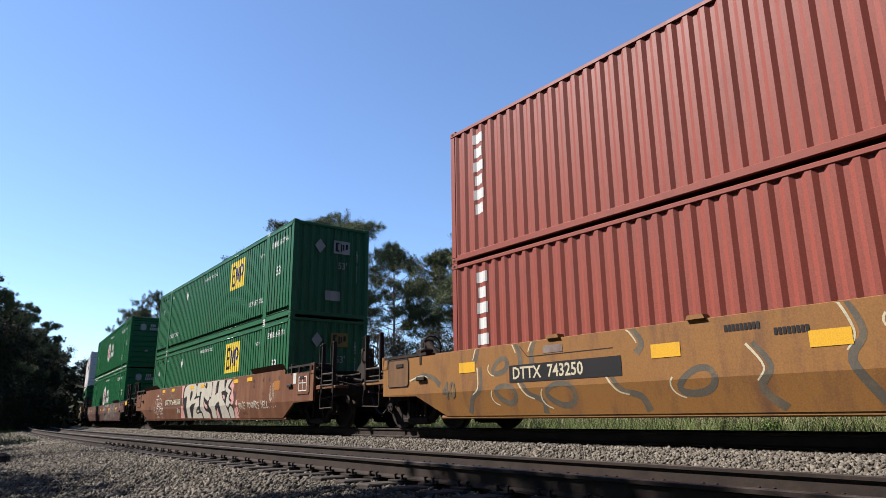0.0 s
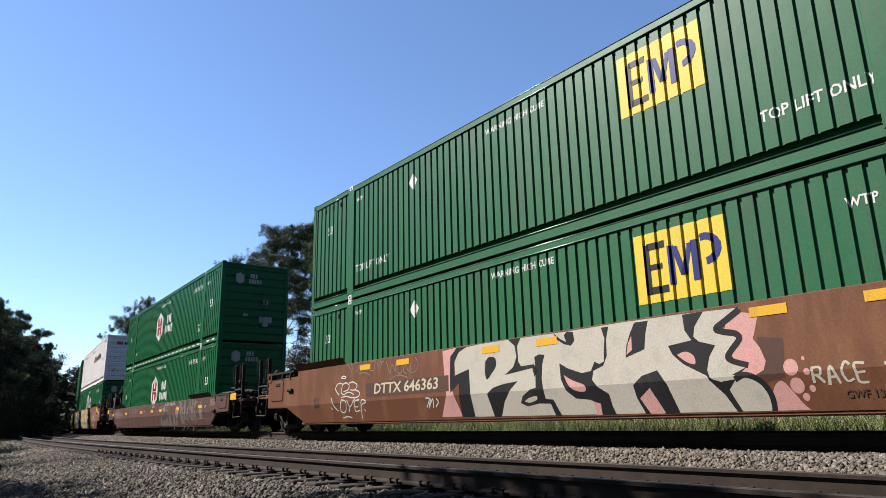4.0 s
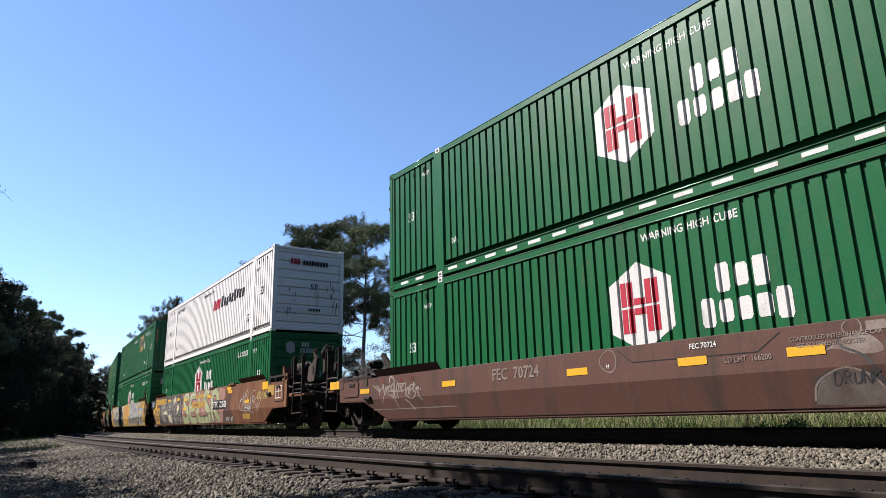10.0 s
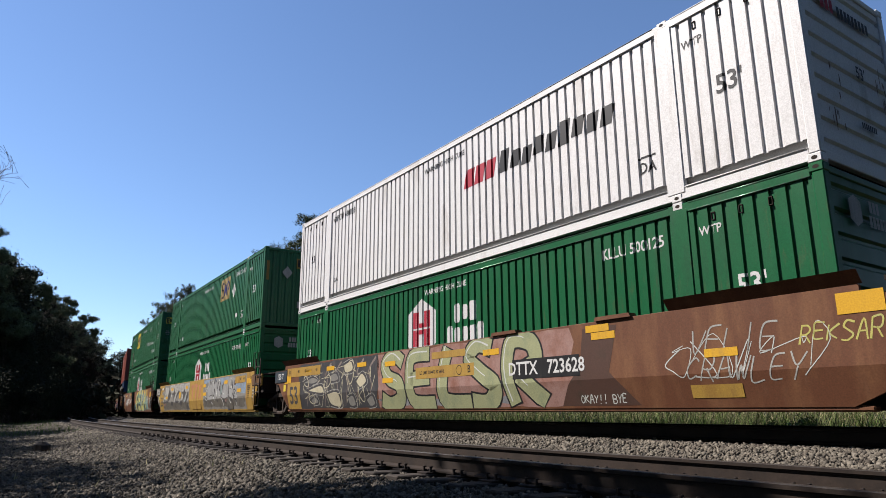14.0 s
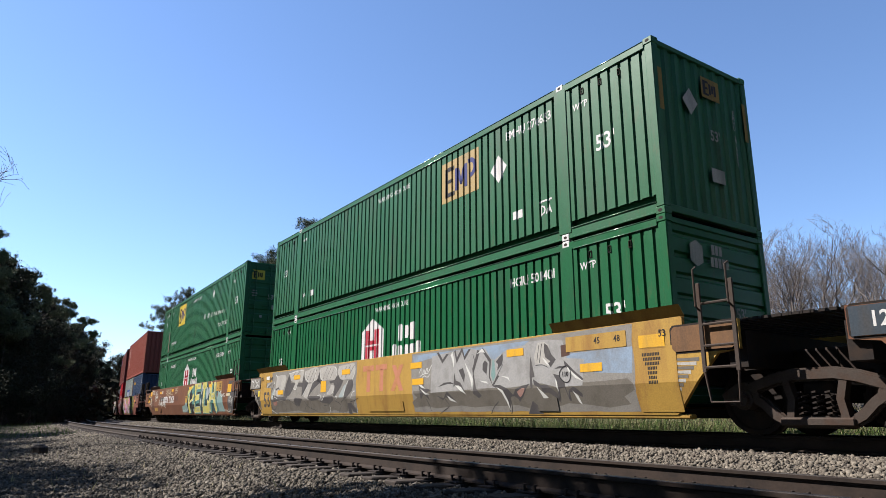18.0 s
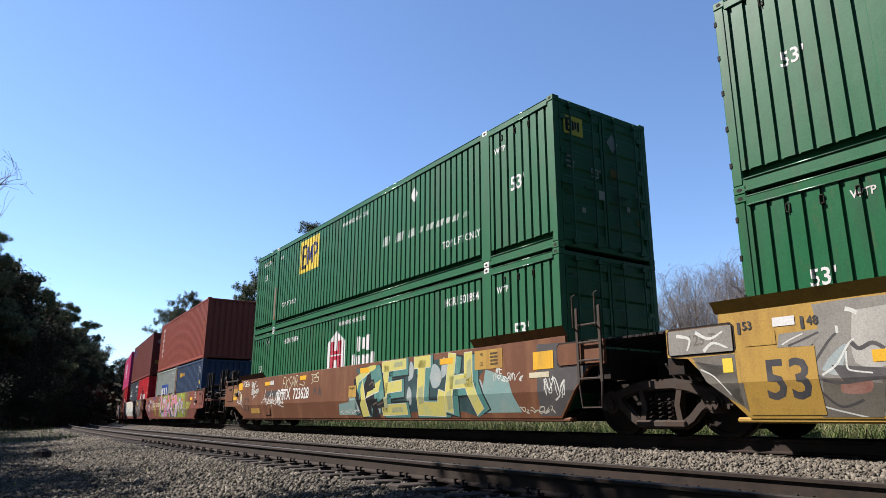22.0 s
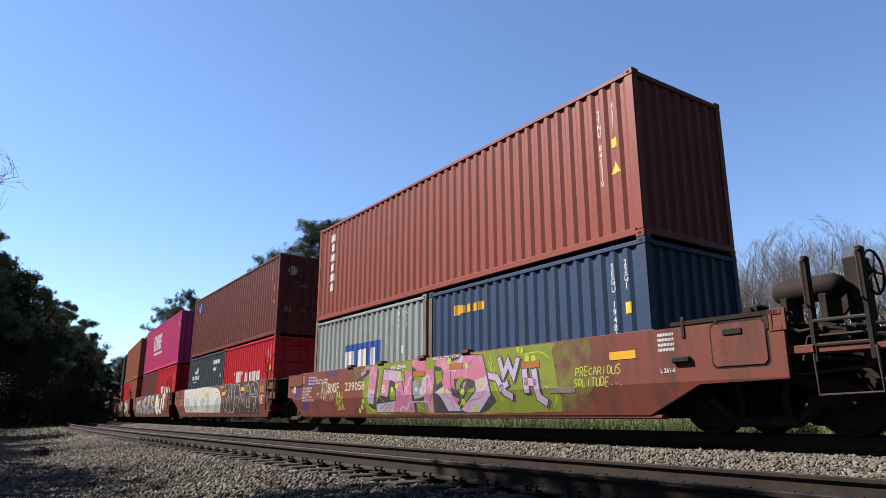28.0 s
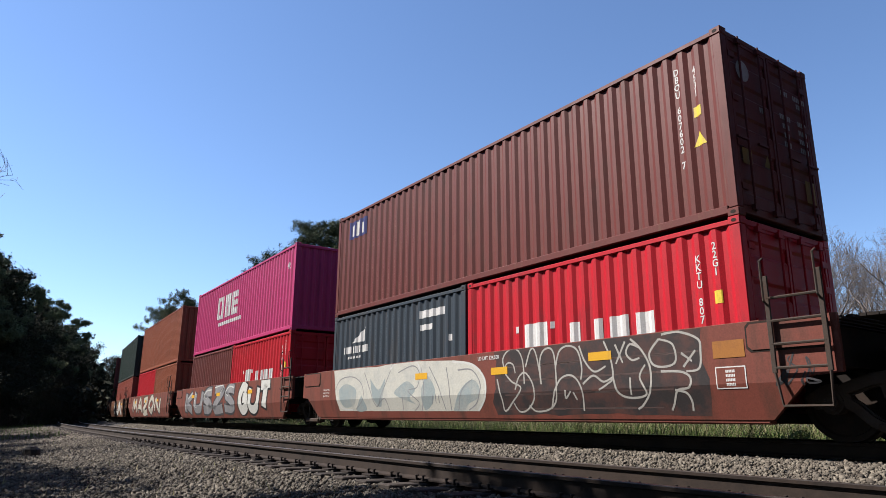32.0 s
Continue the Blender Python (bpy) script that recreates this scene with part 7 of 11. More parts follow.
trace(car3, SPRAY_PALE, 6, 0.03, (-7.5, 0.81), (-7.44, 0.69))
trace(car3, SPRAY_PALE, 6, 0.03, (-7.92, 0.84), (-7.84, 0.77), (-7.64, 0.78), (-7.54, 0.7), (-7.49, 0.81))
trace(car3, SPRAY_PALE, 6, 0.03, (-6.7, 0.82), (-6.61, 0.69), (-6.52, 0.63))

# brown car with pale green letters
ground(car4, wavy(-7.2, -2.5, 0.28, 1.572, 41, 0.04), SPRAY_DARK, "black sprayed ground")
tag_scrawl(car4, -6.9, 0.72, 4.3, 0.75, SPRAY_CREAM, 401, 10, 0.018, 0.0024)
tag_scrawl(car4, -6.6, 1.25, 3.9, 0.42, SPRAY_CREAM, 402, 8, 0.020, 0.0026)
for k, (x, z, s) in enumerate(((-6.3, 0.55, 0.2), (-5.3, 1.0, 0.24), (-4.6, 0.5, 0.2), (-3.9, 1.2, 0.3), (-3.3, 0.65, 0.22), (-6.7, 1.05, 0.2))):
    on_car("graffiti_ring", kept(ring(x, z, s, s * 0.6, 0.022, 0.5 * k)), 0, 0, SPRAY_CREAM, car4, "thin cream sprayed loop", 0.0045)
for k in range(7):
    x = -6.75 + 0.62 * k
    on_car("graffiti_swoosh", kept(band(smooth_line([(x, 0.36), (x + 0.25, 0.8 + 0.1 * (k % 3)), (x + 0.1, 1.2), (x + 0.45, 1.5)]), 0.02, 0.07)), 0, 0, SPRAY_FADED, car4, "dull sprayed swoosh", 0.0026)
ground(car4, wavy(-2.5, 3.9, 0.28, 1.572, 42, 0.05), SPRAY_ROSE, "faded rose sprayed ground")
ground(car4, wavy(-2.4, 2.4, 0.29, 0.55, 43, 0.10), SPRAY_GREY, "grey sprayed rim", 0.002)
fat(car4, [
    [[(-1.35, 1.30), (-1.75, 1.48), (-2.15, 1.28), (-1.95, 0.98), (-1.5, 0.82), (-1.45, 0.50), (-1.9, 0.36), (-2.3, 0.50)]],
    [[(-0.25, 1.42), (-0.95, 1.38), (-1.05, 0.88), (-0.90, 0.42), (-0.1, 0.36)], [(-1.0, 0.90), (-0.25, 0.94)]],
    [[(0.45, 1.48), (0.25, 0.95), (0.30, 0.42), (1.15, 0.34)]],
    [[(1.85, 1.38), (1.45, 1.48), (1.15, 1.22), (1.55, 0.92), (1.95, 0.66), (1.7, 0.36), (1.2, 0.38)]],
    [[(2.45, 0.34), (2.30, 0.95), (2.45, 1.46), (2.95, 1.40), (3.05, 1.05), (2.55, 0.85)], [(2.6, 0.85), (3.25, 0.36)]]],
    (0.34, 0.32, 0.36, 0.34, 0.32), SPRAY_PALE_GREEN, INK, 0.075, "pale green sprayed letter", smooth=True, shine=SPRAY_WHITE)
patch(car4, 0.27, 1.02, 2.1, 0.24, CAR_GOLD, "data_plate", "yellow data plate")
text_on(car4, "LD LMT 110400 30 WHL", -0.15, 1.02, 0.10, INK)
on_car("round_stencil", ring(0.82, 1.02, 0.09, 0.09, 0.012), 0, 0, INK, car4, "thin round stencil", 0.0145)
text_on(car4, "B", 1.16, 1.02, 0.20, INK)
patch(car4, 0.45, 1.36, 1.2, 0.14, CAR_GOLD, "data_plate", "yellow data plate")
number_row(car4, 3.28, 0.94, 11, 0.22, CHALK, INK, "DTTX   723628")
on_car("camouflage", kept(outline([[(3.6, 0.3), (5.2, 0.3), (4.7, 0.8), (4.9, 1.5), (4.2, 1.5), (4.1, 0.9), (3.8, 0.62)]])), 0, 0, CAMO, car4, "dark brown patch", 0.0025)
for x, z in ((4.51, 1.48), (4.62, 1.36), (1.85, 1.30), (6.60, 0.96), (-5.1, 1.36), (-6.6, 1.38), (-3.3, 1.36), (-1.9, 1.30), (-2.0, 0.92)):
    patch(car4, x, z, 0.48, 0.11)
patch(car4, 8.35, 1.39, 0.50, 0.24)
patch(car4, 6.46, 0.47, 0.75, 0.17, CAR_GOLD, "data_plate", "yellow data plate")
patch(car4, 8.9, 1.22, 0.55, 0.30, CAR_GOLD, "data_plate", "yellow data plate")
hand(car4, "VELIE", 6.75, 1.12, 0.32, SPRAY_PEARL, 41, 0.022, 0.3)
hand(car4, "CRAWLEY", 6.85, 0.76, 0.30, SPRAY_PEARL, 43, 0.022, 0.3)
tag_scrawl(car4, 5.75, 0.92, 2.3, 0.62, SPRAY_WHITE, 44, 5, 0.015)
hand(car4, "REKSAR", 8.1, 1.10, 0.20, SPRAY_YELLOW, 42, 0.022, 0.25)
hand(car4, "OKAY!! BYE", 4.5, 0.40, 0.12, SPRAY_WHITE, 400, 0.018)
for k, pts in enumerate(([(-6.9, 1.02), (-6.3, 1.16), (-5.9, 1.08), (-6.2, 0.98)], [(-6.6, 0.80), (-5.7, 0.92), (-5.55, 0.72), (-6.1, 0.74)], [(-6.4, 0.52), (-6.1, 0.62), (-5.9, 0.48), (-6.2, 0.42)], [(-5.3, 0.68), (-4.65, 0.72), (-4.55, 0.36), (-5.1, 0.40)], [(-5.2, 1.14), (-4.8, 1.22), (-4.6, 1.05), (-5.0, 1.0)],
                         [(-4.3, 1.40), (-3.9, 1.48), (-3.8, 1.25), (-4.2, 1.2)], [(-4.1, 0.55), (-3.8, 0.62), (-3.7, 0.38), (-4.0, 0.36)], [(-3.6, 0.95), (-3.3, 1.15), (-3.05, 0.95), (-3.35, 0.80)], [(-3.1, 0.5), (-2.8, 0.6), (-2.7, 0.4), (-2.95, 0.34)])):
    blot = on_car("graffiti_shape", kept(curved(pts)), 0, 0, SPRAY_CREAM if k % 2 else SPRAY_ASH, car4, "cream sprayed curved shape", 0.0030)
    on_car("shape_edge", kept(band(smooth_line(pts + pts[:1]), 0.03, 0.03)), 0, 0, SPRAY_DARK, blot, "black sprayed rim", 0.0036)
    on_car("shape_edge", kept(band(smooth_line([(a * 1.0 + (0.07 if j in (1, 2) else -0.07), b + (0.05 if j in (0, 1) else -0.05)) for j, (a, b) in enumerate(pts)]), 0.012, 0.018)), 0, 0, SPRAY_PEARL, blot, "thin pale outer line", 0.0038)
patch(car4, -7.62, 0.68, 0.95, 0.78, CAR_GOLD, "number_panel", "yellow panel")
text_on(car4, "53", -7.62, 0.66, 0.72, SPRAY_DARK)
patch(car4, -6.95, 1.36, 2.4, 0.26, CAR_GOLD, "number_panel", "yellow panel with length marks")
for t, x in (("53", -7.95), ("48", -7.28), ("45", -6.78), ("40", -6.02)):
    text_on(car4, t, x, 1.37, 0.13, INK)
patch(car4, -8.1, 1.16, 0.5, 0.22)
patch(car4, -8.33, 0.92, 0.18, 0.2, LOGO_YELLOW, "sticker", "yellow sticker")

# yellow car under grey letters
ground(car5, wavy(-7.15, -1.28, 0.28, 1.572, 51, 0.02), SPRAY_ASH, "grey sprayed ground")
ground(car5, wavy(1.38, 7.50, 0.30, 1.572, 52, 0.02), SPRAY_ASH, "grey sprayed ground")
ground(car5, wavy(1.45, 7.35, 0.34, 0.80, 53, 0.10), SPRAY_STONE, "darker grey sprayed foot", 0.002)
ground(car5, [(5.9, 1.22), (6.4, 0.92), (7.45, 0.85), (7.48, 1.24)], SPRAY_MIST, "pale blue sprayed cloud", 0.0022)
ground(car5, [(1.45, 1.35), (2.4, 1.44), (5.1, 1.40), (5.2, 1.52), (1.42, 1.52)], SPRAY_MIST, "pale blue sprayed cloud", 0.0022)
SPRAY_CLOUD = paint("cloudy pale grey spray", (0.40, 0.40, 0.385), (0.30, 0.295, 0.28), 0.55, 0.5, 0.2)
for k in range(12):
    z = 0.36 + 0.055 * k
    on_car("graffiti_flash", kept(band(smooth_line([(8.10 + max(0.0, z - 0.40) * 0.85, z + 0.02), (8.15, z + 0.04), (7.98 - 0.04 * (k % 3), z + 0.12)]), 0.05, 0.012)), 0, 0, (SPRAY_PEARL, SPRAY_STONE)[k % 2], car5, "tapered sprayed flash", 0.004)
ground(car5, wavy(-7.1, -1.3, 0.28, 0.70, 56, 0.09), SPRAY_STONE, "warm grey sprayed foot", 0.0022)
spray(car5, SPRAY_PEARL, 2, (-5.73, 1.46), (-5.16, 1.53), (-4.63, 1.53), (-4.6, 1.34), (-4.51, 1.13), (-4.9, 1.2), (-5.08, 1.11), (-5.14, 0.98), (-5.32, 1.03), (-5.21, 1.17), (-5.64, 1.27))
spray(car5, SPRAY_PEARL, 2, (-4.5, 1.47), (-3.98, 1.54), (-3.67, 1.55), (-3.51, 1.44), (-3.53, 1.24), (-3.78, 1.09), (-4.07, 1.15), (-4.31, 1.15), (-4.5, 1.29))
spray(car5, SPRAY_PEARL, 2, (-3.49, 1.49), (-3.09, 1.54), (-2.55, 1.52), (-2.39, 1.42), (-2.39, 1.28), (-2.51, 1.15), (-2.77, 1.17), (-3.04, 1.17), (-3.25, 1.14), (-3.46, 1.26))
spray(car5, SPRAY_PEARL, 2, (-2.27, 1.5), (-1.82, 1.52), (-1.42, 1.53), (-1.33, 1.41), (-1.36, 1.24), (-1.49, 1.14), (-1.78, 1.14), (-2.08, 1.14), (-2.22, 1.21), (-2.33, 1.34))
spray(car5, SPRAY_PEARL, 2, (-6.72, 1.43), (-6.23, 1.45), (-5.93, 1.38), (-6.03, 1.1), (-6.33, 0.83), (-6.76, 0.86))
spray(car5, SPRAY_DUCK, 2, (-2, 0.94), (-1.85, 1.02), (-1.92, 0.73), (-2.23, 0.69), (-2.1, 0.84))
spray(car5, SPRAY_PEARL, 2.5, (-2.71, 1.03), (-2.58, 1.01), (-2.59, 0.84), (-2.75, 0.77), (-2.99, 0.79), (-2.85, 0.88))
spray(car5, SPRAY_PEARL, 2, (-4.55, 0.77), (-4.23, 1.06), (-3.91, 1.1), (-4.08, 0.8), (-4.21, 0.66))
spray(car5, SPRAY_LEAD, 3, (-5.69, 1.45), (-5.5, 1.18), (-5.21, 1.16), (-5.39, 0.96), (-5.64, 0.8), (-6.09, 0.8), (-5.93, 1.15), soft=False)
spray(car5, SPRAY_LEAD, 3, (-4.6, 1.38), (-4.44, 1.2), (-4.24, 1.14), (-4.55, 0.85), (-4.69, 0.77), (-4.68, 1.04), (-5.06, 1.06), (-4.95, 1.16), (-4.68, 1.15), soft=False)
spray(car5, SPRAY_LEAD, 3, (-5.18, 0.74), (-4.62, 0.7), (-4.93, 0.47), (-5.19, 0.55), (-5.27, 0.63), soft=False)
spray(car5, SPRAY_LEAD, 3, (-3.91, 1.15), (-3.53, 1.22), (-3.39, 1.13), (-3.77, 0.99), (-4.03, 0.85), (-4.16, 0.76), (-3.55, 0.75), (-3.32, 0.73), (-3.57, 0.64), (-4.03, 0.63), (-4.27, 0.71), soft=False)
spray(car5, SPRAY_LEAD, 3, (-3.49, 1.42), (-3.42, 1.21), (-3.18, 1.12), (-3.18, 1.04), (-3.39, 1.07), (-3.54, 1.14), (-3.68, 1.13), soft=False)
spray(car5, SPRAY_LEAD, 3, (-2.84, 1.13), (-2.52, 1.15), (-2.39, 1.24), (-2.29, 1.27), (-2.2, 1.17), (-1.99, 1.12), (-2.09, 0.99), (-2.32, 0.82), (-2.5, 0.7), (-2.57, 0.75), (-2.48, 0.97), (-2.58, 1.08), (-2.76, 1.06), soft=False)
spray(car5, SPRAY_LEAD, 3, (-1.76, 1.1), (-1.47, 1.12), (-1.41, 1), (-1.48, 0.85), (-1.71, 0.72), (-1.87, 0.65), (-1.98, 0.65), (-1.89, 0.85), (-1.71, 1.06), soft=False)
spray(car5, SPRAY_LEAD, 3, (-3.2, 0.72), (-2.6, 0.74), (-2.58, 0.63), (-2.84, 0.53), (-3.31, 0.57), (-3.44, 0.6), soft=False)
spray(car5, SPRAY_LEAD, 3, (-1.78, 0.54), (-1.56, 0.55), (-1.37, 0.38), (-1.3, 0.29), (-1.53, 0.34), (-1.61, 0.44), (-1.58, 0.26), (-1.76, 0.24), soft=False)
spray(car5, SPRAY_LEAD, 3, (-7.02, 0.85), (-6.33, 0.77), (-5.73, 0.81), (-5.95, 0.65), (-6.34, 0.69), (-6.89, 0.63), soft=False)
trace(car5, SPRAY_LEAD, 4, 0.016, (-5.44, 1.35), (-5.3, 1.43), (-5.13, 1.5))
trace(car5, SPRAY_LEAD, 4, 0.016, (-5.24, 1.25), (-5.08, 1.38), (-4.89, 1.51))
trace(car5, SPRAY_LEAD, 4, 0.016, (-4.34, 1.19), (-4.21, 1.35), (-4.06, 1.5))
trace(car5, SPRAY_LEAD, 4, 0.016, (-4.15, 1.16), (-4.02, 1.33), (-3.85, 1.5))
trace(car5, SPRAY_LEAD, 4, 0.016, (-3.91, 1.17), (-3.81, 1.34), (-3.67, 1.51))
trace(car5, SPRAY_LEAD, 4, 0.016, (-3.24, 1.2), (-3.12, 1.36), (-2.98, 1.51))
trace(car5, SPRAY_LEAD, 4, 0.016, (-3.02, 1.19), (-2.9, 1.34), (-2.75, 1.49))
trace(car5, SPRAY_LEAD, 4, 0.016, (-2.78, 1.21), (-2.68, 1.33), (-2.56, 1.45))
trace(car5, SPRAY_LEAD, 4, 0.016, (-2.13, 1.2), (-1.98, 1.34), (-1.8, 1.47))
trace(car5, SPRAY_LEAD, 4, 0.016, (-1.89, 1.18), (-1.75, 1.34), (-1.59, 1.49))
trace(car5, SPRAY_LEAD, 4, 0.016, (-1.67, 1.23), (-1.53, 1.36), (-1.37, 1.48))
trace(car5, SPRAY_WHITE, 4, 0.02, (-5.73, 1.46), (-5.16, 1.5), (-4.6, 1.52))
trace(car5, SPRAY_WHITE, 4, 0.02, (-1.37, 1.48), (-1.34, 1.33), (-1.42, 1.2), (-1.49, 1.12))
trace(car5, SPRAY_WHITE, 4, 0.02, (-1.71, 1.12), (-1.86, 0.94), (-1.97, 0.68))
trace(car5, SPRAY_WHITE, 4, 0.02, (-2.58, 1.01), (-2.55, 0.9), (-2.65, 0.8))
trace(car5, SPRAY_WHITE, 4, 0.02, (-3.58, 0.76), (-3.38, 0.77), (-3.29, 0.63), (-3.1, 0.78))
trace(car5, SPRAY_WHITE, 4, 0.02, (-3.82, 1.52), (-3.74, 1.33), (-3.87, 1.14))
trace(car5, SPRAY_WHITE, 4, 0.02, (-5.35, 1.01), (-5.14, 0.98), (-5.03, 1.16))
trace(car5, SPRAY_WHITE, 4, 0.02, (-1.32, 0.83), (-1.43, 0.81), (-1.55, 0.67))
trace(car5, SPRAY_WHITE, 4, 0.02, (-2.53, 1.5), (-2.38, 1.38), (-2.44, 1.22))
trace(car5, SPRAY_WHITE, 4, 0.02, (-3.46, 1.47), (-3.41, 1.27), (-3.25, 1.16))
trace(car5, SPRAY_WHITE, 4, 0.02, (-4.5, 1.44), (-4.44, 1.28), (-4.24, 1.17))
trace(car5, SPRAY_WHITE, 4, 0.02, (-2.85, 0.49), (-2.82, 0.39), (-2.93, 0.28))
trace(car5, SPRAY_WHITE, 4, 0.02, (-1.27, 0.4), (-1.31, 0.26))
trace(car5, SPRAY_WHITE, 4, 0.02, (-2.47, 0.7), (-2.35, 0.71), (-2.42, 0.63))
trace(car5, SPRAY_WHITE, 4, 0.02, (-4.62, 0.77), (-4.31, 1.02), (-4.15, 1.11))
trace(car5, SPRAY_DARK, 4, 0.014, (-6.54, 0.72), (-5.98, 0.54), (-6.01, 0.31))
trace(car5, SPRAY_DARK, 4, 0.014, (-5.74, 0.7), (-5.14, 0.52), (-4.98, 0.31))
trace(car5, SPRAY_DARK, 4, 0.014, (-4.5, 0.64), (-4.24, 0.46), (-3.8, 0.37), (-3.67, 0.31))
trace(car5, SPRAY_DARK, 4, 0.014, (-4.1, 0.65), (-4.06, 0.5), (-4.06, 0.31))
trace(car5, SPRAY_DARK, 4, 0.014, (-3.19, 0.49), (-2.86, 0.49), (-2.85, 0.28))
trace(car5, SPRAY_DARK, 4, 0.014, (-2.5, 0.61), (-2.17, 0.5), (-2.34, 0.3))
trace(car5, SPRAY_DARK, 4, 0.014, (-2.13, 0.56), (-2.02, 0.62), (-1.85, 0.6), (-1.81, 0.47), (-1.9, 0.3))
trace(car5, SPRAY_DARK, 4, 0.014, (-4.44, 0.31), (-4.48, 0.44), (-4.24, 0.54))
trace(car5, SPRAY_DARK, 4, 0.014, (-1.14, 0.66), (-1.36, 0.6), (-1.63, 0.57))
spray(car5, SPRAY_CLOUD, 0, (2.17, 1.45), (2.72, 1.49), (3.26, 1.52), (4.04, 1.5), (4.79, 1.47), (5.29, 1.5), (5.67, 1.5), (6.05, 1.45), (6.13, 1.16), (6.51, 1.12), (6.45, 0.71), (5.88, 0.7), (5.44, 0.79), (4.71, 0.73), (3.87, 0.74), (2.12, 0.7), soft=False)
spray(car5, SPRAY_MIST, 1, (3, 1.52), (3.95, 1.52), (4.64, 1.51), (5.25, 1.52), (5.1, 1.45), (4.71, 1.43), (4.52, 1.37), (4.27, 1.25), (4.17, 1.27), (3.99, 1.48), (3.75, 1.47), (3.54, 1.51), (3.33, 1.38), (3.2, 1.52), soft=False)
spray(car5, SPRAY_PEARL, 2, (5.35, 1.23), (5.44, 1.46), (5.61, 1.47), (5.73, 1.39), (5.75, 1.09), (5.68, 1.06), (5.48, 1.11), (5.38, 1.09), soft=False)
spray(car5, SPRAY_LEAD, 3, (2.35, 1.51), (2.56, 1.28), (2.79, 1.46), (2.7, 1.47), (2.57, 1.36), (2.43, 1.52), soft=False)
spray(car5, SPRAY_LEAD, 3, (2.98, 1.51), (3.06, 1.25), (3.24, 1.47), (3.33, 1.3), (3.54, 1.51), (3.47, 1.51), (3.33, 1.38), (3.25, 1.56), (3.07, 1.37), (3.03, 1.52), soft=False)
spray(car5, SPRAY_LEAD, 3, (2.98, 1.08), (3.03, 0.92), (3.19, 0.87), (3.36, 0.66), (3.12, 0.83), (2.95, 0.8), soft=False)
spray(car5, SPRAY_LEAD, 3, (2.39, 0.81), (2.62, 0.89), (2.84, 0.9), (2.98, 0.85), (2.73, 0.86), soft=False)
spray(car5, SPRAY_LEAD, 3, (3.13, 1.12), (3.28, 1.15), (3.34, 1.02), (3.31, 0.86), (3.22, 0.99), soft=False)
spray(car5, SPRAY_LEAD, 3, (3.75, 1.47), (3.58, 1.12), (3.62, 0.85), (3.59, 0.65), (3.75, 0.56), (3.84, 0.61), (3.69, 0.75), (3.65, 0.92), (3.62, 1.04), (3.83, 1.44), soft=False)
spray(car5, SPRAY_LEAD, 3, (3.91, 1.5), (4.17, 1.25), (4.12, 0.97), (4.19, 0.8), (4.35, 0.96), (4.4, 0.95), (4.21, 0.76), (4.09, 0.94), (4.11, 1.21), (3.87, 1.46), soft=False)
spray(car5, SPRAY_LEAD, 3, (3.91, 1.2), (3.98, 1.26), (4.06, 1.19), (4.02, 0.99), (3.9, 1.08), soft=False)
spray(car5, SPRAY_LEAD, 3, (4.3, 1.21), (4.5, 1.35), (4.51, 1.24), (4.48, 1.15), (4.34, 1.05), (4.37, 1.16), soft=False)
spray(car5, SPRAY_LEAD, 3, (4.17, 0.78), (4.39, 0.79), (4.63, 0.71), (4.77, 0.58), (4.67, 0.57), (4.59, 0.3), (4.57, 0.48), (4.49, 0.62), (4.35, 0.72), soft=False)
spray(car5, SPRAY_LEAD, 3, (4.74, 0.59), (4.84, 0.7), (5.01, 0.75), (5.22, 0.78), (5.14, 0.72), (5.01, 0.57), (4.9, 0.48), (4.86, 0.54), (4.77, 0.58), soft=False)
spray(car5, SPRAY_LEAD, 3, (5.26, 1.24), (5.32, 1), (5.35, 0.89), (5.28, 0.88), (5.29, 0.71), (5.24, 0.7), (5.22, 0.9), (5.24, 1.17), soft=False)
spray(car5, SPRAY_LEAD, 3, (5.3, 0.86), (5.5, 0.75), (5.65, 0.75), (5.86, 0.61), (5.91, 0.45), (5.84, 0.52), (5.67, 0.62), (5.54, 0.62), (5.5, 0.7), (5.33, 0.75), soft=False)
spray(car5, SPRAY_LEAD, 3, (5.61, 1.44), (5.69, 1.4), (5.78, 1.24), (5.88, 1.15), (5.75, 1.03), (5.69, 1.1), (5.75, 1.13), (5.63, 1.2), (5.6, 1.31), soft=False)
spray(car5, SPRAY_LEAD, 3, (5.83, 1), (5.96, 1.04), (6.08, 1.03), (6.06, 1.13), (6.27, 0.96), (6.47, 0.82), (6.46, 0.79), (6.26, 0.88), (6.11, 1.01), (5.92, 1), soft=False)
spray(car5, SPRAY_LEAD, 3, (5.8, 0.92), (5.94, 0.89), (6.06, 0.77), (6.11, 0.54), (6.14, 0.72), (6.29, 0.68), (6.42, 0.59), (6.41, 0.53), (6.27, 0.6), (6.15, 0.62), (6.16, 0.48), (6.12, 0.48), (6.06, 0.69), (5.94, 0.68), (5.92, 0.48), (5.88, 0.49), (5.88, 0.8), soft=False)
spray(car5, SPRAY_LEAD, 3, (5.07, 0.22), (5.23, 0.49), (5.36, 0.4), (5.45, 0.22), soft=False)
spray(car5, SPRAY_LEAD, 3, (2.31, 0.65), (2.57, 0.58), (2.72, 0.72), (2.81, 0.65), (3.03, 0.48), (2.84, 0.54), (2.66, 0.6), (2.53, 0.54), soft=False)
spray(car5, SPRAY_TEAL_PALE, 4, (4.2, 1.25), (4.26, 1.25), (4.29, 0.95), (4.21, 0.85), (4.16, 0.97), soft=False)
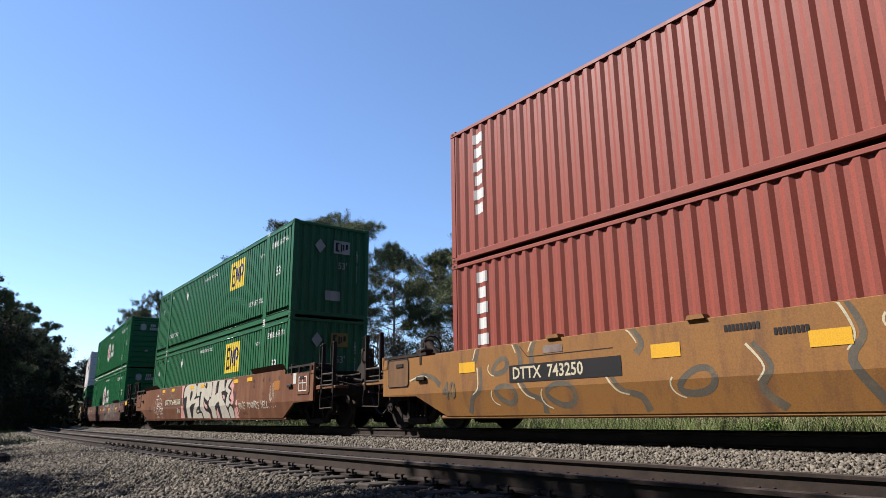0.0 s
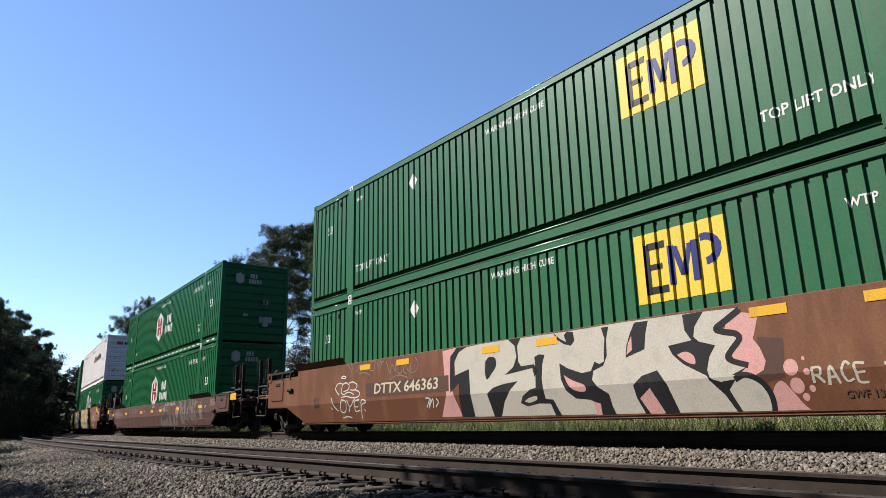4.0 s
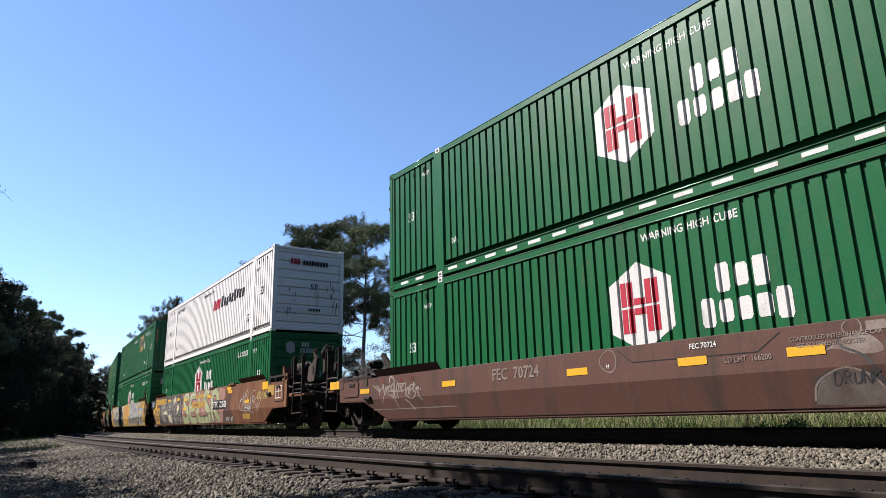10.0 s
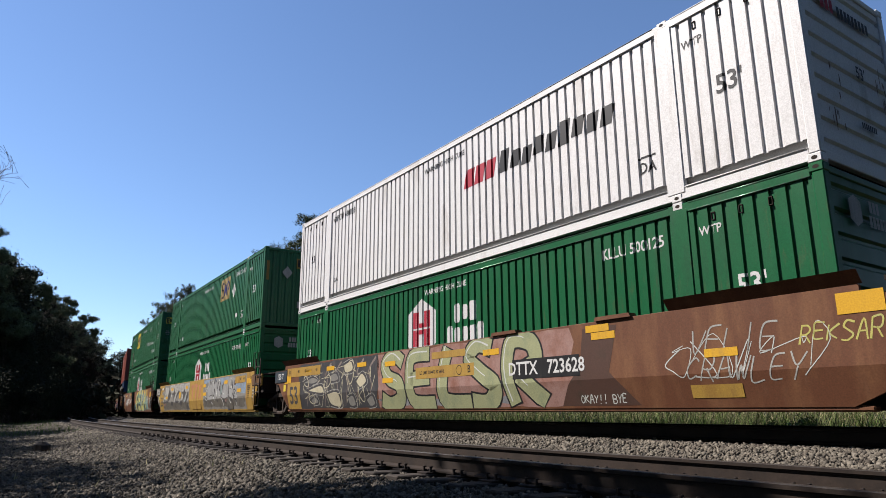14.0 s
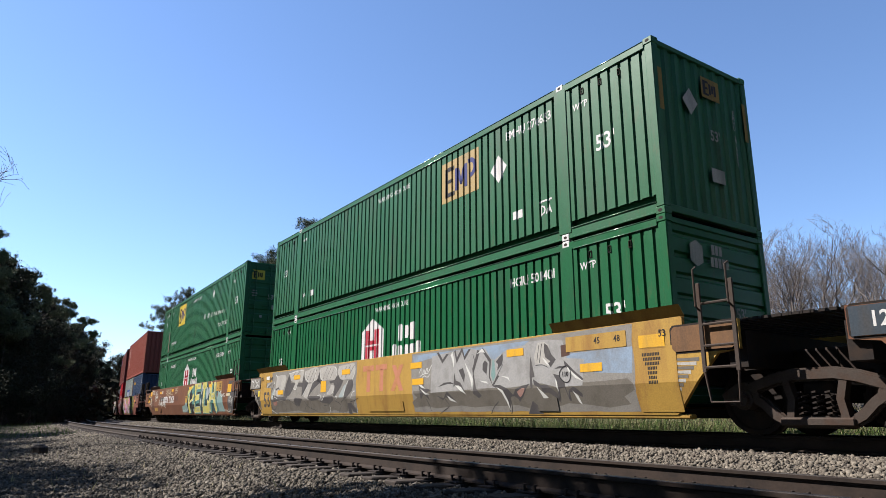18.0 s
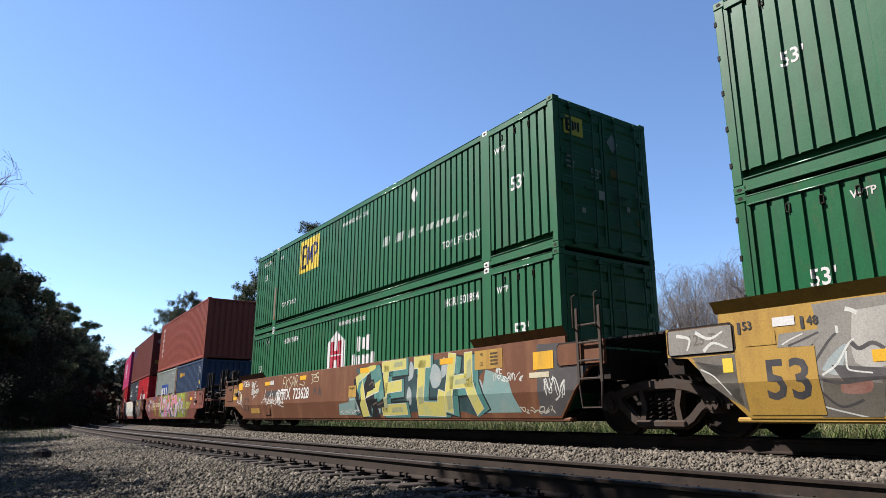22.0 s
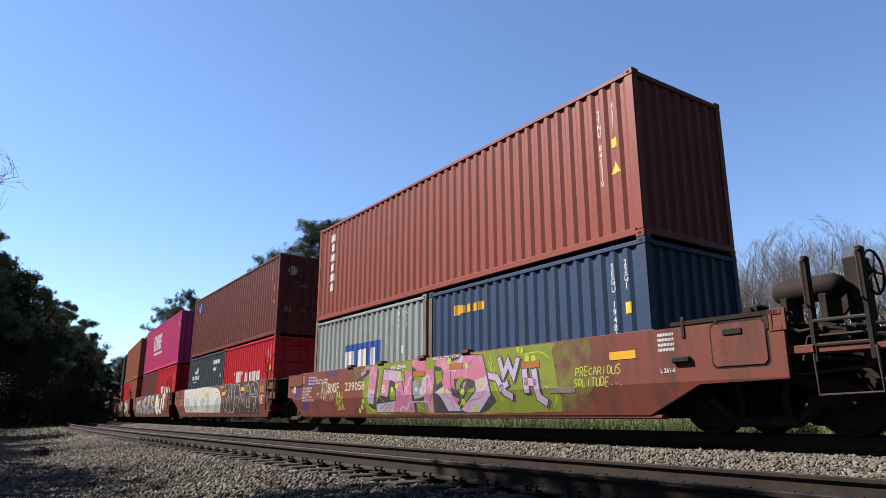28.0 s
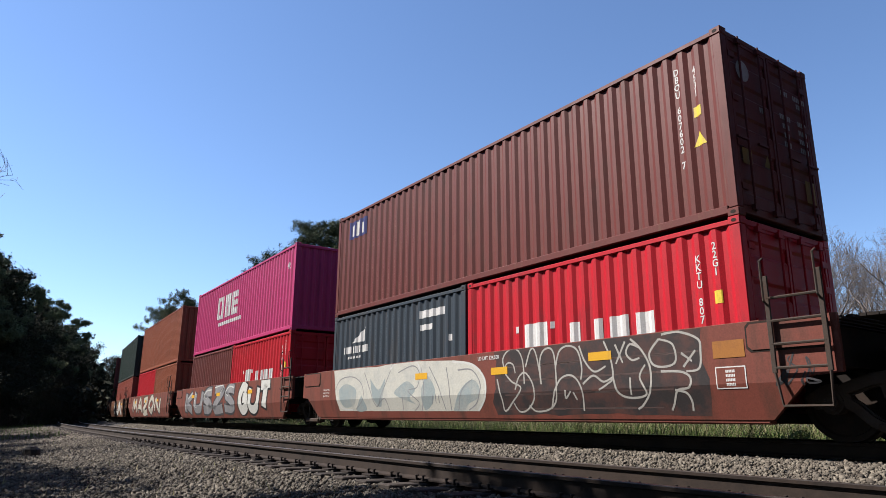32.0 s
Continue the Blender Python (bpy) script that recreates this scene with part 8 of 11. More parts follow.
spray(car5, SPRAY_ROSE, 4, (4.86, 0.65), (5.01, 0.71), (5.08, 0.69), (4.94, 0.56))
spray(car5, CAMO, 2, (6, 1.37), (6.22, 1.39), (6.2, 1.2), (6.01, 1.18), soft=False)
spray(car5, SPRAY_WHITE, 5, (4.31, 0.75), (4.48, 0.69), (4.58, 0.51), (4.61, 0.32), (4.53, 0.5), (4.44, 0.65), soft=False)
spray(car5, SPRAY_WHITE, 5, (3.34, 1.25), (3.48, 1.09), (3.61, 0.92), (3.57, 0.73), (3.51, 0.93), (3.41, 1.1), soft=False)
spray(car5, SPRAY_WHITE, 5, (2.92, 1.5), (2.99, 1.29), (2.96, 1.17), (2.91, 1.34), (2.85, 1.42), soft=False)
spray(car5, SPRAY_WHITE, 5, (5.84, 0.86), (5.89, 0.78), (5.91, 0.61), (5.87, 0.7), soft=False)
spray(car5, SPRAY_WHITE, 5, (6.11, 1.04), (6.27, 0.91), (6.46, 0.78), (6.31, 0.83), (6.16, 0.95), soft=False)
spray(car5, SPRAY_WHITE, 5, (5.4, 0.72), (5.54, 0.62), (5.81, 0.39), (5.77, 0.35), (5.52, 0.53), soft=False)
spray(car5, SPRAY_WHITE, 5, (3.73, 1.39), (3.9, 1.49), (3.98, 1.4), (3.84, 1.42), soft=False)
spray(car5, SPRAY_WHITE, 5, (2.7, 0.64), (2.89, 0.55), (3.01, 0.49), (2.78, 0.54), soft=False)
spray(car5, SPRAY_WHITE, 5, (6.22, 0.63), (6.32, 0.56), (6.38, 0.42), (6.32, 0.45), soft=False)
spray(car5, SPRAY_WHITE, 5, (4.41, 0.95), (4.65, 0.92), (4.69, 0.85), (4.61, 0.9), soft=False)
spray(car5, SPRAY_WHITE, 5, (3, 0.83), (3.2, 0.79), (3.36, 0.64), (3.17, 0.72), soft=False)
spray(car5, SPRAY_WHITE, 5, (3.79, 0.89), (4.02, 0.86), (4.07, 0.82), (3.92, 0.85), soft=False)
spray(car5, SPRAY_WHITE, 5, (5.56, 1.21), (5.65, 1.14), (5.74, 1.04), (5.62, 1.11), soft=False)
trace(car5, SPRAY_DARK, 4, 0.014, (5.38, 1.08), (5.55, 1.08), (5.69, 1.03))
trace(car5, SPRAY_DARK, 4, 0.014, (5.42, 1.16), (5.48, 1.42))
trace(car5, SPRAY_DARK, 4, 0.014, (5.48, 1.12), (5.55, 1.44))
trace(car5, SPRAY_DARK, 4, 0.014, (1.93, 0.57), (2.01, 0.44), (2.04, 0.33))
trace(car5, SPRAY_DARK, 4, 0.014, (2.18, 0.21), (2.44, 0.31), (2.72, 0.43), (2.62, 0.56))
trace(car5, SPRAY_DARK, 4, 0.014, (4, 0.22), (4.13, 0.38), (4.31, 0.49))
trace(car5, SPRAY_DARK, 4, 0.014, (4.58, 0.22), (4.66, 0.37), (4.66, 0.51))
trace(car5, SPRAY_DARK, 4, 0.014, (3.6, 1.39), (3.68, 1.23))
trace(car5, SPRAY_DARK, 4, 0.014, (4.29, 0.9), (4.5, 1.15))
trace(car5, SPRAY_WHITE, 6, 0.02, (1.68, 1.13), (1.77, 1.22), (1.8, 1.09), (1.87, 1.19), (1.9, 1.11), (1.99, 1.22), (2.03, 1.13), (2.16, 1.27))
trace(car5, SPRAY_WHITE, 6, 0.018, (1.7, 1.05), (1.86, 1.1), (2.03, 1.11))
trace(car5, SPRAY_WHITE, 6, 0.018, (1.76, 1), (1.88, 1.06), (1.99, 1.03), (2.11, 1.09))
spray(car5, SPRAY_LEAD, 4, (1.63, 0.97), (1.77, 0.92), (1.93, 0.8), (2.14, 0.76), (1.97, 0.71), (2.05, 0.55), (1.85, 0.68), (1.71, 0.57), (1.69, 0.78), soft=False)
spray(car5, SPRAY_WHITE, 5, (1.7, 0.81), (1.92, 0.71), (2.11, 0.67), (1.9, 0.67), soft=False)
spray(car5, SPRAY_WHITE, 5, (1.65, 0.89), (1.79, 0.87), (1.93, 0.79), (1.76, 0.82), soft=False)
for x, w in ((-0.62, 0.18), (0.02, 0.18)):
    on_car("faded_mark", outline([rect(0, 0, w, 0.52), rect(-0.02, 0.30, w + 0.36, 0.13)]), x, 1.05, WORN_PINK, car5, "faded pink mark", 0.004)
on_car("faded_mark", outline([[(0.46, 0.78), (0.64, 0.78), (1.02, 1.36), (0.84, 1.36)]]), 0, 0, WORN_PINK, car5, "faded pink slanting bar", 0.004)
on_car("faded_mark", outline([[(0.50, 1.36), (0.68, 1.36), (1.02, 0.78), (0.84, 0.78)]]), 0, 0, WORN_PINK, car5, "faded pink slanting bar", 0.0045)
for x, z in ((1.62, 0.95), (1.55, 1.30), (4.85, 1.34), (-5.08, 1.33), (6.65, 0.98), (-1.85, 1.33), (-6.35, 0.92)):
    patch(car5, x, z, 0.46, 0.13)
patch(car5, -3.2, 1.0, 0.34, 0.30)
patch(car5, 7.88, 0.75, 0.70, 0.90, CAR_GOLD, "number_panel", "yellow data panel")
for i, w in enumerate((12, 11, 9, 6, 6, 5, 6)):
    on_car("stencil_line", blocks(w, 0.045), 7.82, 1.10 - 0.065 * i, INK, car5, "small dark stencil bars", 0.0135)["kind"] = "stuff"
patch(car5, 7.83, 1.28, 0.45, 0.2)
patch(car5, 6.75, 1.37, 1.25, 0.24, CAR_GOLD, "number_panel", "yellow panel with length marks")
for t, x in (("45", 6.8), ("48", 7.2), ("53", 8.02)):
    text_on(car5, t, x, 1.38, 0.14, INK)
for xa, xb, za, zb, ink, label in ((-0.66, 0.96, 0.33, 0.55, CAR_GOLD, "yellow raised hatch box low on the sill"), (5.35, 5.84, 0.32, 0.53, SPRAY_STONE, "grey sprayed hatch box low on the sill")):
    ya, yb = -sill_y(za) - 0.014, -sill_y(zb) - 0.014
    part("hatch_box", Shape().add([(x, y + d, z) for x in (xa, xb) for y, z in ((ya, za), (yb, zb)) for d in (0.0, 0.05)], [(0, 4, 6, 2), (1, 3, 7, 5), (0, 2, 3, 1), (4, 5, 7, 6), (2, 6, 7, 3), (0, 1, 5, 4)]), ink, car5, label)
on_car("round_sticker", ring(6.08, 0.90, 0.13, 0.13, 0.014), 0, 0, INK, car5, "thin round outline of a sticker", 0.0125)
text_on(car5, "110", 6.08, 0.90, 0.11, INK)
spray(car5, SPRAY_STONE, 0, (-8.77, 1), (-8.21, 0.89), (-8.17, 0.79), (-8.16, 0.54), (-8.15, 0.4), (-8.34, 0.51), (-8.61, 0.73), soft=False)
spray(car5, SPRAY_ASH, 0, (-7.22, 1.08), (-7.16, 1.16), (-7.01, 1.24), (-6.97, 1.45), (-6.37, 1.44), (-6.6, 0.2), (-7.22, 0.23), (-7.25, 0.3), (-7.18, 0.52), (-7.17, 0.77), (-7.23, 0.9), soft=False)
spray(car5, SPRAY_ASH, 0, (-7.58, 1.25), (-7, 1.27), (-7.2, 1.08), (-7.61, 1.09), soft=False)
spray(car5, SPRAY_STONE, 1, (-7.13, 0.72), (-6.87, 0.68), (-6.5, 0.62), (-6.6, 0.2), (-7.22, 0.23), (-7.25, 0.3), (-7.16, 0.52), soft=False)
spray(car5, SPRAY_DUCK, 2, (-7.13, 0.8), (-7.01, 0.95), (-6.83, 1.07), (-6.9, 0.82), (-6.98, 0.73))
spray(car5, SPRAY_ROSE, 2, (-6.93, 0.68), (-6.64, 0.69), (-6.67, 0.54), (-6.95, 0.54))
trace(car5, SPRAY_WHITE, 4, 0.025, (-7.13, 0.74), (-6.96, 0.85), (-6.82, 1.05), (-6.74, 1.12))
trace(car5, SPRAY_WHITE, 4, 0.02, (-6.84, 0.99), (-6.85, 0.81), (-6.78, 0.77), (-6.6, 0.74))
trace(car5, SPRAY_LEAD, 4, 0.04, (-7.22, 0.8), (-7.14, 0.7), (-6.94, 0.65), (-6.75, 0.7))
trace(car5, SPRAY_LEAD, 4, 0.05, (-6.78, 1.09), (-6.7, 1.01), (-6.56, 1.06), (-6.45, 0.99))
trace(car5, SPRAY_LEAD, 4, 0.03, (-7.19, 0.9), (-7.02, 1.11), (-6.92, 1.2))
trace(car5, SPRAY_WHITE, 4, 0.05, (-6.79, 1.46), (-6.73, 1.44), (-6.67, 1.4))
trace(car5, SPRAY_WHITE, 4, 0.09, (-6.92, 1.24), (-6.89, 1.24))
trace(car5, SPRAY_WHITE, 4, 0.02, (-7.21, 0.4), (-7.01, 0.34), (-6.62, 0.24))
trace(car5, SPRAY_LEAD, 4, 0.03, (-7.19, 0.57), (-7, 0.39), (-6.75, 0.46))
trace(car5, SPRAY_WHITE, 4, 0.018, (-7.55, 1.12), (-7.43, 1.18), (-7.29, 1.23))
trace(car5, SPRAY_LEAD, 4, 0.025, (-7.48, 1.1), (-7.3, 1.16), (-7.11, 1.23))
trace(car5, SPRAY_WHITE, 4, 0.018, (-8.68, 0.89), (-8.48, 0.78), (-8.29, 0.55))
trace(car5, SPRAY_LEAD, 4, 0.02, (-8.67, 0.94), (-8.39, 0.92), (-8.19, 0.88))
patch(car5, -7.63, 0.69, 0.91, 0.78, CAR_GOLD, "number_panel", "yellow panel")
text_on(car5, "53", -7.53, 0.69, 0.66, SPRAY_DARK)
patch(car5, -7.82, 1.22, 0.40, 0.17, CAR_GOLD, "worn_plate", "orange-yellow plate")
patch(car5, -7.50, 1.40, 0.27, 0.11, CHALK, "sticker", "white printed sticker")
text_on(car5, "53", -7.97, 1.39, 0.15, SPRAY_DARK)
text_on(car5, "48", -7.16, 1.37, 0.15, SPRAY_DARK)
patch(car5, -8.08, 1.37, 0.04, 0.15, SPRAY_DARK, "length_bar", "dark upright bar")
patch(car5, -7.28, 1.36, 0.04, 0.15, SPRAY_DARK, "length_bar", "dark upright bar")

# grey spray round the far end of the yellow car
on_car("graffiti_ground", outline([[(-9.13, 1.10), (-8.18, 1.10), (-8.18, 1.43), (-9.13, 1.43)]]), 0, 0, SPRAY_ASH, car5, "grey sprayed end plate", 0.0175)
on_car("graffiti_ground", outline([[(-8.80, 1.05), (-8.45, 0.72), (-8.17, 0.72), (-8.17, 1.06)]]), 0, 0, SPRAY_STONE, car5, "dark grey sprayed corner", 0.003)
on_car("graffiti_ground", outline([[(-8.42, 0.69), (-8.10, 0.34), (-8.10, 0.69)]]), 0, 0, SPRAY_STONE, car5, "dark grey sprayed corner", 0.003)
for k, pts in enumerate(([(-9.0, 1.36), (-8.8, 1.3), (-8.85, 1.15)], [(-8.7, 1.38), (-8.5, 1.28), (-8.3, 1.36)], [(-8.6, 1.12), (-8.45, 1.22), (-8.25, 1.14)])):
    on_car("graffiti_flash", band(smooth_line(pts), 0.05, 0.02), 0, 0, SPRAY_WHITE, car5, "white sprayed flash", 0.0185 + 0.0006 * k)
on_car("stencil", lettering("125 T", 0.20), -8.62, 1.27, SPRAY_STONE, car5, "", 0.0182)
patch(car5, -8.28, 0.92, 0.14, 0.18, LOGO_YELLOW, "sticker", "yellow sticker")

# brown car with yellow and teal letters
ground(car6, [(-0.2, 0.34), (0.9, 0.34), (0.9, 1.05), (0.55, 0.9), (0.45, 0.66), (-0.15, 0.62)], SPRAY_TEAL_PALE, "pale teal sprayed ground")
ground(car6, [(6.0, 0.36), (7.15, 0.36), (7.0, 0.62), (6.85, 0.98), (6.2, 1.16)], SPRAY_TEAL_PALE, "pale teal sprayed ground")
blocky = [
    [[(2.20, 1.44), (3.30, 1.46)], [(2.42, 1.46), (2.28, 0.40)], [(2.34, 0.94), (3.12, 0.98)], [(2.15, 0.44), (3.28, 0.46)]],
    [[(3.65, 1.46), (4.30, 1.46)], [(3.98, 1.48), (3.88, 0.46), (4.66, 0.44), (4.76, 0.80)]],
    [[(5.12, 1.54), (4.92, 0.38)], [(5.02, 0.96), (5.80, 0.98)], [(5.66, 1.52), (5.66, 0.94), (5.95, 0.38)]]]
ground(car6, wavy(0.8, 6.15, 0.30, 1.53, 66, 0.12), SPRAY_DEEP_TEAL, "deep teal sprayed ground")
for k, (x, z) in enumerate(((1.95, 0.5), (2.0, 1.2), (3.42, 0.7), (3.5, 1.25), (4.85, 0.5), (4.8, 1.25), (0.95, 0.6), (6.0, 0.75))):
    on_car("graffiti_drop", kept(curved([(x - 0.10, z - 0.2), (x + 0.08, z - 0.12), (x + 0.12, z + 0.1), (x, z + 0.24), (x - 0.08, z + 0.05)])), 0, 0, SPRAY_DUCK, car6, "pale blue sprayed drop", 0.0022)
fat(car6, [[[(a + 0.10, b - 0.055) for a, b in st] for st in letter] for letter in blocky], (0.40, 0.46, 0.44), SPRAY_TEAL, INK, 0.07, "teal sprayed letter behind a yellow one", smooth=False)
fat(car6, blocky, (0.24, 0.28, 0.26), SPRAY_YELLOW, SPRAY_WHITE, 0.022, "yellow sprayed letter with teal depth", smooth=False, base=0.0082)
for k, (x, z, w, h) in enumerate(((2.36, 0.62, 0.18, 0.3), (2.85, 0.45, 0.5, 0.12), (2.95, 1.46, 0.4, 0.12), (3.92, 0.75, 0.2, 0.4), (4.98, 0.62, 0.18, 0.4), (5.68, 1.2, 0.16, 0.4), (5.4, 0.97, 0.4, 0.12))):
    on_car("letter_fade", kept(outline([[(x - w / 2, z - h / 2), (x + w / 2, z - h * 0.4), (x + w * 0.45, z + h / 2), (x - w * 0.4, z + h * 0.35)]])), 0, 0, SPRAY_PALE_GREEN, car6, "pale green sprayed fade", 0.0125)
spray(car6, INK, 8, (0.73, 1.2), (1.34, 1.41), (2.12, 1.53), (2.28, 1.15), (2.4, 0.68), (2.28, 0.51), (1.96, 0.49), (2.01, 0.28), (1.09, 0.28), (0.95, 0.54), (0.77, 0.88), soft=False)
spray(car6, SPRAY_TEAL, 9, (0.83, 1.28), (1.57, 1.46), (2.09, 1.51), (2.21, 1.19), (2.33, 0.74), (1.99, 0.61), (1.89, 0.71), (1.66, 0.6), (1.69, 0.46), (1.58, 0.29), (1.11, 0.29), (1.07, 0.62), (1.04, 0.83), (0.93, 0.93), soft=False)
spray(car6, SPRAY_YELLOW, 10, (0.83, 1.27), (1.57, 1.51), (1.91, 1.51), (1.86, 1.42), (1.57, 1.35), (1.04, 1.16), (0.93, 0.93), soft=False)
spray(car6, SPRAY_YELLOW, 10, (1.21, 1.19), (1.29, 0.96), (1.37, 0.73), (1.48, 0.31), (1.13, 0.29), (1.06, 0.59), (1.15, 0.69), (1.1, 0.97), soft=False)
spray(car6, SPRAY_YELLOW, 10, (1.41, 0.73), (1.48, 0.88), (1.78, 0.93), (1.87, 1.07), (2.15, 1.16), (2.08, 0.99), (2.04, 0.88), soft=False)
spray(car6, INK, 11, (1.47, 1.12), (1.81, 1.18), (1.87, 0.97), (1.53, 0.91), soft=False)
spray(car6, INK, 11, (1.65, 0.64), (1.99, 0.73), (1.98, 0.63), (2.3, 0.69), (2.28, 0.58), (1.97, 0.53), (1.94, 0.59), (1.66, 0.49), soft=False)
trace(car6, SPRAY_WHITE, 11, 0.02, (1.01, 1.14), (1.21, 1.21), (1.57, 1.34))
trace(car6, SPRAY_WHITE, 11, 0.02, (1.21, 1.19), (1.37, 0.73), (1.48, 0.3))
trace(car6, SPRAY_WHITE, 11, 0.02, (1.37, 0.73), (1.71, 0.81), (2.07, 0.88))
trace(car6, SPRAY_OLIVE, 12, 0.035, (1.57, 1.05), (1.75, 1.11), (1.8, 1.01))
trace(car6, SPRAY_OLIVE, 12, 0.035, (1.73, 0.57), (1.93, 0.62), (1.97, 0.57), (2.24, 0.62))
on_car("graffiti_cloud", kept(curved([(4.28, 1.10), (4.40, 1.36), (4.62, 1.30), (4.74, 1.08), (4.62, 0.90), (4.40, 0.88)])), 0, 0, SPRAY_DUCK, car6, "soft white sprayed cloud", 0.0124)
number_row(car6, -3.38, 0.96, 11, 0.31, CHALK, None, "DTTX  723628")
on_car("number_panel", outline([rect(0, 0, 1.3, 0.20)]), -5.0, 1.02, SPRAY_DARK, car6, "dark worn panel", 0.004)
GLYPH.update({"3": [[(0, 1), (0.9, 0.95), (0.35, 0.55), (0.9, 0.3), (0.1, 0)]], "2": [[(0, 0.9), (0.9, 0.95), (0.85, 0.55), (0.05, 0.5), (0.1, 0.02), (0.95, 0.05)]], "5": [[(0.95, 1), (0.05, 0.98), (0.05, 0.55), (0.85, 0.5), (0.85, 0.08), (0, 0)]]})
hand(car6, "EKSAR", -3.58, 1.33, 0.32, SPRAY_CREAM, 62, 0.034, 0.15)
on_car("graffiti_line", kept(band(smooth_line([(-2.85, 1.25), (-2.55, 1.20), (-2.48, 1.28), (-2.58, 1.32)]), 0.03, 0.015)), 0, 0, SPRAY_CREAM, car6, "cream sprayed tail of a tag", 0.0055)
hand(car6, "325", -1.72, 1.36, 0.24, SPRAY_CREAM, 612, 0.030, 0.0)
hand(car6, "A", -1.35, 0.98, 0.24, SPRAY_DARK, 613, 0.045, 0.0)
hand(car6, "M", -1.70, 1.00, 0.22, SPRAY_DARK, 614, 0.03, 0.0)
patch(car6, 0.66, 0.92, 0.42, 0.29, CAR_GOLD, "data_plate", "tan data plate")
text_on(car6, "PER UNIT", 0.66, 1.00, 0.075, INK, 0.0175)
tag_scrawl(car6, -0.1, 0.42, 1.1, 0.10, SPRAY_WHITE, 64, 8, 0.016)
hand(car6, "WE", 6.62, 1.14, 0.14, SPRAY_WHITE, 610, 0.02, 0.2)
tag_scrawl(car6, 6.45, 0.98, 0.85, 0.16, SPRAY_WHITE, 611, 7, 0.018)
tag_scrawl(car6, 7.8, 0.75, 0.5, 0.4, SPRAY_WHITE, 65, 4)
tag_scrawl(car6, 7.1, 0.40, 0.9, 0.13, SPRAY_SILVER, 66, 7, 0.02)
trace(car6, SPRAY_WHITE, 9, 0.02, (-6.14, 0.76), (-6, 0.78), (-5.89, 0.87), (-5.79, 1.05), (-5.74, 1.24), (-5.78, 0.97), (-5.85, 0.75))
trace(car6, SPRAY_WHITE, 9, 0.03, (-5.95, 0.84), (-5.81, 0.87), (-5.73, 0.89), (-5.68, 0.83), (-5.77, 0.77))
trace(car6, SPRAY_WHITE, 9, 0.03, (-5.69, 0.86), (-5.63, 0.88), (-5.66, 0.77))
trace(car6, SPRAY_WHITE, 9, 0.03, (-5.6, 0.86), (-5.54, 0.85), (-5.58, 0.77), (-5.61, 0.77))
trace(car6, SPRAY_WHITE, 9, 0.03, (-5.5, 0.76), (-5.38, 0.91), (-5.44, 0.78), (-5.52, 0.74), (-5.61, 0.67))
trace(car6, SPRAY_WHITE, 9, 0.025, (-5.65, 0.7), (-5.45, 0.73), (-5.17, 0.73))
trace(car6, SPRAY_WHITE, 9, 0.03, (-5.36, 0.95), (-5.28, 0.97), (-5.2, 1.13), (-5.26, 0.94), (-5.32, 0.77))
trace(car6, SPRAY_WHITE, 9, 0.03, (-5.32, 0.79), (-5.24, 0.86), (-5.2, 0.84), (-5.24, 0.74))
trace(car6, SPRAY_WHITE, 9, 0.03, (-5.16, 0.83), (-5.21, 0.76), (-5.14, 0.75), (-5.12, 0.83), (-5.16, 0.83))
trace(car6, SPRAY_WHITE, 9, 0.03, (-5.14, 0.61), (-5.12, 0.83), (-5.05, 0.86), (-5.05, 0.78), (-5.12, 0.74))
trace(car6, SPRAY_WHITE, 9, 0.025, (-5.14, 0.99), (-5.08, 1.03), (-5.04, 0.99), (-5.08, 0.93), (-5.08, 0.83))
trace(car6, SPRAY_WHITE, 9, 0.03, (-4.99, 0.87), (-4.98, 0.74), (-4.93, 0.84))
trace(car6, SPRAY_WHITE, 9, 0.025, (-4.86, 0.82), (-4.8, 0.78), (-4.75, 0.67), (-4.93, 0.72), (-5.06, 0.74))
trace(car6, SPRAY_WHITE, 9, 0.07, (-4.73, 1.03), (-4.77, 0.81))
trace(car6, SPRAY_WHITE, 9, 0.07, (-4.73, 1.03), (-4.59, 1.05))
trace(car6, SPRAY_WHITE, 9, 0.06, (-4.56, 1.03), (-4.64, 0.9), (-4.64, 0.74), (-4.55, 0.83), (-4.51, 0.99), (-4.56, 1.03))
trace(car6, SPRAY_WHITE, 9, 0.07, (-4.45, 1.03), (-4.22, 1.03))
trace(car6, SPRAY_WHITE, 9, 0.08, (-4.36, 1.03), (-4.43, 0.79))
trace(car6, SPRAY_WHITE, 9, 0.07, (-4.19, 1.03), (-4.01, 1.03))
trace(car6, SPRAY_WHITE, 9, 0.08, (-4.1, 1.02), (-4.15, 0.81))
trace(car6, SPRAY_WHITE, 9, 0.035, (-4.65, 0.84), (-4.56, 0.72), (-4.48, 0.81), (-4.44, 0.69), (-4.35, 0.82), (-4.4, 0.63))
trace(car6, SPRAY_WHITE, 9, 0.03, (-4.57, 0.65), (-4.45, 0.67), (-4.28, 0.62), (-4.09, 0.6))
trace(car6, SPRAY_WHITE, 9, 0.035, (-4.34, 0.79), (-4.27, 0.71), (-4.17, 0.78), (-4.15, 0.7), (-4.09, 0.74))
trace(car6, SPRAY_WHITE, 9, 0.05, (-7.18, 1.51), (-7.12, 1.29), (-7.02, 1.46), (-6.96, 1.23))
trace(car6, SPRAY_WHITE, 9, 0.045, (-6.89, 1.44), (-6.9, 1.32), (-6.83, 1.23))
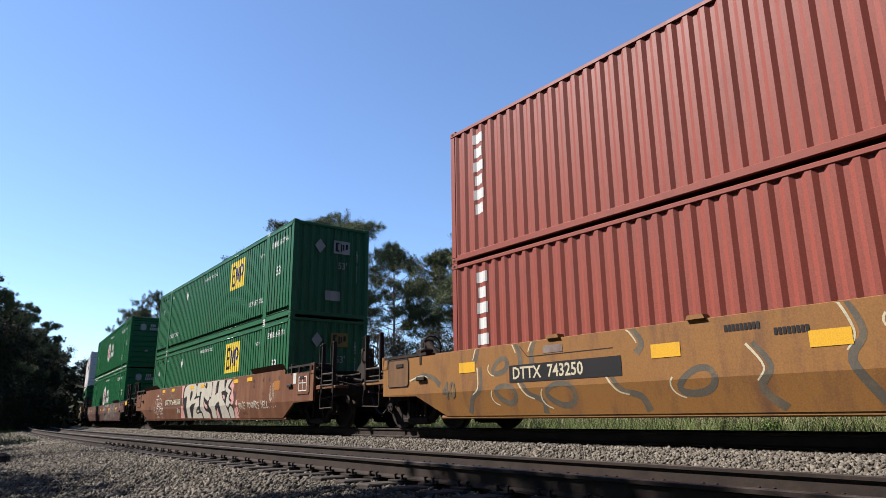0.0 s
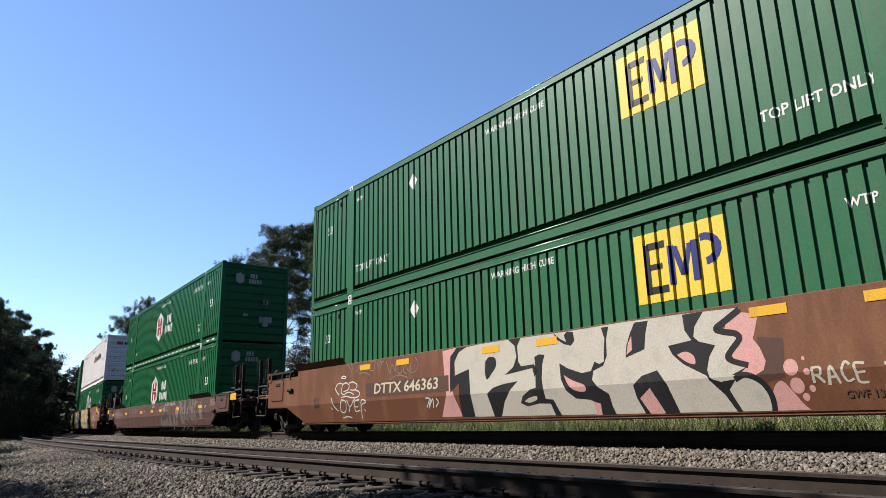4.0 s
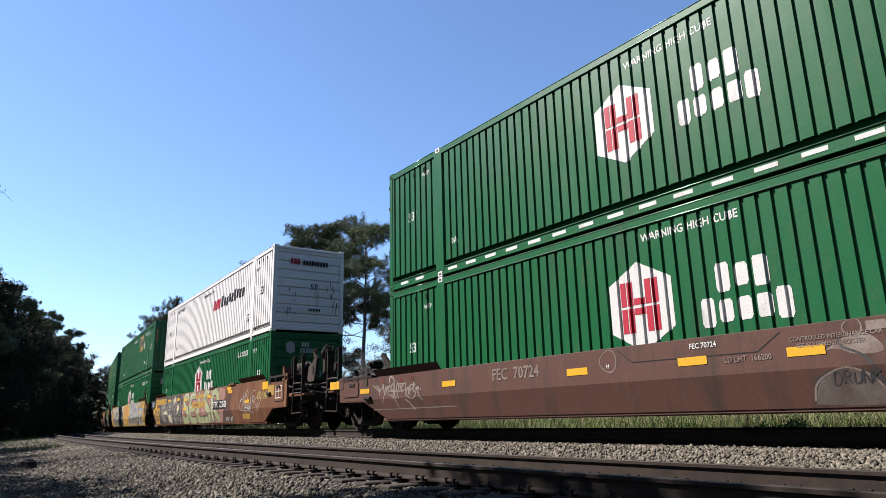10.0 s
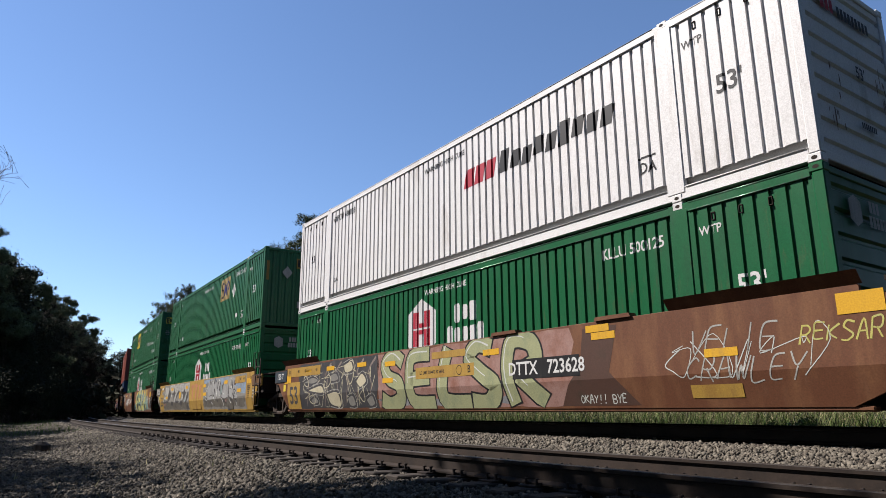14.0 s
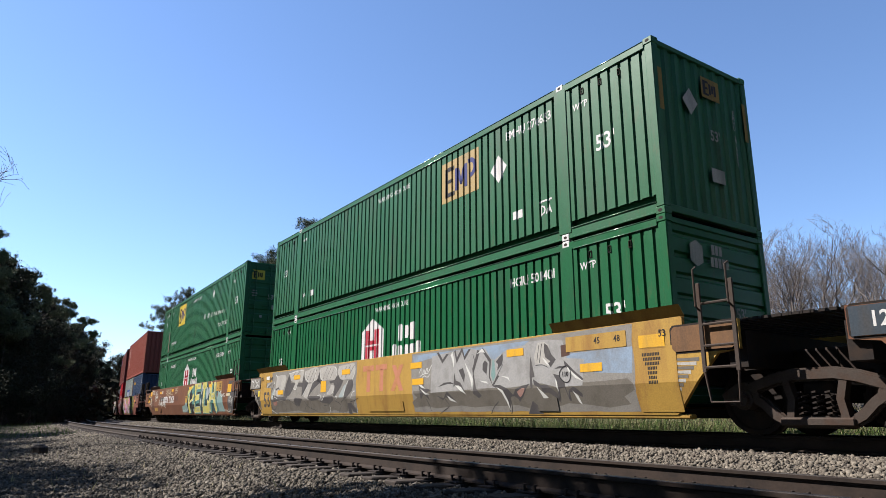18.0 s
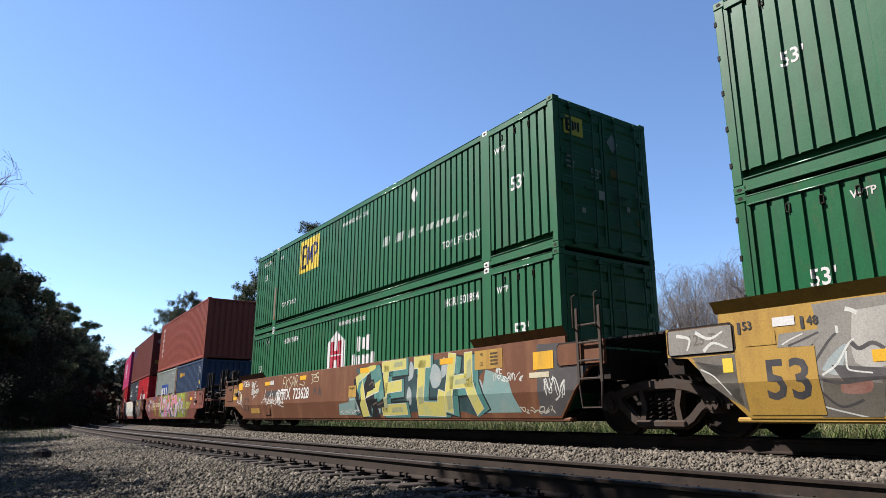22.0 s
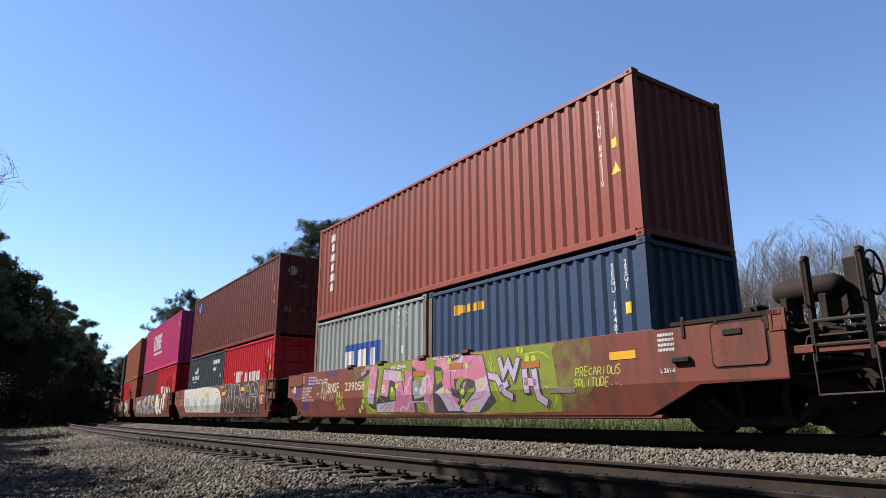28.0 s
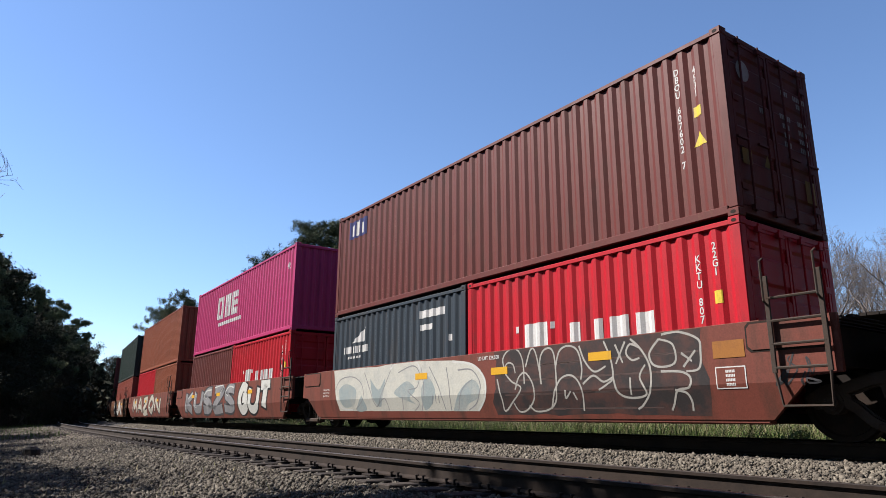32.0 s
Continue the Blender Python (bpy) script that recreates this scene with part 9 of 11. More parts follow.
trace(car6, SPRAY_WHITE, 9, 0.04, (-6.89, 1.38), (-6.79, 1.42), (-6.75, 1.49), (-6.82, 1.49))
trace(car6, SPRAY_WHITE, 9, 0.035, (-6.69, 1.3), (-6.63, 1.34), (-6.54, 1.32))
trace(car6, SPRAY_WHITE, 9, 0.035, (-7.12, 1.25), (-7.15, 1.06))
trace(car6, SPRAY_WHITE, 9, 0.035, (-7.12, 1.25), (-6.99, 1.21), (-7.1, 1.16), (-6.99, 1.08), (-7.14, 1.05))
trace(car6, SPRAY_WHITE, 9, 0.035, (-6.93, 1.19), (-6.98, 1.08), (-6.88, 1.08), (-6.85, 1.17), (-6.93, 1.19))
trace(car6, SPRAY_WHITE, 9, 0.035, (-6.84, 1.07), (-6.79, 1.2), (-6.76, 1.1), (-6.68, 1.22), (-6.68, 1.08))
trace(car6, SPRAY_WHITE, 9, 0.035, (-6.62, 1.25), (-6.62, 1.07), (-6.54, 1.13), (-6.61, 1.17), (-6.53, 1.22))
trace(car6, SPRAY_WHITE, 9, 0.03, (-6.5, 1.25), (-6.51, 1.11))
trace(car6, SPRAY_WHITE, 9, 0.03, (-6.44, 1.25), (-6.46, 1.11))
trace(car6, SPRAY_WHITE, 9, 0.03, (-6.99, 0.89), (-6.9, 1.03), (-6.88, 0.93), (-6.78, 1), (-6.64, 1))
trace(car6, SPRAY_WHITE, 9, 0.035, (-8.08, 1.53), (-8.1, 1.36))
trace(car6, SPRAY_WHITE, 9, 0.03, (-8.08, 1.53), (-7.95, 1.53))
trace(car6, SPRAY_WHITE, 9, 0.03, (-8.08, 1.46), (-7.98, 1.45))
trace(car6, SPRAY_WHITE, 9, 0.035, (-7.92, 1.52), (-7.96, 1.41), (-7.83, 1.36), (-7.79, 1.5), (-7.92, 1.52))
trace(car6, SPRAY_WHITE, 9, 0.03, (-7.6, 1.51), (-7.73, 1.51), (-7.76, 1.36), (-7.63, 1.35))
trace(car6, SPRAY_WHITE, 9, 0.03, (-7.74, 1.43), (-7.64, 1.43))
trace(car6, SPRAY_WHITE, 9, 0.035, (-7.57, 1.32), (-7.53, 1.51), (-7.47, 1.43), (-7.54, 1.41))
trace(car6, SPRAY_WHITE, 9, 0.03, (-7.41, 1.41), (-7.52, 1.32))
trace(car6, SPRAY_WHITE, 9, 0.025, (-8.59, 1.23), (-8.65, 1.16), (-8.55, 1.08), (-8.62, 1.09), (-8.52, 1.19), (-8.59, 1.23))
trace(car6, SPRAY_WHITE, 9, 0.025, (-8.52, 1.15), (-8.37, 1.16), (-8.45, 1.08))
trace(car6, SPRAY_WHITE, 9, 0.025, (-8.68, 0.94), (-8.67, 0.8), (-8.59, 0.89), (-8.55, 0.76), (-8.46, 0.9))
trace(car6, SPRAY_WHITE, 9, 0.025, (-8.42, 0.86), (-8.45, 0.77), (-8.33, 0.79), (-8.32, 0.87), (-8.42, 0.86))
trace(car6, SPRAY_WHITE, 9, 0.025, (-8.26, 0.73), (-8.25, 0.89), (-8.16, 0.85), (-8.25, 0.8), (-8.12, 0.69), (-8.03, 0.63))
# Black patch stands for the shadow at the flap's right and foot.
patch(car6, -5.54, 0.46, 0.52, 0.22, INK, "access_flap", "painted shadow right of and below a bolted flap", 0.004)
patch(car6, -5.555, 0.468, 0.49, 0.20, CAR_BROWN, "access_flap", "brown bolted flap on the sill", 0.022)
patch(car6, -5.18, 1.38, 0.30, 0.13, CHALK, "sticker", "white printed sticker")
for i in range(3):
    on_car("stencil_line", blocks(8, 0.022), -5.18, 1.42 - 0.04 * i, INK, car6, "line of tiny print", 0.0135)["kind"] = "stuff"
text_on(car6, "53", -7.68, 0.70, 0.66, FADED_BLACK)
for x, z in ((-5.60, 1.37), (-2.6, 1.42), (4.9, 1.40), (1.3, 1.42)):
    patch(car6, x, z, 0.48, 0.12)
patch(car6, 7.81, 1.22, 0.5, 0.30)
patch(car6, 7.70, 0.98, 0.5, 0.09, SPRAY_CREAM, "sticker", "cream stencil strip")
patch(car6, 6.30, 1.34, 0.85, 0.36, CAR_GOLD, "data_plate", "yellow data plate")
text_on(car6, "40", 6.1, 1.44, 0.10, INK)
text_on(car6, "20", 6.1, 1.26, 0.10, INK)
for i in range(4):
    on_car("stencil_line", blocks(9, 0.04), 6.48, 1.44 - 0.065 * i, INK, car6, "small dark stencil bars", 0.0135)["kind"] = "stuff"
patch(car6, -6.75, 0.50, 0.85, 0.17, CAR_GOLD, "data_plate", "yellow data plate")
patch(car6, -8.97, 1.17, 0.44, 0.27, CAR_GOLD, "data_plate", "yellow data plate")
patch(car6, -8.97, 0.96, 0.42, 0.12)
patch(car6, -8.38, 1.37, 0.42, 0.25)
patch(car6, -8.27, 1.00, 0.15, 0.22, SPRAY_CREAM, "sticker", "cream sticker")

# oxide red car with pink letters on lime
LIME_FADE = paint("lime spray over oxide red", (0.20, 0.22, 0.05), (0.16, 0.06, 0.04), 0.6, 0.9, 0.2)
ground(car7, wavy(-2.35, 4.35, 0.28, 1.572, 71, 0.05), SPRAY_LIME, "lime green sprayed ground")
ground(car7, wavy(4.2, 5.1, 0.28, 1.572, 72, 0.10), LIME_FADE, "thin lime spray over red paint", 0.0012)
ground(car7, [(-3.3, 1.30), (-2.9, 1.12), (-2.35, 1.0), (-2.3, 1.52), (-3.1, 1.52)], LIME_FADE, "thin lime spray over red paint", 0.0012)
SPRAY_BLUE = paint("violet blue spray", (0.07, 0.05, 0.22), (0.16, 0.05, 0.08), 0.6, 0.6, 0.2)
SPRAY_VIOLET = paint("thin violet spray", (0.20, 0.16, 0.42), (0.45, 0.18, 0.34), 0.6, 0.5, 0.2)
spray(car7, SPRAY_DARK, 1, (-2.31, 1.39), (-2.1, 1.35), (-2.13, 1.25), (-2.33, 1.17), (-2.56, 1.13), (-2.75, 1.01), (-2.77, 1.1), (-2.58, 1.23), (-2.34, 1.27), soft=False)
spray(car7, SPRAY_PINK, 2, (-2.57, 1.29), (-2.34, 1.35), (-2.31, 1.44), (-2.04, 1.42), (-2.06, 1.35), (-2.28, 1.36), (-2.3, 1.28), (-2.53, 1.2), soft=False)
spray(car7, SPRAY_DARK, 1, (-1.72, 1.41), (-1.62, 1.29), (-1.68, 0.95), (-1.85, 0.39), (-1.99, 0.39), (-2.19, 0.47), (-2.2, 0.54), (-1.95, 0.52), soft=False)
spray(car7, SPRAY_PINK, 2, (-2.06, 1.42), (-1.71, 1.41), (-1.75, 1.18), (-1.81, 0.88), (-1.86, 0.72), (-1.95, 0.52), (-2.19, 0.56), (-2.14, 0.9), (-2.08, 1.21), soft=False)
spray(car7, SPRAY_LILAC, 3, (-2.12, 0.91), (-1.98, 0.84), (-1.83, 0.87), (-1.95, 0.52), (-2.19, 0.57), soft=False)
trace(car7, SPRAY_LILAC, 4, 0.035, (-1.91, 1.42), (-2.04, 1.25), (-2.03, 1.09), (-2.09, 0.97))
trace(car7, SPRAY_VIOLET, 4, 0.04, (-2.1, 0.73), (-1.99, 0.75), (-1.88, 0.73))
spray(car7, SPRAY_DARK, 1, (-1.42, 1.35), (-0.54, 1.24), (-0.45, 1.21), (-0.54, 0.33), (-1.84, 0.33), (-1.79, 0.55), (-1.59, 0.72), soft=False)
spray(car7, SPRAY_LILAC, 3, (-1.39, 1.32), (-0.61, 1.23), (-0.58, 1), (-0.81, 0.99), (-1.14, 1.07), (-1.33, 1.07), (-1.44, 1.08), soft=False)
spray(car7, SPRAY_PINK, 3, (-1.45, 1.09), (-1.12, 1.07), (-1.18, 0.85), (-1.23, 0.67), (-1.56, 0.74), soft=False)
spray(car7, SPRAY_PINK, 3, (-0.89, 1.01), (-0.58, 1.02), (-0.5, 0.69), (-0.84, 0.71), (-0.85, 0.9), soft=False)
spray(car7, SPRAY_LIME, 3, (-1.07, 0.83), (-0.88, 0.83), (-0.9, 0.61), (-1.13, 0.6), soft=False)
spray(car7, SPRAY_LIME, 3, (-0.57, 1.24), (-0.46, 1.23), (-0.5, 1), soft=False)
spray(car7, SPRAY_LILAC, 3, (-1.79, 0.53), (-1.38, 0.55), (-0.88, 0.58), (-1.03, 0.34), (-1.82, 0.34), soft=False)
spray(car7, SPRAY_PINK, 3.5, (-0.88, 0.58), (-0.84, 0.72), (-0.5, 0.7), (-0.56, 0.34), (-1.05, 0.34), (-0.98, 0.49), soft=False)
trace(car7, SPRAY_PINK, 4, 0.03, (-1.37, 1.29), (-1.23, 1.26), (-1.23, 1.13), (-1.18, 0.92), (-1.25, 0.72))
spray(car7, SPRAY_PINK, 2, (-0.44, 1.25), (-0.17, 1.21), (-0.18, 1.04), (-0.17, 0.73), (-0.18, 0.34), (-0.57, 0.34), (-0.49, 0.74), soft=False)
trace(car7, SPRAY_LILAC, 4, 0.045, (-0.48, 0.81), (-0.3, 0.92), (-0.3, 1.03), (-0.16, 1.09))
spray(car7, SPRAY_DARK, 1.5, (-0.16, 1.21), (-0.06, 1.03), (-0.1, 0.79), (-0.07, 0.59), (0.31, 0.65), (0.25, 0.33), (-0.17, 0.33), (-0.17, 0.79), soft=False)
spray(car7, SPRAY_PINK, 2.5, (-0.13, 1.45), (0.21, 1.44), (0.37, 1.4), (0.39, 1.16), (0.17, 1.19), (0.12, 1.16), (-0.15, 1.29), soft=False)
spray(car7, SPRAY_DARK, 3, (-0.16, 1.31), (-0.01, 1.25), (0.11, 1.17), (-0.15, 1.17), soft=False)
spray(car7, SPRAY_LILAC, 3, (-0.08, 0.8), (0.19, 0.83), (0.31, 1.06), (0.4, 1.07), (0.42, 0.7), (0.24, 0.64), (-0.08, 0.62), soft=False)
trace(car7, SPRAY_PINK, 4, 0.025, (0.19, 0.95), (0.31, 0.83), (0.32, 0.75), (0.42, 0.7))
spray(car7, SPRAY_PINK, 3, (0.4, 1.23), (0.65, 1.21), (0.72, 1.01), (0.58, 0.32), (0.4, 0.33), (0.43, 0.5), (0.29, 0.51), (0.3, 0.63), (0.45, 0.7), (0.4, 0.94), soft=False)
trace(car7, SPRAY_LILAC, 4, 0.05, (0.4, 1.06), (0.52, 1.06), (0.57, 0.88), (0.66, 0.82))
spray(car7, SPRAY_LIME, 3, (-0.02, 0.52), (0.27, 0.54), (0.25, 0.33), (-0.04, 0.33), soft=False)
trace(car7, SPRAY_BRIGHT_LIME, 4, 0.014, (0.01, 0.5), (0.1, 0.43), (0.24, 0.39))
spray(car7, SPRAY_PINK, 3, (-0.33, 0.54), (-0.14, 0.55), (-0.15, 0.33), (-0.35, 0.33), soft=False)
trace(car7, SPRAY_LILAC, 4, 0.03, (-0.35, 0.54), (-0.18, 0.55), (0.13, 0.55), (0.43, 0.55), (0.44, 0.46))
trace(car7, SPRAY_LILAC, 4, 0.05, (-0.76, 0.35), (-0.63, 0.45), (-0.45, 0.4), (-0.33, 0.54))
spray(car7, SPRAY_VIOLET, 4, (-0.84, 0.79), (-0.68, 0.79), (-0.59, 0.73), (-0.73, 0.7))
spray(car7, SPRAY_VIOLET, 4, (-0.41, 0.74), (-0.34, 0.71), (-0.26, 0.7), (-0.33, 0.66))
spray(car7, SPRAY_VIOLET, 4, (-0.32, 0.46), (-0.21, 0.42), (-0.26, 0.35), (-0.31, 0.39))
spray(car7, SPRAY_VIOLET, 4, (0.59, 0.72), (0.67, 0.8), (0.63, 0.64), (0.49, 0.55))
spray(car7, SPRAY_VIOLET, 4, (0.33, 0.52), (0.39, 0.49), (0.33, 0.34), (0.3, 0.39))
trace(car7, SPRAY_BRIGHT_LIME, 2, 0.014, (-2.11, 1.28), (-2.15, 0.9), (-2.21, 0.59), (-2.11, 0.45), (-1.88, 0.37))
trace(car7, SPRAY_BRIGHT_LIME, 2, 0.014, (-1.49, 1.35), (-1.58, 1.13), (-1.67, 0.91))
trace(car7, SPRAY_BRIGHT_LIME, 2, 0.014, (-1.57, 1.24), (-1.62, 1.1))
trace(car7, SPRAY_BRIGHT_LIME, 2, 0.014, (-0.48, 1.24), (-0.52, 1.08), (-0.5, 0.88))
trace(car7, SPRAY_BRIGHT_LIME, 2, 0.014, (-2.56, 1.35), (-2.33, 1.39))
trace(car7, SPRAY_BRIGHT_LIME, 2, 0.014, (-1.59, 0.72), (-1.51, 0.61), (-1.4, 0.57))
trace(car7, SPRAY_DARK, 5, 0.014, (-1.23, 1.29), (-1.21, 1.26), (-1.22, 1.23))
trace(car7, SPRAY_DARK, 5, 0.014, (-1.1, 1.26), (-1.08, 1.23), (-1.08, 1.2))
trace(car7, SPRAY_DARK, 5, 0.014, (-0.98, 1.23), (-0.96, 1.2), (-0.96, 1.18))
trace(car7, SPRAY_DARK, 5, 0.014, (-0.84, 1.21), (-0.82, 1.18), (-0.82, 1.15))
trace(car7, SPRAY_DARK, 5, 0.014, (-1.34, 1.18), (-1.31, 1.15), (-1.31, 1.12))
trace(car7, SPRAY_DARK, 5, 0.014, (-0.9, 1.1), (-0.88, 1.07), (-0.87, 1.04))
trace(car7, SPRAY_DARK, 5, 0.014, (-0.74, 1.02), (-0.72, 0.99), (-0.72, 0.97))
trace(car7, SPRAY_DARK, 5, 0.014, (-2.1, 0.66), (-2.08, 0.63), (-2.08, 0.6))
trace(car7, SPRAY_DARK, 5, 0.014, (-2, 0.69), (-1.98, 0.66), (-1.98, 0.63))
trace(car7, SPRAY_DARK, 5, 0.012, (-1.67, 0.4), (-1.4, 0.5), (-1.23, 0.53))
trace(car7, SPRAY_DARK, 5, 0.012, (-1.47, 0.38), (-1.25, 0.46), (-1.07, 0.54))
trace(car7, SPRAY_DARK, 5, 0.012, (-1.27, 0.37), (-1.13, 0.43), (-0.99, 0.53))
spray(car7, SPRAY_DARK, 1, (0.73, 1.29), (0.79, 1.44), (1.3, 1.43), (1.83, 1.44), (2.38, 1.39), (2.52, 1.04), (2.63, 0.65), (2.72, 0.51), (2.41, 0.35), (2.17, 0.3), (0.62, 0.31), soft=False)
spray(car7, SPRAY_PINK, 2, (0.75, 1.27), (0.8, 1.43), (1.25, 1.41), (1.3, 1.13), (1.32, 0.8), (1.13, 0.77), (1.01, 0.91), (1.07, 1.13), (0.99, 1.22), soft=False)
spray(car7, SPRAY_LILAC, 2, (0.76, 0.73), (1.08, 0.85), (1.32, 0.73), (1.52, 0.44), (1.56, 0.35), (1.13, 0.35), (0.99, 0.56), (0.92, 0.65), soft=False)
spray(car7, SPRAY_LIME, 2.5, (0.76, 1.16), (1, 1.16), (1.03, 0.96), (0.8, 0.87), soft=False)
spray(car7, SPRAY_PINK, 3, (1.32, 1.31), (1.83, 1.41), (2.36, 1.38), (2.5, 0.98), (2.11, 0.91), (1.88, 0.97), (1.42, 0.98), (1.46, 0.76), (1.5, 0.67), (1.76, 0.88), (1.86, 0.92), (1.58, 0.56), (1.45, 0.48), (1.23, 0.75), (1.35, 0.84), soft=False)
spray(car7, SPRAY_LILAC, 2.5, (2.48, 1.01), (2.59, 0.64), (2.14, 0.32), (1.78, 0.32), (1.57, 0.37), (2.16, 0.72), (2.11, 0.93), soft=False)
spray(car7, SPRAY_LIME, 3, (1.91, 0.74), (2.1, 0.79), (2.12, 0.73), (1.64, 0.44), (1.63, 0.49), soft=False)
spray(car7, SPRAY_LIME, 3.5, (1.51, 0.88), (1.63, 1.02), (1.88, 0.96), (1.73, 0.93), (1.53, 0.73), soft=False)
spray(car7, SPRAY_LILAC, 4, (1.67, 1.42), (1.78, 1.43), (1.71, 1.24), (1.57, 1.21), (1.48, 1.1), (1.26, 1.15), (1.29, 1.22), (1.48, 1.22), soft=False)
trace(car7, SPRAY_PINK, 4, 0.03, (1.1, 0.81), (1.16, 0.64), (1.31, 0.55), (1.34, 0.36))
trace(car7, SPRAY_PINK, 4, 0.03, (1.82, 0.36), (1.92, 0.53), (2.28, 0.59), (2.35, 0.68), (2.48, 0.74), (2.52, 0.83))
trace(car7, SPRAY_VIOLET, 4, 0.06, (1.76, 1.16), (1.91, 1.22), (2.07, 1.31))
fat(car7, [
    [[(2.45, 1.00), (2.78, 0.94), (3.00, 0.66), (3.20, 0.58)], [(2.85, 0.72), (3.1, 0.84)]],
    [[(2.86, 1.30), (2.98, 0.98), (3.12, 1.20), (3.26, 0.94), (3.40, 1.26)]],
    [[(3.55, 1.10), (3.60, 0.64)], [(3.80, 1.04), (3.88, 0.56), (4.06, 0.46)], [(3.55, 0.84), (3.86, 0.80)]]],
    (0.12, 0.11, 0.13), SPRAY_LILAC, SPRAY_DARK, 0.035, "small lilac angular sprayed letter", smooth=False, drop=(0.05, -0.03))
for k, pts in enumerate(([(-2.28, 0.50), (-2.0, 0.38), (-1.72, 0.36)], [(-1.62, 1.44), (-1.66, 0.95), (-1.72, 0.62)], [(2.75, 1.15), (2.7, 0.9), (2.9, 0.5)], [(3.5, 1.3), (3.95, 1.32), (4.2, 1.2)], [(4.05, 0.75), (4.3, 0.6), (4.2, 0.38)], [(1.5, 0.40), (1.66, 0.56), (1.62, 0.8)], [(-0.55, 1.28), (-0.56, 1.0)], [(2.55, 1.25), (2.66, 1.05), (2.6, 1.4)])):
    on_car("graffiti_line", kept(band(smooth_line(pts), 0.022, 0.014)), 0, 0, SPRAY_BRIGHT_LIME, car7, "thin bright lime line", 0.004)
on_car("car_number", lettering("239058", 0.30, 1.35), -2.88, 0.97, SPRAY_CREAM, car7, "stencilled car number", 0.0132)["kind"] = "stuff"
number_row(car7, -4.12, 0.97, 4, 0.235, SPRAY_CREAM, None, "BNSF")
for k, (x, z, w, h) in enumerate(((-5.6, 1.20, 0.9, 0.35), (-6.5, 0.92, 0.5, 0.4), (-6.0, 0.55, 0.5, 0.35), (-4.2, 1.36, 1.0, 0.2))):
    rr = random.Random(300 + k)
    on_car("graffiti_smudge", outline([[(w / 2 * math.cos(t) * rr.uniform(0.6, 1.1), h / 2 * math.sin(t) * rr.uniform(0.6, 1.1)) for t in np.linspace(0, 6.28, 15)[:-1]]]), x, z, SPRAY_BLUE, car7, "violet spray smudge", 0.0018)
for i, (a, b) in enumerate((("STUCKI CCB-4500XT", 1.30), ("SIDE BRG SET-UP HGT 5-1/16\" +/- 1/16\" FEMALE", 1.22), ("SIDE BRG SET-UP HGT 5-3/16\" +/- 1/16\" MALE", 1.14))):
    left_text(car7, a, -5.75, b, 0.07, CHALK)
for i, a in enumerate(("2 INCH HF COMP SHOE", "NO. 24 BRAKE BEAMS", "38 INCH WHEELS", "SPRG 7 OC D-5  7 IC D-6", "SPRG 2 OC B-353  2 IC B-354")):
    left_text(car7, a, -6.15, 1.02 - 0.085 * i, 0.07, CHALK)
for i, a in enumerate(("SULI", "KNTE", "SNOB")):
    hand(car7, a, -3.72, 0.80 - 0.16 * i, 0.135, SPRAY_BRIGHT_LIME, 700 + i, 0.022)
hand(car7, "PRECARIOUS", 5.25, 0.93, 0.12, SPRAY_BRIGHT_LIME, 710, 0.018)
hand(car7, "SOLITUDE...", 5.25, 0.76, 0.12, SPRAY_BRIGHT_LIME, 711, 0.018)
text_on(car7, "WELL LD LMT 124,500", 1.15, 1.43, 0.11, CHALK)
text_on(car7, "BNSF  239058 B", -0.75, 1.33, 0.11, CHALK)
text_on(car7, "B", -1.40, 0.86, 0.26, SPRAY_WHITE)
patch(car7, 0.02, 0.84, 0.26, 0.30, SPRAY_GREY, "data_plate", "grey stencil plate")
text_on(car7, "H", 0.02, 0.80, 0.14, CHALK)
left_text(car7, "JACK HERE", -6.98, 0.98, 0.06, CHALK)
text_on(car7, "L 261-6", 6.55, 0.86, 0.09, CHALK)
tag_scrawl(car7, -5.1, 0.9, 1.0, 0.6, SPRAY_SILVER, 73, 6, 0.02)
DOTS = [(-0.69, 1.13), (-0.81, 0.91), (-1.01, 0.84), (-2.44, 0.6), (-2.53, 0.47), (-2.68, 0.38)]
for k in range(11):
    DOTS.append((0.8 + random.Random(70 + k).random() * 3.3, 0.36 + random.Random(170 + k).random() * 1.08))
for x, z in DOTS:
    on_car("graffiti_dot", outline([[(0.065 * math.cos(t), 0.065 * math.sin(t)) for t in np.linspace(0, 6.28, 14)[:-1]]]), x, z, SPRAY_BRIGHT_LIME, car7, "", 0.0104)
for x, z in ((0.12, 1.14), (1.5, 1.22), (3.72, 1.12)):
    patch(car7, x, z, 0.46, 0.12, RUST_ORANGE, "reflector_patch", "dulled orange reflector patch")
patch(car7, -6.3, 1.28, 0.55, 0.22, RUST_ORANGE, "reflector_patch", "dulled orange reflector patch")
patch(car7, -6.75, 1.02, 0.16, 0.22, SPRAY_CREAM, "sticker", "cream sticker")
patch(car7, 5.76, 1.13, 0.5, 0.12)
patch(car7, 4.45, 0.66, 0.6, 0.09, SPRAY_FADED, "sticker", "worn stencil strip")
for i in range(4):
    on_car("stencil_line", blocks(11, 0.04), 6.55, 1.36 - 0.07 * i, CHALK, car7, "small white stencil bars", 0.006)["kind"] = "stuff"

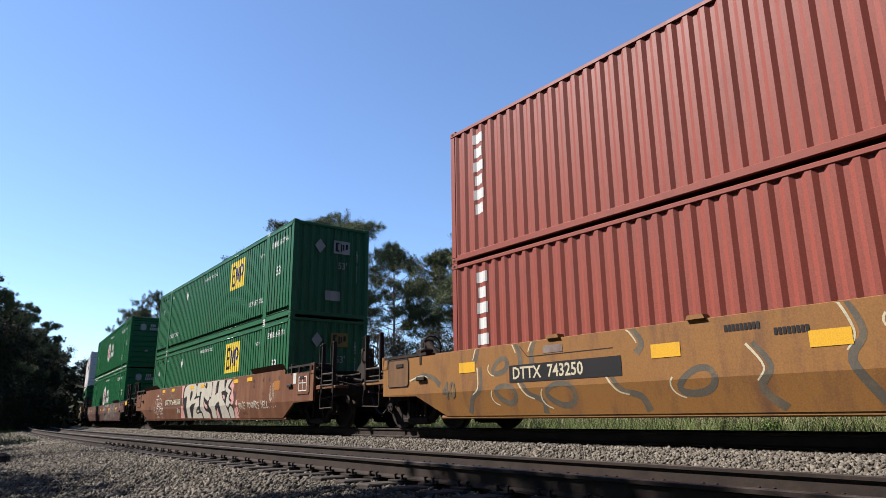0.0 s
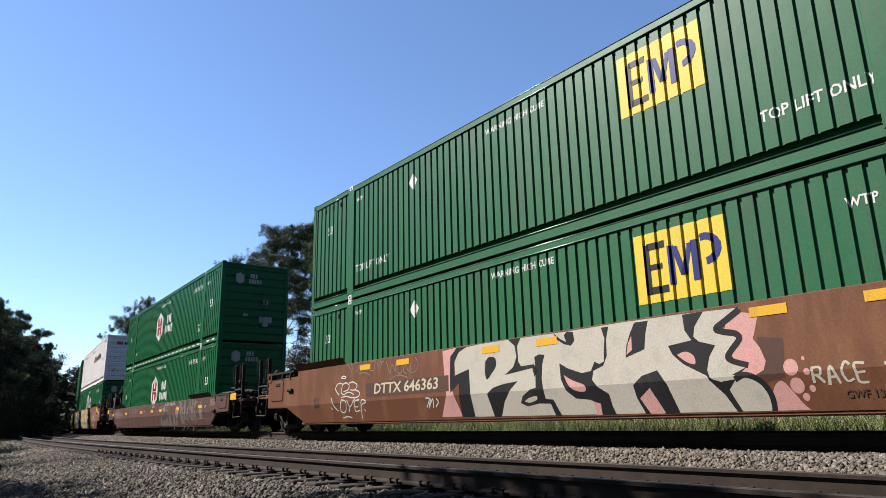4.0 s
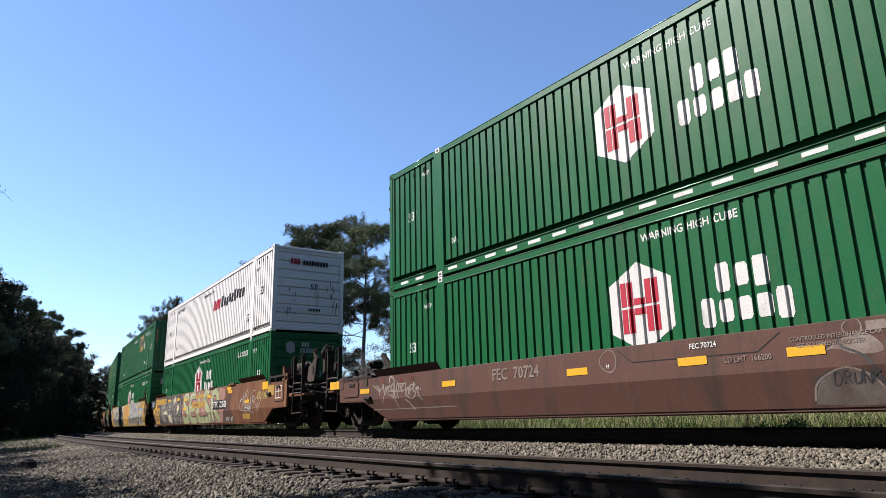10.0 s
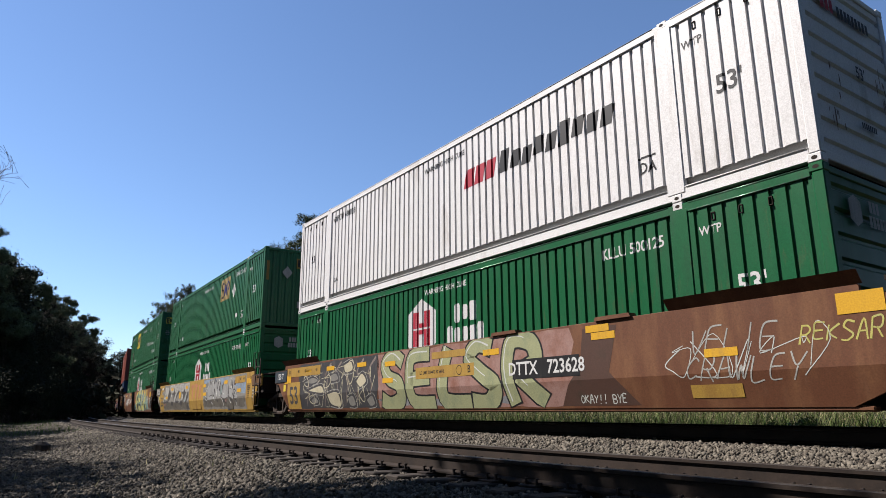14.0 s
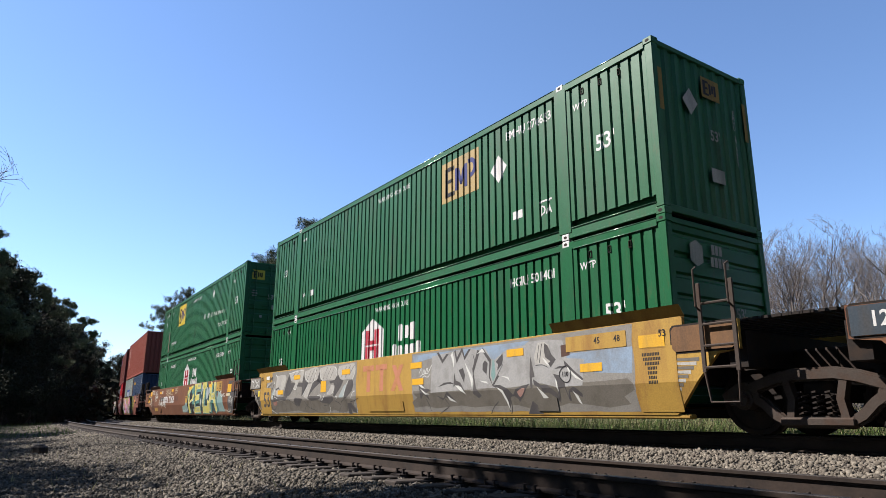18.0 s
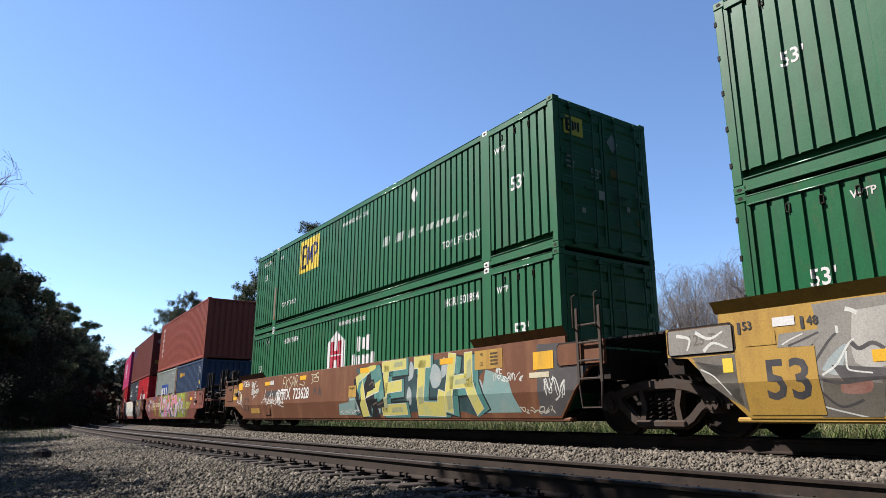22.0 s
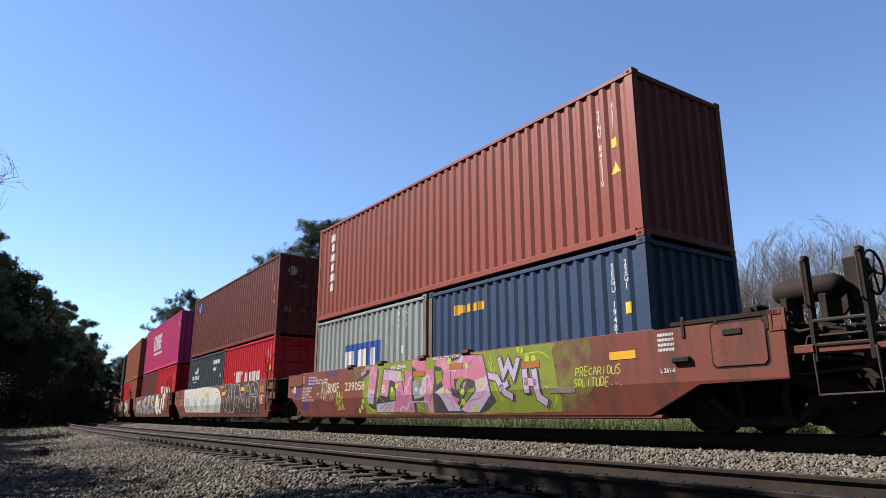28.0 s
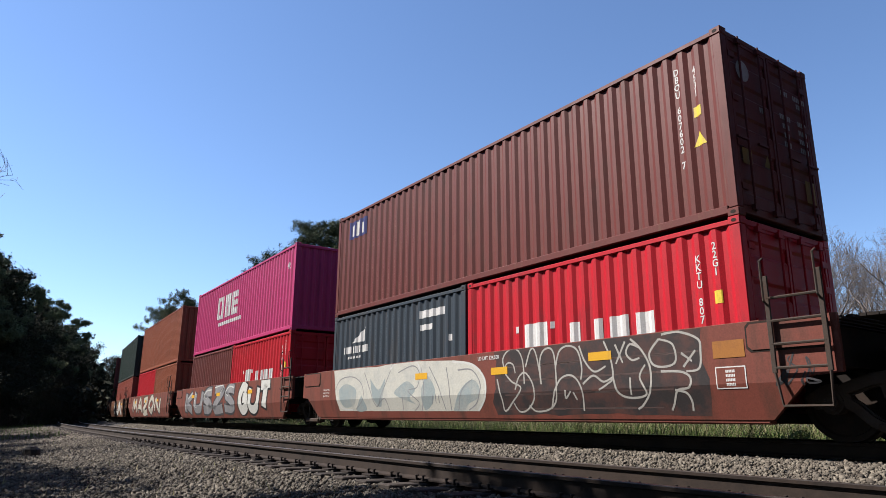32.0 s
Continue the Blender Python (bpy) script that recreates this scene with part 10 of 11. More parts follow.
# oxide red car with white and black panels
SPRAY_IVORY = paint("ivory spray", (0.66, 0.66, 0.58), (0.52, 0.54, 0.50), 0.55, 0.4, 0.2)
spray(car8, SPRAY_IVORY, 0, (-5.36, 1.47), (-3.87, 1.46), (-3.09, 1.42), (-2.65, 1.52), (-1.34, 1.49), (-0.09, 1.38), (0.47, 1.29), (0.82, 1.15), (0.98, 0.88), (0.89, 0.57), (0.67, 0.39), (-5.05, 0.42), (-5.22, 0.82), soft=False)
spray(car8, SPRAY_DUCK, 2, (-5.04, 0.95), (-4.68, 1.08), (-4.12, 0.93), (-4.2, 0.59), (-4.71, 0.5), (-4.96, 0.67))
spray(car8, SPRAY_DUCK, 2, (-3.82, 0.78), (-3.61, 0.45), (-4.14, 0.43))
spray(car8, SPRAY_DUCK, 2, (-2.24, 0.87), (-1.77, 1.04), (-1.43, 0.85), (-1.66, 0.67), (-1.47, 0.55), (-2.24, 0.75))
spray(car8, SPRAY_DUCK, 2, (-1.21, 0.84), (-0.98, 1.12), (-0.68, 0.82), (-0.83, 0.54), (-1.14, 0.43))
spray(car8, SPRAY_DUCK, 2, (-0.12, 0.4), (0.19, 0.8), (0.55, 0.98), (0.78, 0.83), (0.72, 0.63), (0.41, 0.53), (0.23, 0.4))
spray(car8, SPRAY_DUCK, 2, (-3.42, 1.17), (-3, 0.89), (-2.71, 1.14), (-2.92, 0.51), (-3.26, 0.7))
trace(car8, SPRAY_GREY, 4, 0.026, (-5.24, 0.96), (-4.94, 1.21), (-4.29, 1.24), (-3.84, 1.05), (-3.75, 0.71), (-4.18, 0.45))
trace(car8, SPRAY_GREY, 4, 0.026, (-3.71, 1.32), (-3.41, 0.9), (-3.11, 0.51), (-2.79, 0.89), (-2.51, 1.26))
trace(car8, SPRAY_GREY, 4, 0.026, (-3.11, 0.51), (-2.73, 0.69), (-2.57, 0.42))
trace(car8, SPRAY_GREY, 4, 0.026, (-2.51, 1.26), (-2.39, 1.48))
trace(car8, SPRAY_GREY, 4, 0.026, (-2.14, 1.24), (-1.56, 1.36), (-1.28, 1.2), (-1.36, 0.9), (-1.72, 0.83), (-1.31, 0.58), (-1.51, 0.41))
trace(car8, SPRAY_GREY, 4, 0.026, (-1.97, 0.41), (-1.95, 0.74))
trace(car8, SPRAY_GREY, 4, 0.026, (-1.22, 1.31), (-1.1, 0.84), (-1.23, 0.41))
trace(car8, SPRAY_GREY, 4, 0.026, (-0.9, 1.3), (-0.52, 0.82), (-0.37, 0.41))
trace(car8, SPRAY_GREY, 4, 0.026, (-0.29, 1.26), (-0.18, 0.81), (-0.18, 0.4))
trace(car8, SPRAY_GREY, 4, 0.026, (0.1, 1.18), (0.55, 1.16), (0.81, 0.88), (0.68, 0.56), (0.38, 0.41))
trace(car8, SPRAY_GREY, 4, 0.026, (0.05, 0.4), (0.25, 0.8), (0.55, 0.98))
trace(car8, SPRAY_GREY, 4, 0.026, (-0.76, 0.71), (-0.81, 0.53))
trace(car8, SPRAY_GREY, 4, 0.026, (-0.66, 0.73), (-0.68, 0.55))
trace(car8, SPRAY_GREY, 4, 0.026, (-0.56, 0.71), (-0.56, 0.55))
trace(car8, SPRAY_WHITE, 5, 0.05, (-0.09, 1.36), (0.56, 1.26), (0.92, 1), (0.95, 0.67), (0.69, 0.4))
trace(car8, SPRAY_WHITE, 5, 0.05, (-2.51, 1.32), (-2.15, 1.48), (-1.45, 1.45), (-1.2, 1.19))
trace(car8, SPRAY_WHITE, 5, 0.05, (-5.16, 0.81), (-4.9, 0.5), (-4.34, 0.44))
text_on(car8, "LD LMT 124,500", 1.06, 1.35, 0.10, CHALK)
SPRAY_STREAK = paint("thin brown grey spray", (0.13, 0.085, 0.075), (0.075, 0.06, 0.055), 0.6, 0.5, 0.0)
SPRAY_TAR = paint("black spray over oxide red", (0.040, 0.034, 0.034), (0.115, 0.050, 0.040), 0.6, 0.55, 0.0)
ground(car8, wavy(1.22, 5.55, 0.30, 1.50, 81, 0.05), SPRAY_TAR, "black sprayed ground")
trace(car8, SPRAY_PEARL, 4, 0.034, (1.52, 1.11), (1.48, 1.31), (1.64, 1.45), (1.87, 1.44), (2.01, 1.23), (2.04, 0.84))
trace(car8, SPRAY_PEARL, 4.15, 0.034, (1.31, 0.95), (1.41, 0.61), (1.45, 0.39), (1.69, 0.54), (1.95, 0.77), (1.7, 0.9), (1.52, 1.08), (1.6, 1.22), (1.75, 1.19), (1.81, 1.04))
trace(car8, SPRAY_PEARL, 4.3, 0.034, (1.8, 0.75), (1.9, 0.96), (2.07, 1.03), (2.25, 0.83), (2.26, 0.6), (2.05, 0.41), (1.83, 0.38), (1.72, 0.52))
trace(car8, SPRAY_PEARL, 4.45, 0.034, (2.08, 1.13), (2.2, 1.39), (2.3, 1.42), (2.39, 1.2), (2.46, 0.82))
trace(car8, SPRAY_PEARL, 4.6, 0.034, (2.46, 0.82), (2.44, 1.2), (2.54, 1.38), (2.72, 1.39), (2.8, 1.18), (2.8, 0.63), (2.6, 0.42), (2.26, 0.38), (2.11, 0.48))
trace(car8, SPRAY_PEARL, 4.75, 0.034, (2.81, 1.09), (2.91, 1.34), (3.11, 1.41), (3.31, 1.32), (3.39, 1.05), (3.36, 0.86))
trace(car8, SPRAY_PEARL, 4.9, 0.034, (2.64, 0.42), (2.78, 0.72), (2.95, 0.91), (3.2, 0.92), (3.37, 0.7), (3.34, 0.38))
trace(car8, SPRAY_PEARL, 5.05, 0.034, (3.35, 1.39), (3.46, 1.14), (3.65, 0.97), (3.88, 1.04))
trace(car8, SPRAY_PEARL, 5.2, 0.034, (3.4, 0.79), (3.62, 0.91), (3.82, 0.81), (4.01, 0.87))
trace(car8, SPRAY_PEARL, 5.35, 0.034, (3.86, 1.42), (3.98, 1.15), (4.01, 0.87), (3.89, 0.77), (3.72, 0.69))
trace(car8, SPRAY_PEARL, 5.5, 0.034, (4.37, 1.41), (4.56, 1.23), (4.69, 0.98), (4.67, 0.67), (4.51, 0.47), (4.39, 0.4))
trace(car8, SPRAY_PEARL, 5.65, 0.034, (4.01, 0.87), (4.09, 0.64), (4.31, 0.56), (4.59, 0.61), (4.5, 0.85), (4.61, 1.02))
trace(car8, SPRAY_PEARL, 5.8, 0.034, (4.08, 1.35), (4.21, 1.07))
trace(car8, SPRAY_PEARL, 5.95, 0.034, (4.27, 1.38), (4.08, 1.06))
trace(car8, SPRAY_PEARL, 6.1, 0.034, (4.51, 1.28), (4.36, 1.33), (4.28, 1.21), (4.38, 1.1), (4.52, 1.12))
trace(car8, SPRAY_PEARL, 6.25, 0.034, (4.87, 1.36), (4.7, 1.18), (4.74, 1.02), (4.92, 0.97), (5.12, 1.03), (5.09, 1.27), (4.87, 1.36))
trace(car8, SPRAY_PEARL, 6.4, 0.034, (4.87, 0.91), (5.19, 0.89), (5.33, 0.81), (5.3, 0.68), (5.11, 0.64), (5.02, 0.47), (4.96, 0.38))
trace(car8, SPRAY_PEARL, 6.55, 0.034, (5.07, 0.65), (5.24, 0.61), (5.3, 0.5), (5.29, 0.37))
trace(car8, SPRAY_PEARL, 6.7, 0.034, (4.92, 1.42), (5.2, 1.43), (5.49, 1.31), (5.52, 1.15), (5.48, 0.92), (5.28, 0.89))
trace(car8, SPRAY_PEARL, 6.85, 0.034, (5.24, 0.95), (5.44, 1.16))
trace(car8, SPRAY_PEARL, 7, 0.034, (5.22, 1.14), (5.38, 1.02))
trace(car8, SPRAY_PEARL, 7.15, 0.034, (4.33, 0.85), (4.32, 0.6))
trace(car8, SPRAY_PEARL, 7.3, 0.034, (3.01, 0.71), (3, 0.58), (3.13, 0.69))
trace(car8, SPRAY_PEARL, 7.45, 0.034, (3.18, 0.67), (3.24, 0.55))
for i in range(28):
    on_car("graffiti_streak", outline([rect(0, 0, 0.5 + 0.2 * (i % 4), 0.014 + 0.008 * (i % 3))]), 1.75 + 0.118 * i, 0.42 + 0.97 * ((i * 7) % 28) / 28, SPRAY_STREAK, car8, "thin brown-grey sprayed streak", 0.0022)
for x, z in ((3.77, 1.20), (1.37, 1.10), (-1.2, 1.12)):
    patch(car8, x, z, 0.46, 0.13)
patch(car8, 5.92, 1.14, 0.44, 0.22, RUST_ORANGE, "reflector_patch", "dulled orange reflector patch")
patch(car8, 5.92, 0.78, 0.42, 0.28, CHALK, "data_plate", "white stencil plate")
patch(car8, 5.92, 0.78, 0.39, 0.25, CAR_RED, "data_plate", "red inner plate", 0.013)
for i in range(4):
    on_car("stencil_line", blocks(6, 0.035), 5.92, 0.86 - 0.055 * i, CHALK, car8, "small white stencil bars", 0.0145)["kind"] = "stuff"
text_on(car8, "125", 6.6, 1.27, 0.14, CHALK)
tag_scrawl(car8, 6.5, 0.85, 0.5, 0.4, SPRAY_DARK, 83, 4)
for i, a in enumerate((0.96, 0.88, 0.80)):
    left_text(car8, "SPRG 7 OC D-5", -5.95, a, 0.06, CHALK)
piece(car9, "KUSZS", -5.6, 1.8, 0.34, 1.40, SPRAY_GREY, SPRAY_DARK, 91, 0.3, SPRAY_WHITE, 0.1, label="grey sprayed letters")
piece(car9, "GUT", 2.0, 5.4, 0.34, 1.40, SPRAY_WHITE, INK, 92, 0.3, None, 0.1, label="white sprayed letters")
piece(car10, "MAZON", -5.4, 4.4, 0.34, 1.36, SPRAY_SILVER, SPRAY_DARK, 93, 0.25, None, 0.1, label="pale sprayed letters")
piece(car11, "SUN", -3.4, 3.4, 0.34, 1.36, SPRAY_WHITE, SPRAY_DARK, 94, 0.25, None, 0.1, label="pale sprayed letters")
for c in (car9, car10, car11):
    for x in (-4.2, -0.4, 3.4):
        patch(c, x, 1.1, 0.46, 0.13)

# plates at the car ends
for c, x, label in ((car4, -8.66, "125 T"),):
    on_car("capacity_plate", outline([rect(0, 0, 0.95, 0.33)]), x, 1.27, SLATE, c, "dark plate with white stencil", 0.019)
    on_car("stencil", lettering(label, 0.24), x - 0.02, 1.27, CHALK, c, "", 0.021)
for c, x in ((car2, 9.6), (car4, 9.6)):
    on_car("stencil_frame", outline([rect(0, 0.18, 0.5, 0.025), rect(0, -0.18, 0.5, 0.025), rect(-0.24, 0, 0.025, 0.36), rect(0.24, 0, 0.025, 0.36), rect(0, 0.02, 0.5, 0.02), rect(0, 0, 0.02, 0.36)]), x, 1.14, CHALK, c, "white stencil frame", 0.019)


def brake_wheel(car, x, y, z, r=0.28):
    sh = Shape()
    ring = [Vector((x, y + r * math.cos(a), z + r * math.sin(a))) for a in np.linspace(0, 6.2832, 21)]
    sh.path(ring, 0.018, 6)
    for k in range(5):
        a = k * 1.2566
        sh.tube((x, y, z), (x, y + r * math.cos(a), z + r * math.sin(a)), 0.013, 5)
    sh.tube((x - 0.25, y, z), (x + 0.03, y, z), 0.03, 8)
    part("brake_wheel", sh, GRIME, car, "spoked iron hand brake wheel")
    stand = Shape().box(x - 0.30, x - 0.08, y - 0.14, y + 0.14, 1.0, z + 0.22, 0.02)
    part("brake_stand", stand, RAIL_RUST, car, "rusty brake stand")


for x, pts in ((10.05, [(0.0, 1.40), (0.52, 1.42), (0.62, 1.72), (0.40, 1.98), (0.12, 1.86)]), (10.42, [(0.0, 1.62), (0.24, 1.55), (0.34, 2.08), (0.22, 2.20), (0.06, 2.0)])):
    part("brake_crank", Shape().prism([(x + a - 0.1, z) for a, z in pts], -0.78, -0.70), FRAME_GREY if x < 10.2 else RAIL_RUST, car4, "cast brake crank plate")
part("brake_winder", Shape().lathe([(10.50, 0.03), (10.50, 0.16), (10.58, 0.19), (10.68, 0.17), (10.70, 0.05)], 18, "x", (0, -0.42, 2.23)), GRIME, car4, "round brake winder housing", smooth=True)
part("chain_guide", Shape().path([(10.52, -0.72, 2.38), (10.44, -0.76, 2.28), (10.50, -0.76, 2.14), (10.42, -0.74, 2.0)], 0.035), DIRTY_YELLOW, car4, "dull yellow chain guide")
part("tank_bracket", Shape().prism([(8.50, 1.44), (8.72, 1.44), (8.70, 1.70), (8.62, 1.98), (8.52, 1.98)], -1.02, -0.55), CAR_BROWN, car4, "rust brown tank bracket")
part("control_rod", Shape().path([(9.85, -0.66, 2.0), (10.30, -0.80, 1.92), (10.62, -0.72, 1.72)], 0.018), FRAME_GREY, car4)
brake_wheel(car2, 11.15, -0.35, 1.78)
brake_wheel(car4, 10.75, -0.35, 2.23)
brake_wheel(car7, H40 + 2.75, -0.35, 2.0)
brake_wheel(car1, -H40 - 2.8, 0.3, 1.9)
brake_wheel(car3, 11.0, 0.5, 1.65)
for c, xa, xb, z in ((car4, 8.70, 9.72, 1.90), (car7, H40 + 1.6, H40 + 2.5, 1.85)):
    part("air_reservoir", Shape().lathe([(xa, 0.02), (xa + 0.02, 0.12), (xa + 0.10, 0.17), (xb - 0.10, 0.17), (xb - 0.02, 0.12), (xb, 0.02)], 16, "x", (0, -0.6, z)), GRIME, c, "black cylindrical air tank", smooth=True)
    part("tank_saddle", Shape().box(xa + 0.15, xa + 0.25, -0.8, -0.4, 1.4, z - 0.1, 0.01), RAIL_RUST, c)
    part("tank_saddle", Shape().box(xb - 0.25, xb - 0.15, -0.8, -0.4, 1.4, z - 0.1, 0.01), RAIL_RUST, c)
for c, e in ((car3, 1), (car3, -1)):
    a, b = sorted((e * (H53 + 2.1), e * (H53 + 2.75)))
    part("kick_plate", Shape().box(a, b, -1.50, -1.47, 1.02, 1.22, 0.005), YELLOW, c, "yellow end plate")
for c in (car1, car2, car3, car4, car5, car6, car7, car8, car9):
    hl = H40 if c in (car1, car7, car8, car9) else H53
    for x in {car1: (-0.52 * hl, -0.10 * hl, 0.30 * hl, 0.62 * hl), car4: (0.28 * hl, 0.60 * hl), car7: (-0.52 * hl, -0.26 * hl, 0.04 * hl, 0.30 * hl)}.get(c, ()):
        h, w = TOP_OF[c.name] + 0.012, 0.36 if c is car4 else 0.14
        lid = [(-w, h), (w, h), (w - 0.03, h + 0.06), (0.03 - w, h + 0.06)]
        part("lock_lug", Shape().prism([(x + a, z) for a, z in lid], -1.56, -1.40), {car1: CAR_YELLOW, car4: CAR_BROWN}.get(c, CAR_RED), c)
    for e in (-1, 1):
        if (c, e) not in ((car1, -1), (car2, 1), (car2, -1), (car3, 1), (car3, -1), (car4, 1), (car6, -1), (car7, 1)):
            continue
        part("rope_eye", Shape().box(*sorted((e * (hl + 0.55), e * (hl + 0.85))), -1.58, -1.525, TOP_OF[c.name] - 0.50, TOP_OF[c.name] - 0.41, 0.02), GRIME, c)

ground(car6, [(7.62, 0.30), (8.10, 0.30), (8.52, 0.72), (8.84, 1.06), (9.10, 1.10), (9.10, 1.44), (7.66, 1.50)], SPRAY_LEAD, "dull grey primer patch", 0.0012)
for o in car6.children:
    if o.name.startswith("guide_flange") and max(v.co.x for v in o.data.vertices) > 0:
        o.data = o.data.copy()
        o.data.materials[0] = CAR_YELLOW

# signs on the doors of the tall maroon container
end_paint(c8t, outline([[(-0.74 + 0.17 * math.cos(t), 2.30 + 0.17 * math.sin(t)) for t in np.linspace(0, 6.283, 17)[:-1]]]), 0, 0, SHADED_CHALK, "round_sign", "pale round sign dimmed for shade", "40")
for i, (y, z, n) in enumerate(((0.42, 2.28, 4), (0.86, 2.28, 7), (0.86, 2.16, 4), (0.36, 1.85, 6), (0.36, 1.70, 4), (0.36, 1.55, 3), (0.36, 1.40, 4), (0.86, 1.85, 5), (0.86, 1.70, 5), (0.86, 1.55, 5), (0.86, 1.40, 5), (-0.30, 1.78, 3))):
    end_paint(c8t, blocks(n, 0.085), y, z, SHADED_CHALK, "stencil_line", "", "40")["kind"] = "stuff"
end_paint(c8t, outline([[(-0.42, 0.86), (-0.22, 0.86), (-0.32, 1.06)]]), 0, 0, SHADED_YELLOW, "warning_sign", "yellow warning triangle", "40")
end_paint(c8t, outline([rect(0.86, 0.72, 0.28, 0.36)]), 0, 0, SHADED_YELLOW, "data_plate", "yellow data plate", "40")
end_paint(c8t, outline([rect(-0.86, 0.92, 0.24, 0.24)]), 0, 0, SHADED_YELLOW, "data_plate", "dull brown data plate", "40")


# ---- trees, shrubs and grass ----
def limb(segs, p, d, length, r, depth, rnd, spread, ends, droop=0.0, wander=0.25, forks=(2, 4), shrink=0.62):
    """A branch that wanders and forks; segs collects (a, b, ra, rb, depth), ends the tips."""
    n = 4 if depth > 1 else 3
    q, w = p.copy(), d.copy()
    for i in range(n):
        w = (w + Vector((rnd.gauss(0, wander), rnd.gauss(0, wander), rnd.gauss(0, wander) + 0.10 - droop))).normalized()
        nq = q + w * (length / n)
        ra, rb = r * (1 - 0.5 * i / n), r * (1 - 0.5 * (i + 1) / n)
        segs.append((q.copy(), nq.copy(), ra, rb, depth))
        q = nq
        if depth > 0 and i >= 1:
            for _ in range(rnd.randint(forks[0] - 1, forks[1] - 1)):
                side = Vector((rnd.gauss(0, 1), rnd.gauss(0, 1), rnd.gauss(0.25, 0.6))).normalized()
                nd = (w * (1 - spread) + side * spread).normalized()
                limb(segs, q.copy(), nd, length * shrink * rnd.uniform(0.75, 1.15), rb * 0.62, depth - 1, rnd, spread, ends, droop, wander, forks, shrink)
    ends.append((q, w))


def wood(segs, lo, hi, name, material):
    sh = Shape()
    for a, b, ra, rb, dep in segs:
        if lo <= dep <= hi:
            sh.tube(a, b, max(ra, 0.006), 7 if dep >= 4 else 5 if dep >= 3 else 3, max(rb, 0.005), caps=False)
    me = bpy.data.meshes.new(name)
    me.from_pydata(sh.v, [], sh.f)
    me.materials.append(material)
    me.shade_smooth()
    return me


def leaves(places, size, material, name, seed, long=1.0, flat=0.7, wide=0.45):
    """Many small separate leaves or needle tufts at the places given (centre, radius, count)."""
    rng = np.random.default_rng(seed)
    cs = np.concatenate([np.asarray(c)[None, :] + rng.normal(0, 1, (n, 3)) * np.array([r, r, r * flat]) * 0.55 for c, r, n in places])
    m = len(cs)
    u = rng.normal(0, 1, (m, 3))
    u /= np.linalg.norm(u, axis=1)[:, None]
    v = np.cross(u, rng.normal(0, 1, (m, 3)))
    v /= np.linalg.norm(v, axis=1)[:, None]
    k = size * rng.uniform(0.6, 1.4, (m, 1))
    quad = np.stack([cs - u * k * long, cs - v * k * wide, cs + u * k * long, cs + v * k * wide], 1).reshape(-1, 3)
    me = bpy.data.meshes.new(name)
    me.vertices.add(4 * m)
    me.vertices.foreach_set("co", quad.astype(np.float32).ravel())
    me.loops.add(4 * m)
    me.loops.foreach_set("vertex_index", np.arange(4 * m, dtype=np.int32))
    me.polygons.add(m)
    me.polygons.foreach_set("loop_start", np.arange(0, 4 * m, 4, dtype=np.int32))
    me.update(calc_edges=True)
    me.materials.append(material)
    return me


def bare_tree(label, height, seed, depth=4, leafy=0):
    rnd = random.Random(seed)
    t = thing("bare_tree" if not leafy else "budding_tree", label, "tree", "trees beside the line")
    segs, ends = [], []
    p = Vector((0, 0, -0.2))
    d = Vector((rnd.gauss(0, 0.04), rnd.gauss(0, 0.04), 1)).normalized()
    r = height * 0.013
    trunk = height * 0.30
    segs.append((p, p + d * trunk, r * 1.25, r, 5))
    q = p + d * trunk
    for k in range(5):
        a = k * 6.283 / 4.5 + rnd.random()
        nd = Vector((math.cos(a) * 0.55, math.sin(a) * 0.55, 1)).normalized()
        limb(segs, q - d * rnd.random() * trunk * 0.3, nd, height * 0.40, r * 0.62, depth - 1, rnd, 0.44, ends, -0.02, 0.15, (2, 3), 0.60)
    heart = Vector((0, 0, height * 0.56))
    span = Vector((height * 0.36, height * 0.36, height * 0.46))

    def drawn_in(v):
        """Rounds the crown: tips that stray far out are drawn back."""
        o = v - heart
        r = math.sqrt((o.x / span.x) ** 2 + (o.y / span.y) ** 2 + (max(o.z, 0) / span.z) ** 2)
        return v if r < 0.7 else heart + Vector((o.x * (0.7 + 0.3 * math.tanh((r - 0.7) / 0.45)) / r, o.y * (0.7 + 0.3 * math.tanh((r - 0.7) / 0.45)) / r, o.z * ((0.7 + 0.3 * math.tanh((r - 0.7) / 0.45)) / r if o.z > 0 else 1)))

    segs = [(drawn_in(a), drawn_in(b), ra, rb, dep) for a, b, ra, rb, dep in segs]
    part("trunk", wood(segs, 3, 9, "trunk", BARK), None, t)
    part("branchwork", wood(segs, 0, 2, "branchwork", TWIG), None, t)
    if leafy:
        part("foliage", leaves([(e[0], 0.35, leafy) for e in ends], 0.09, LEAF, "leaves", seed), None, t)
    return t


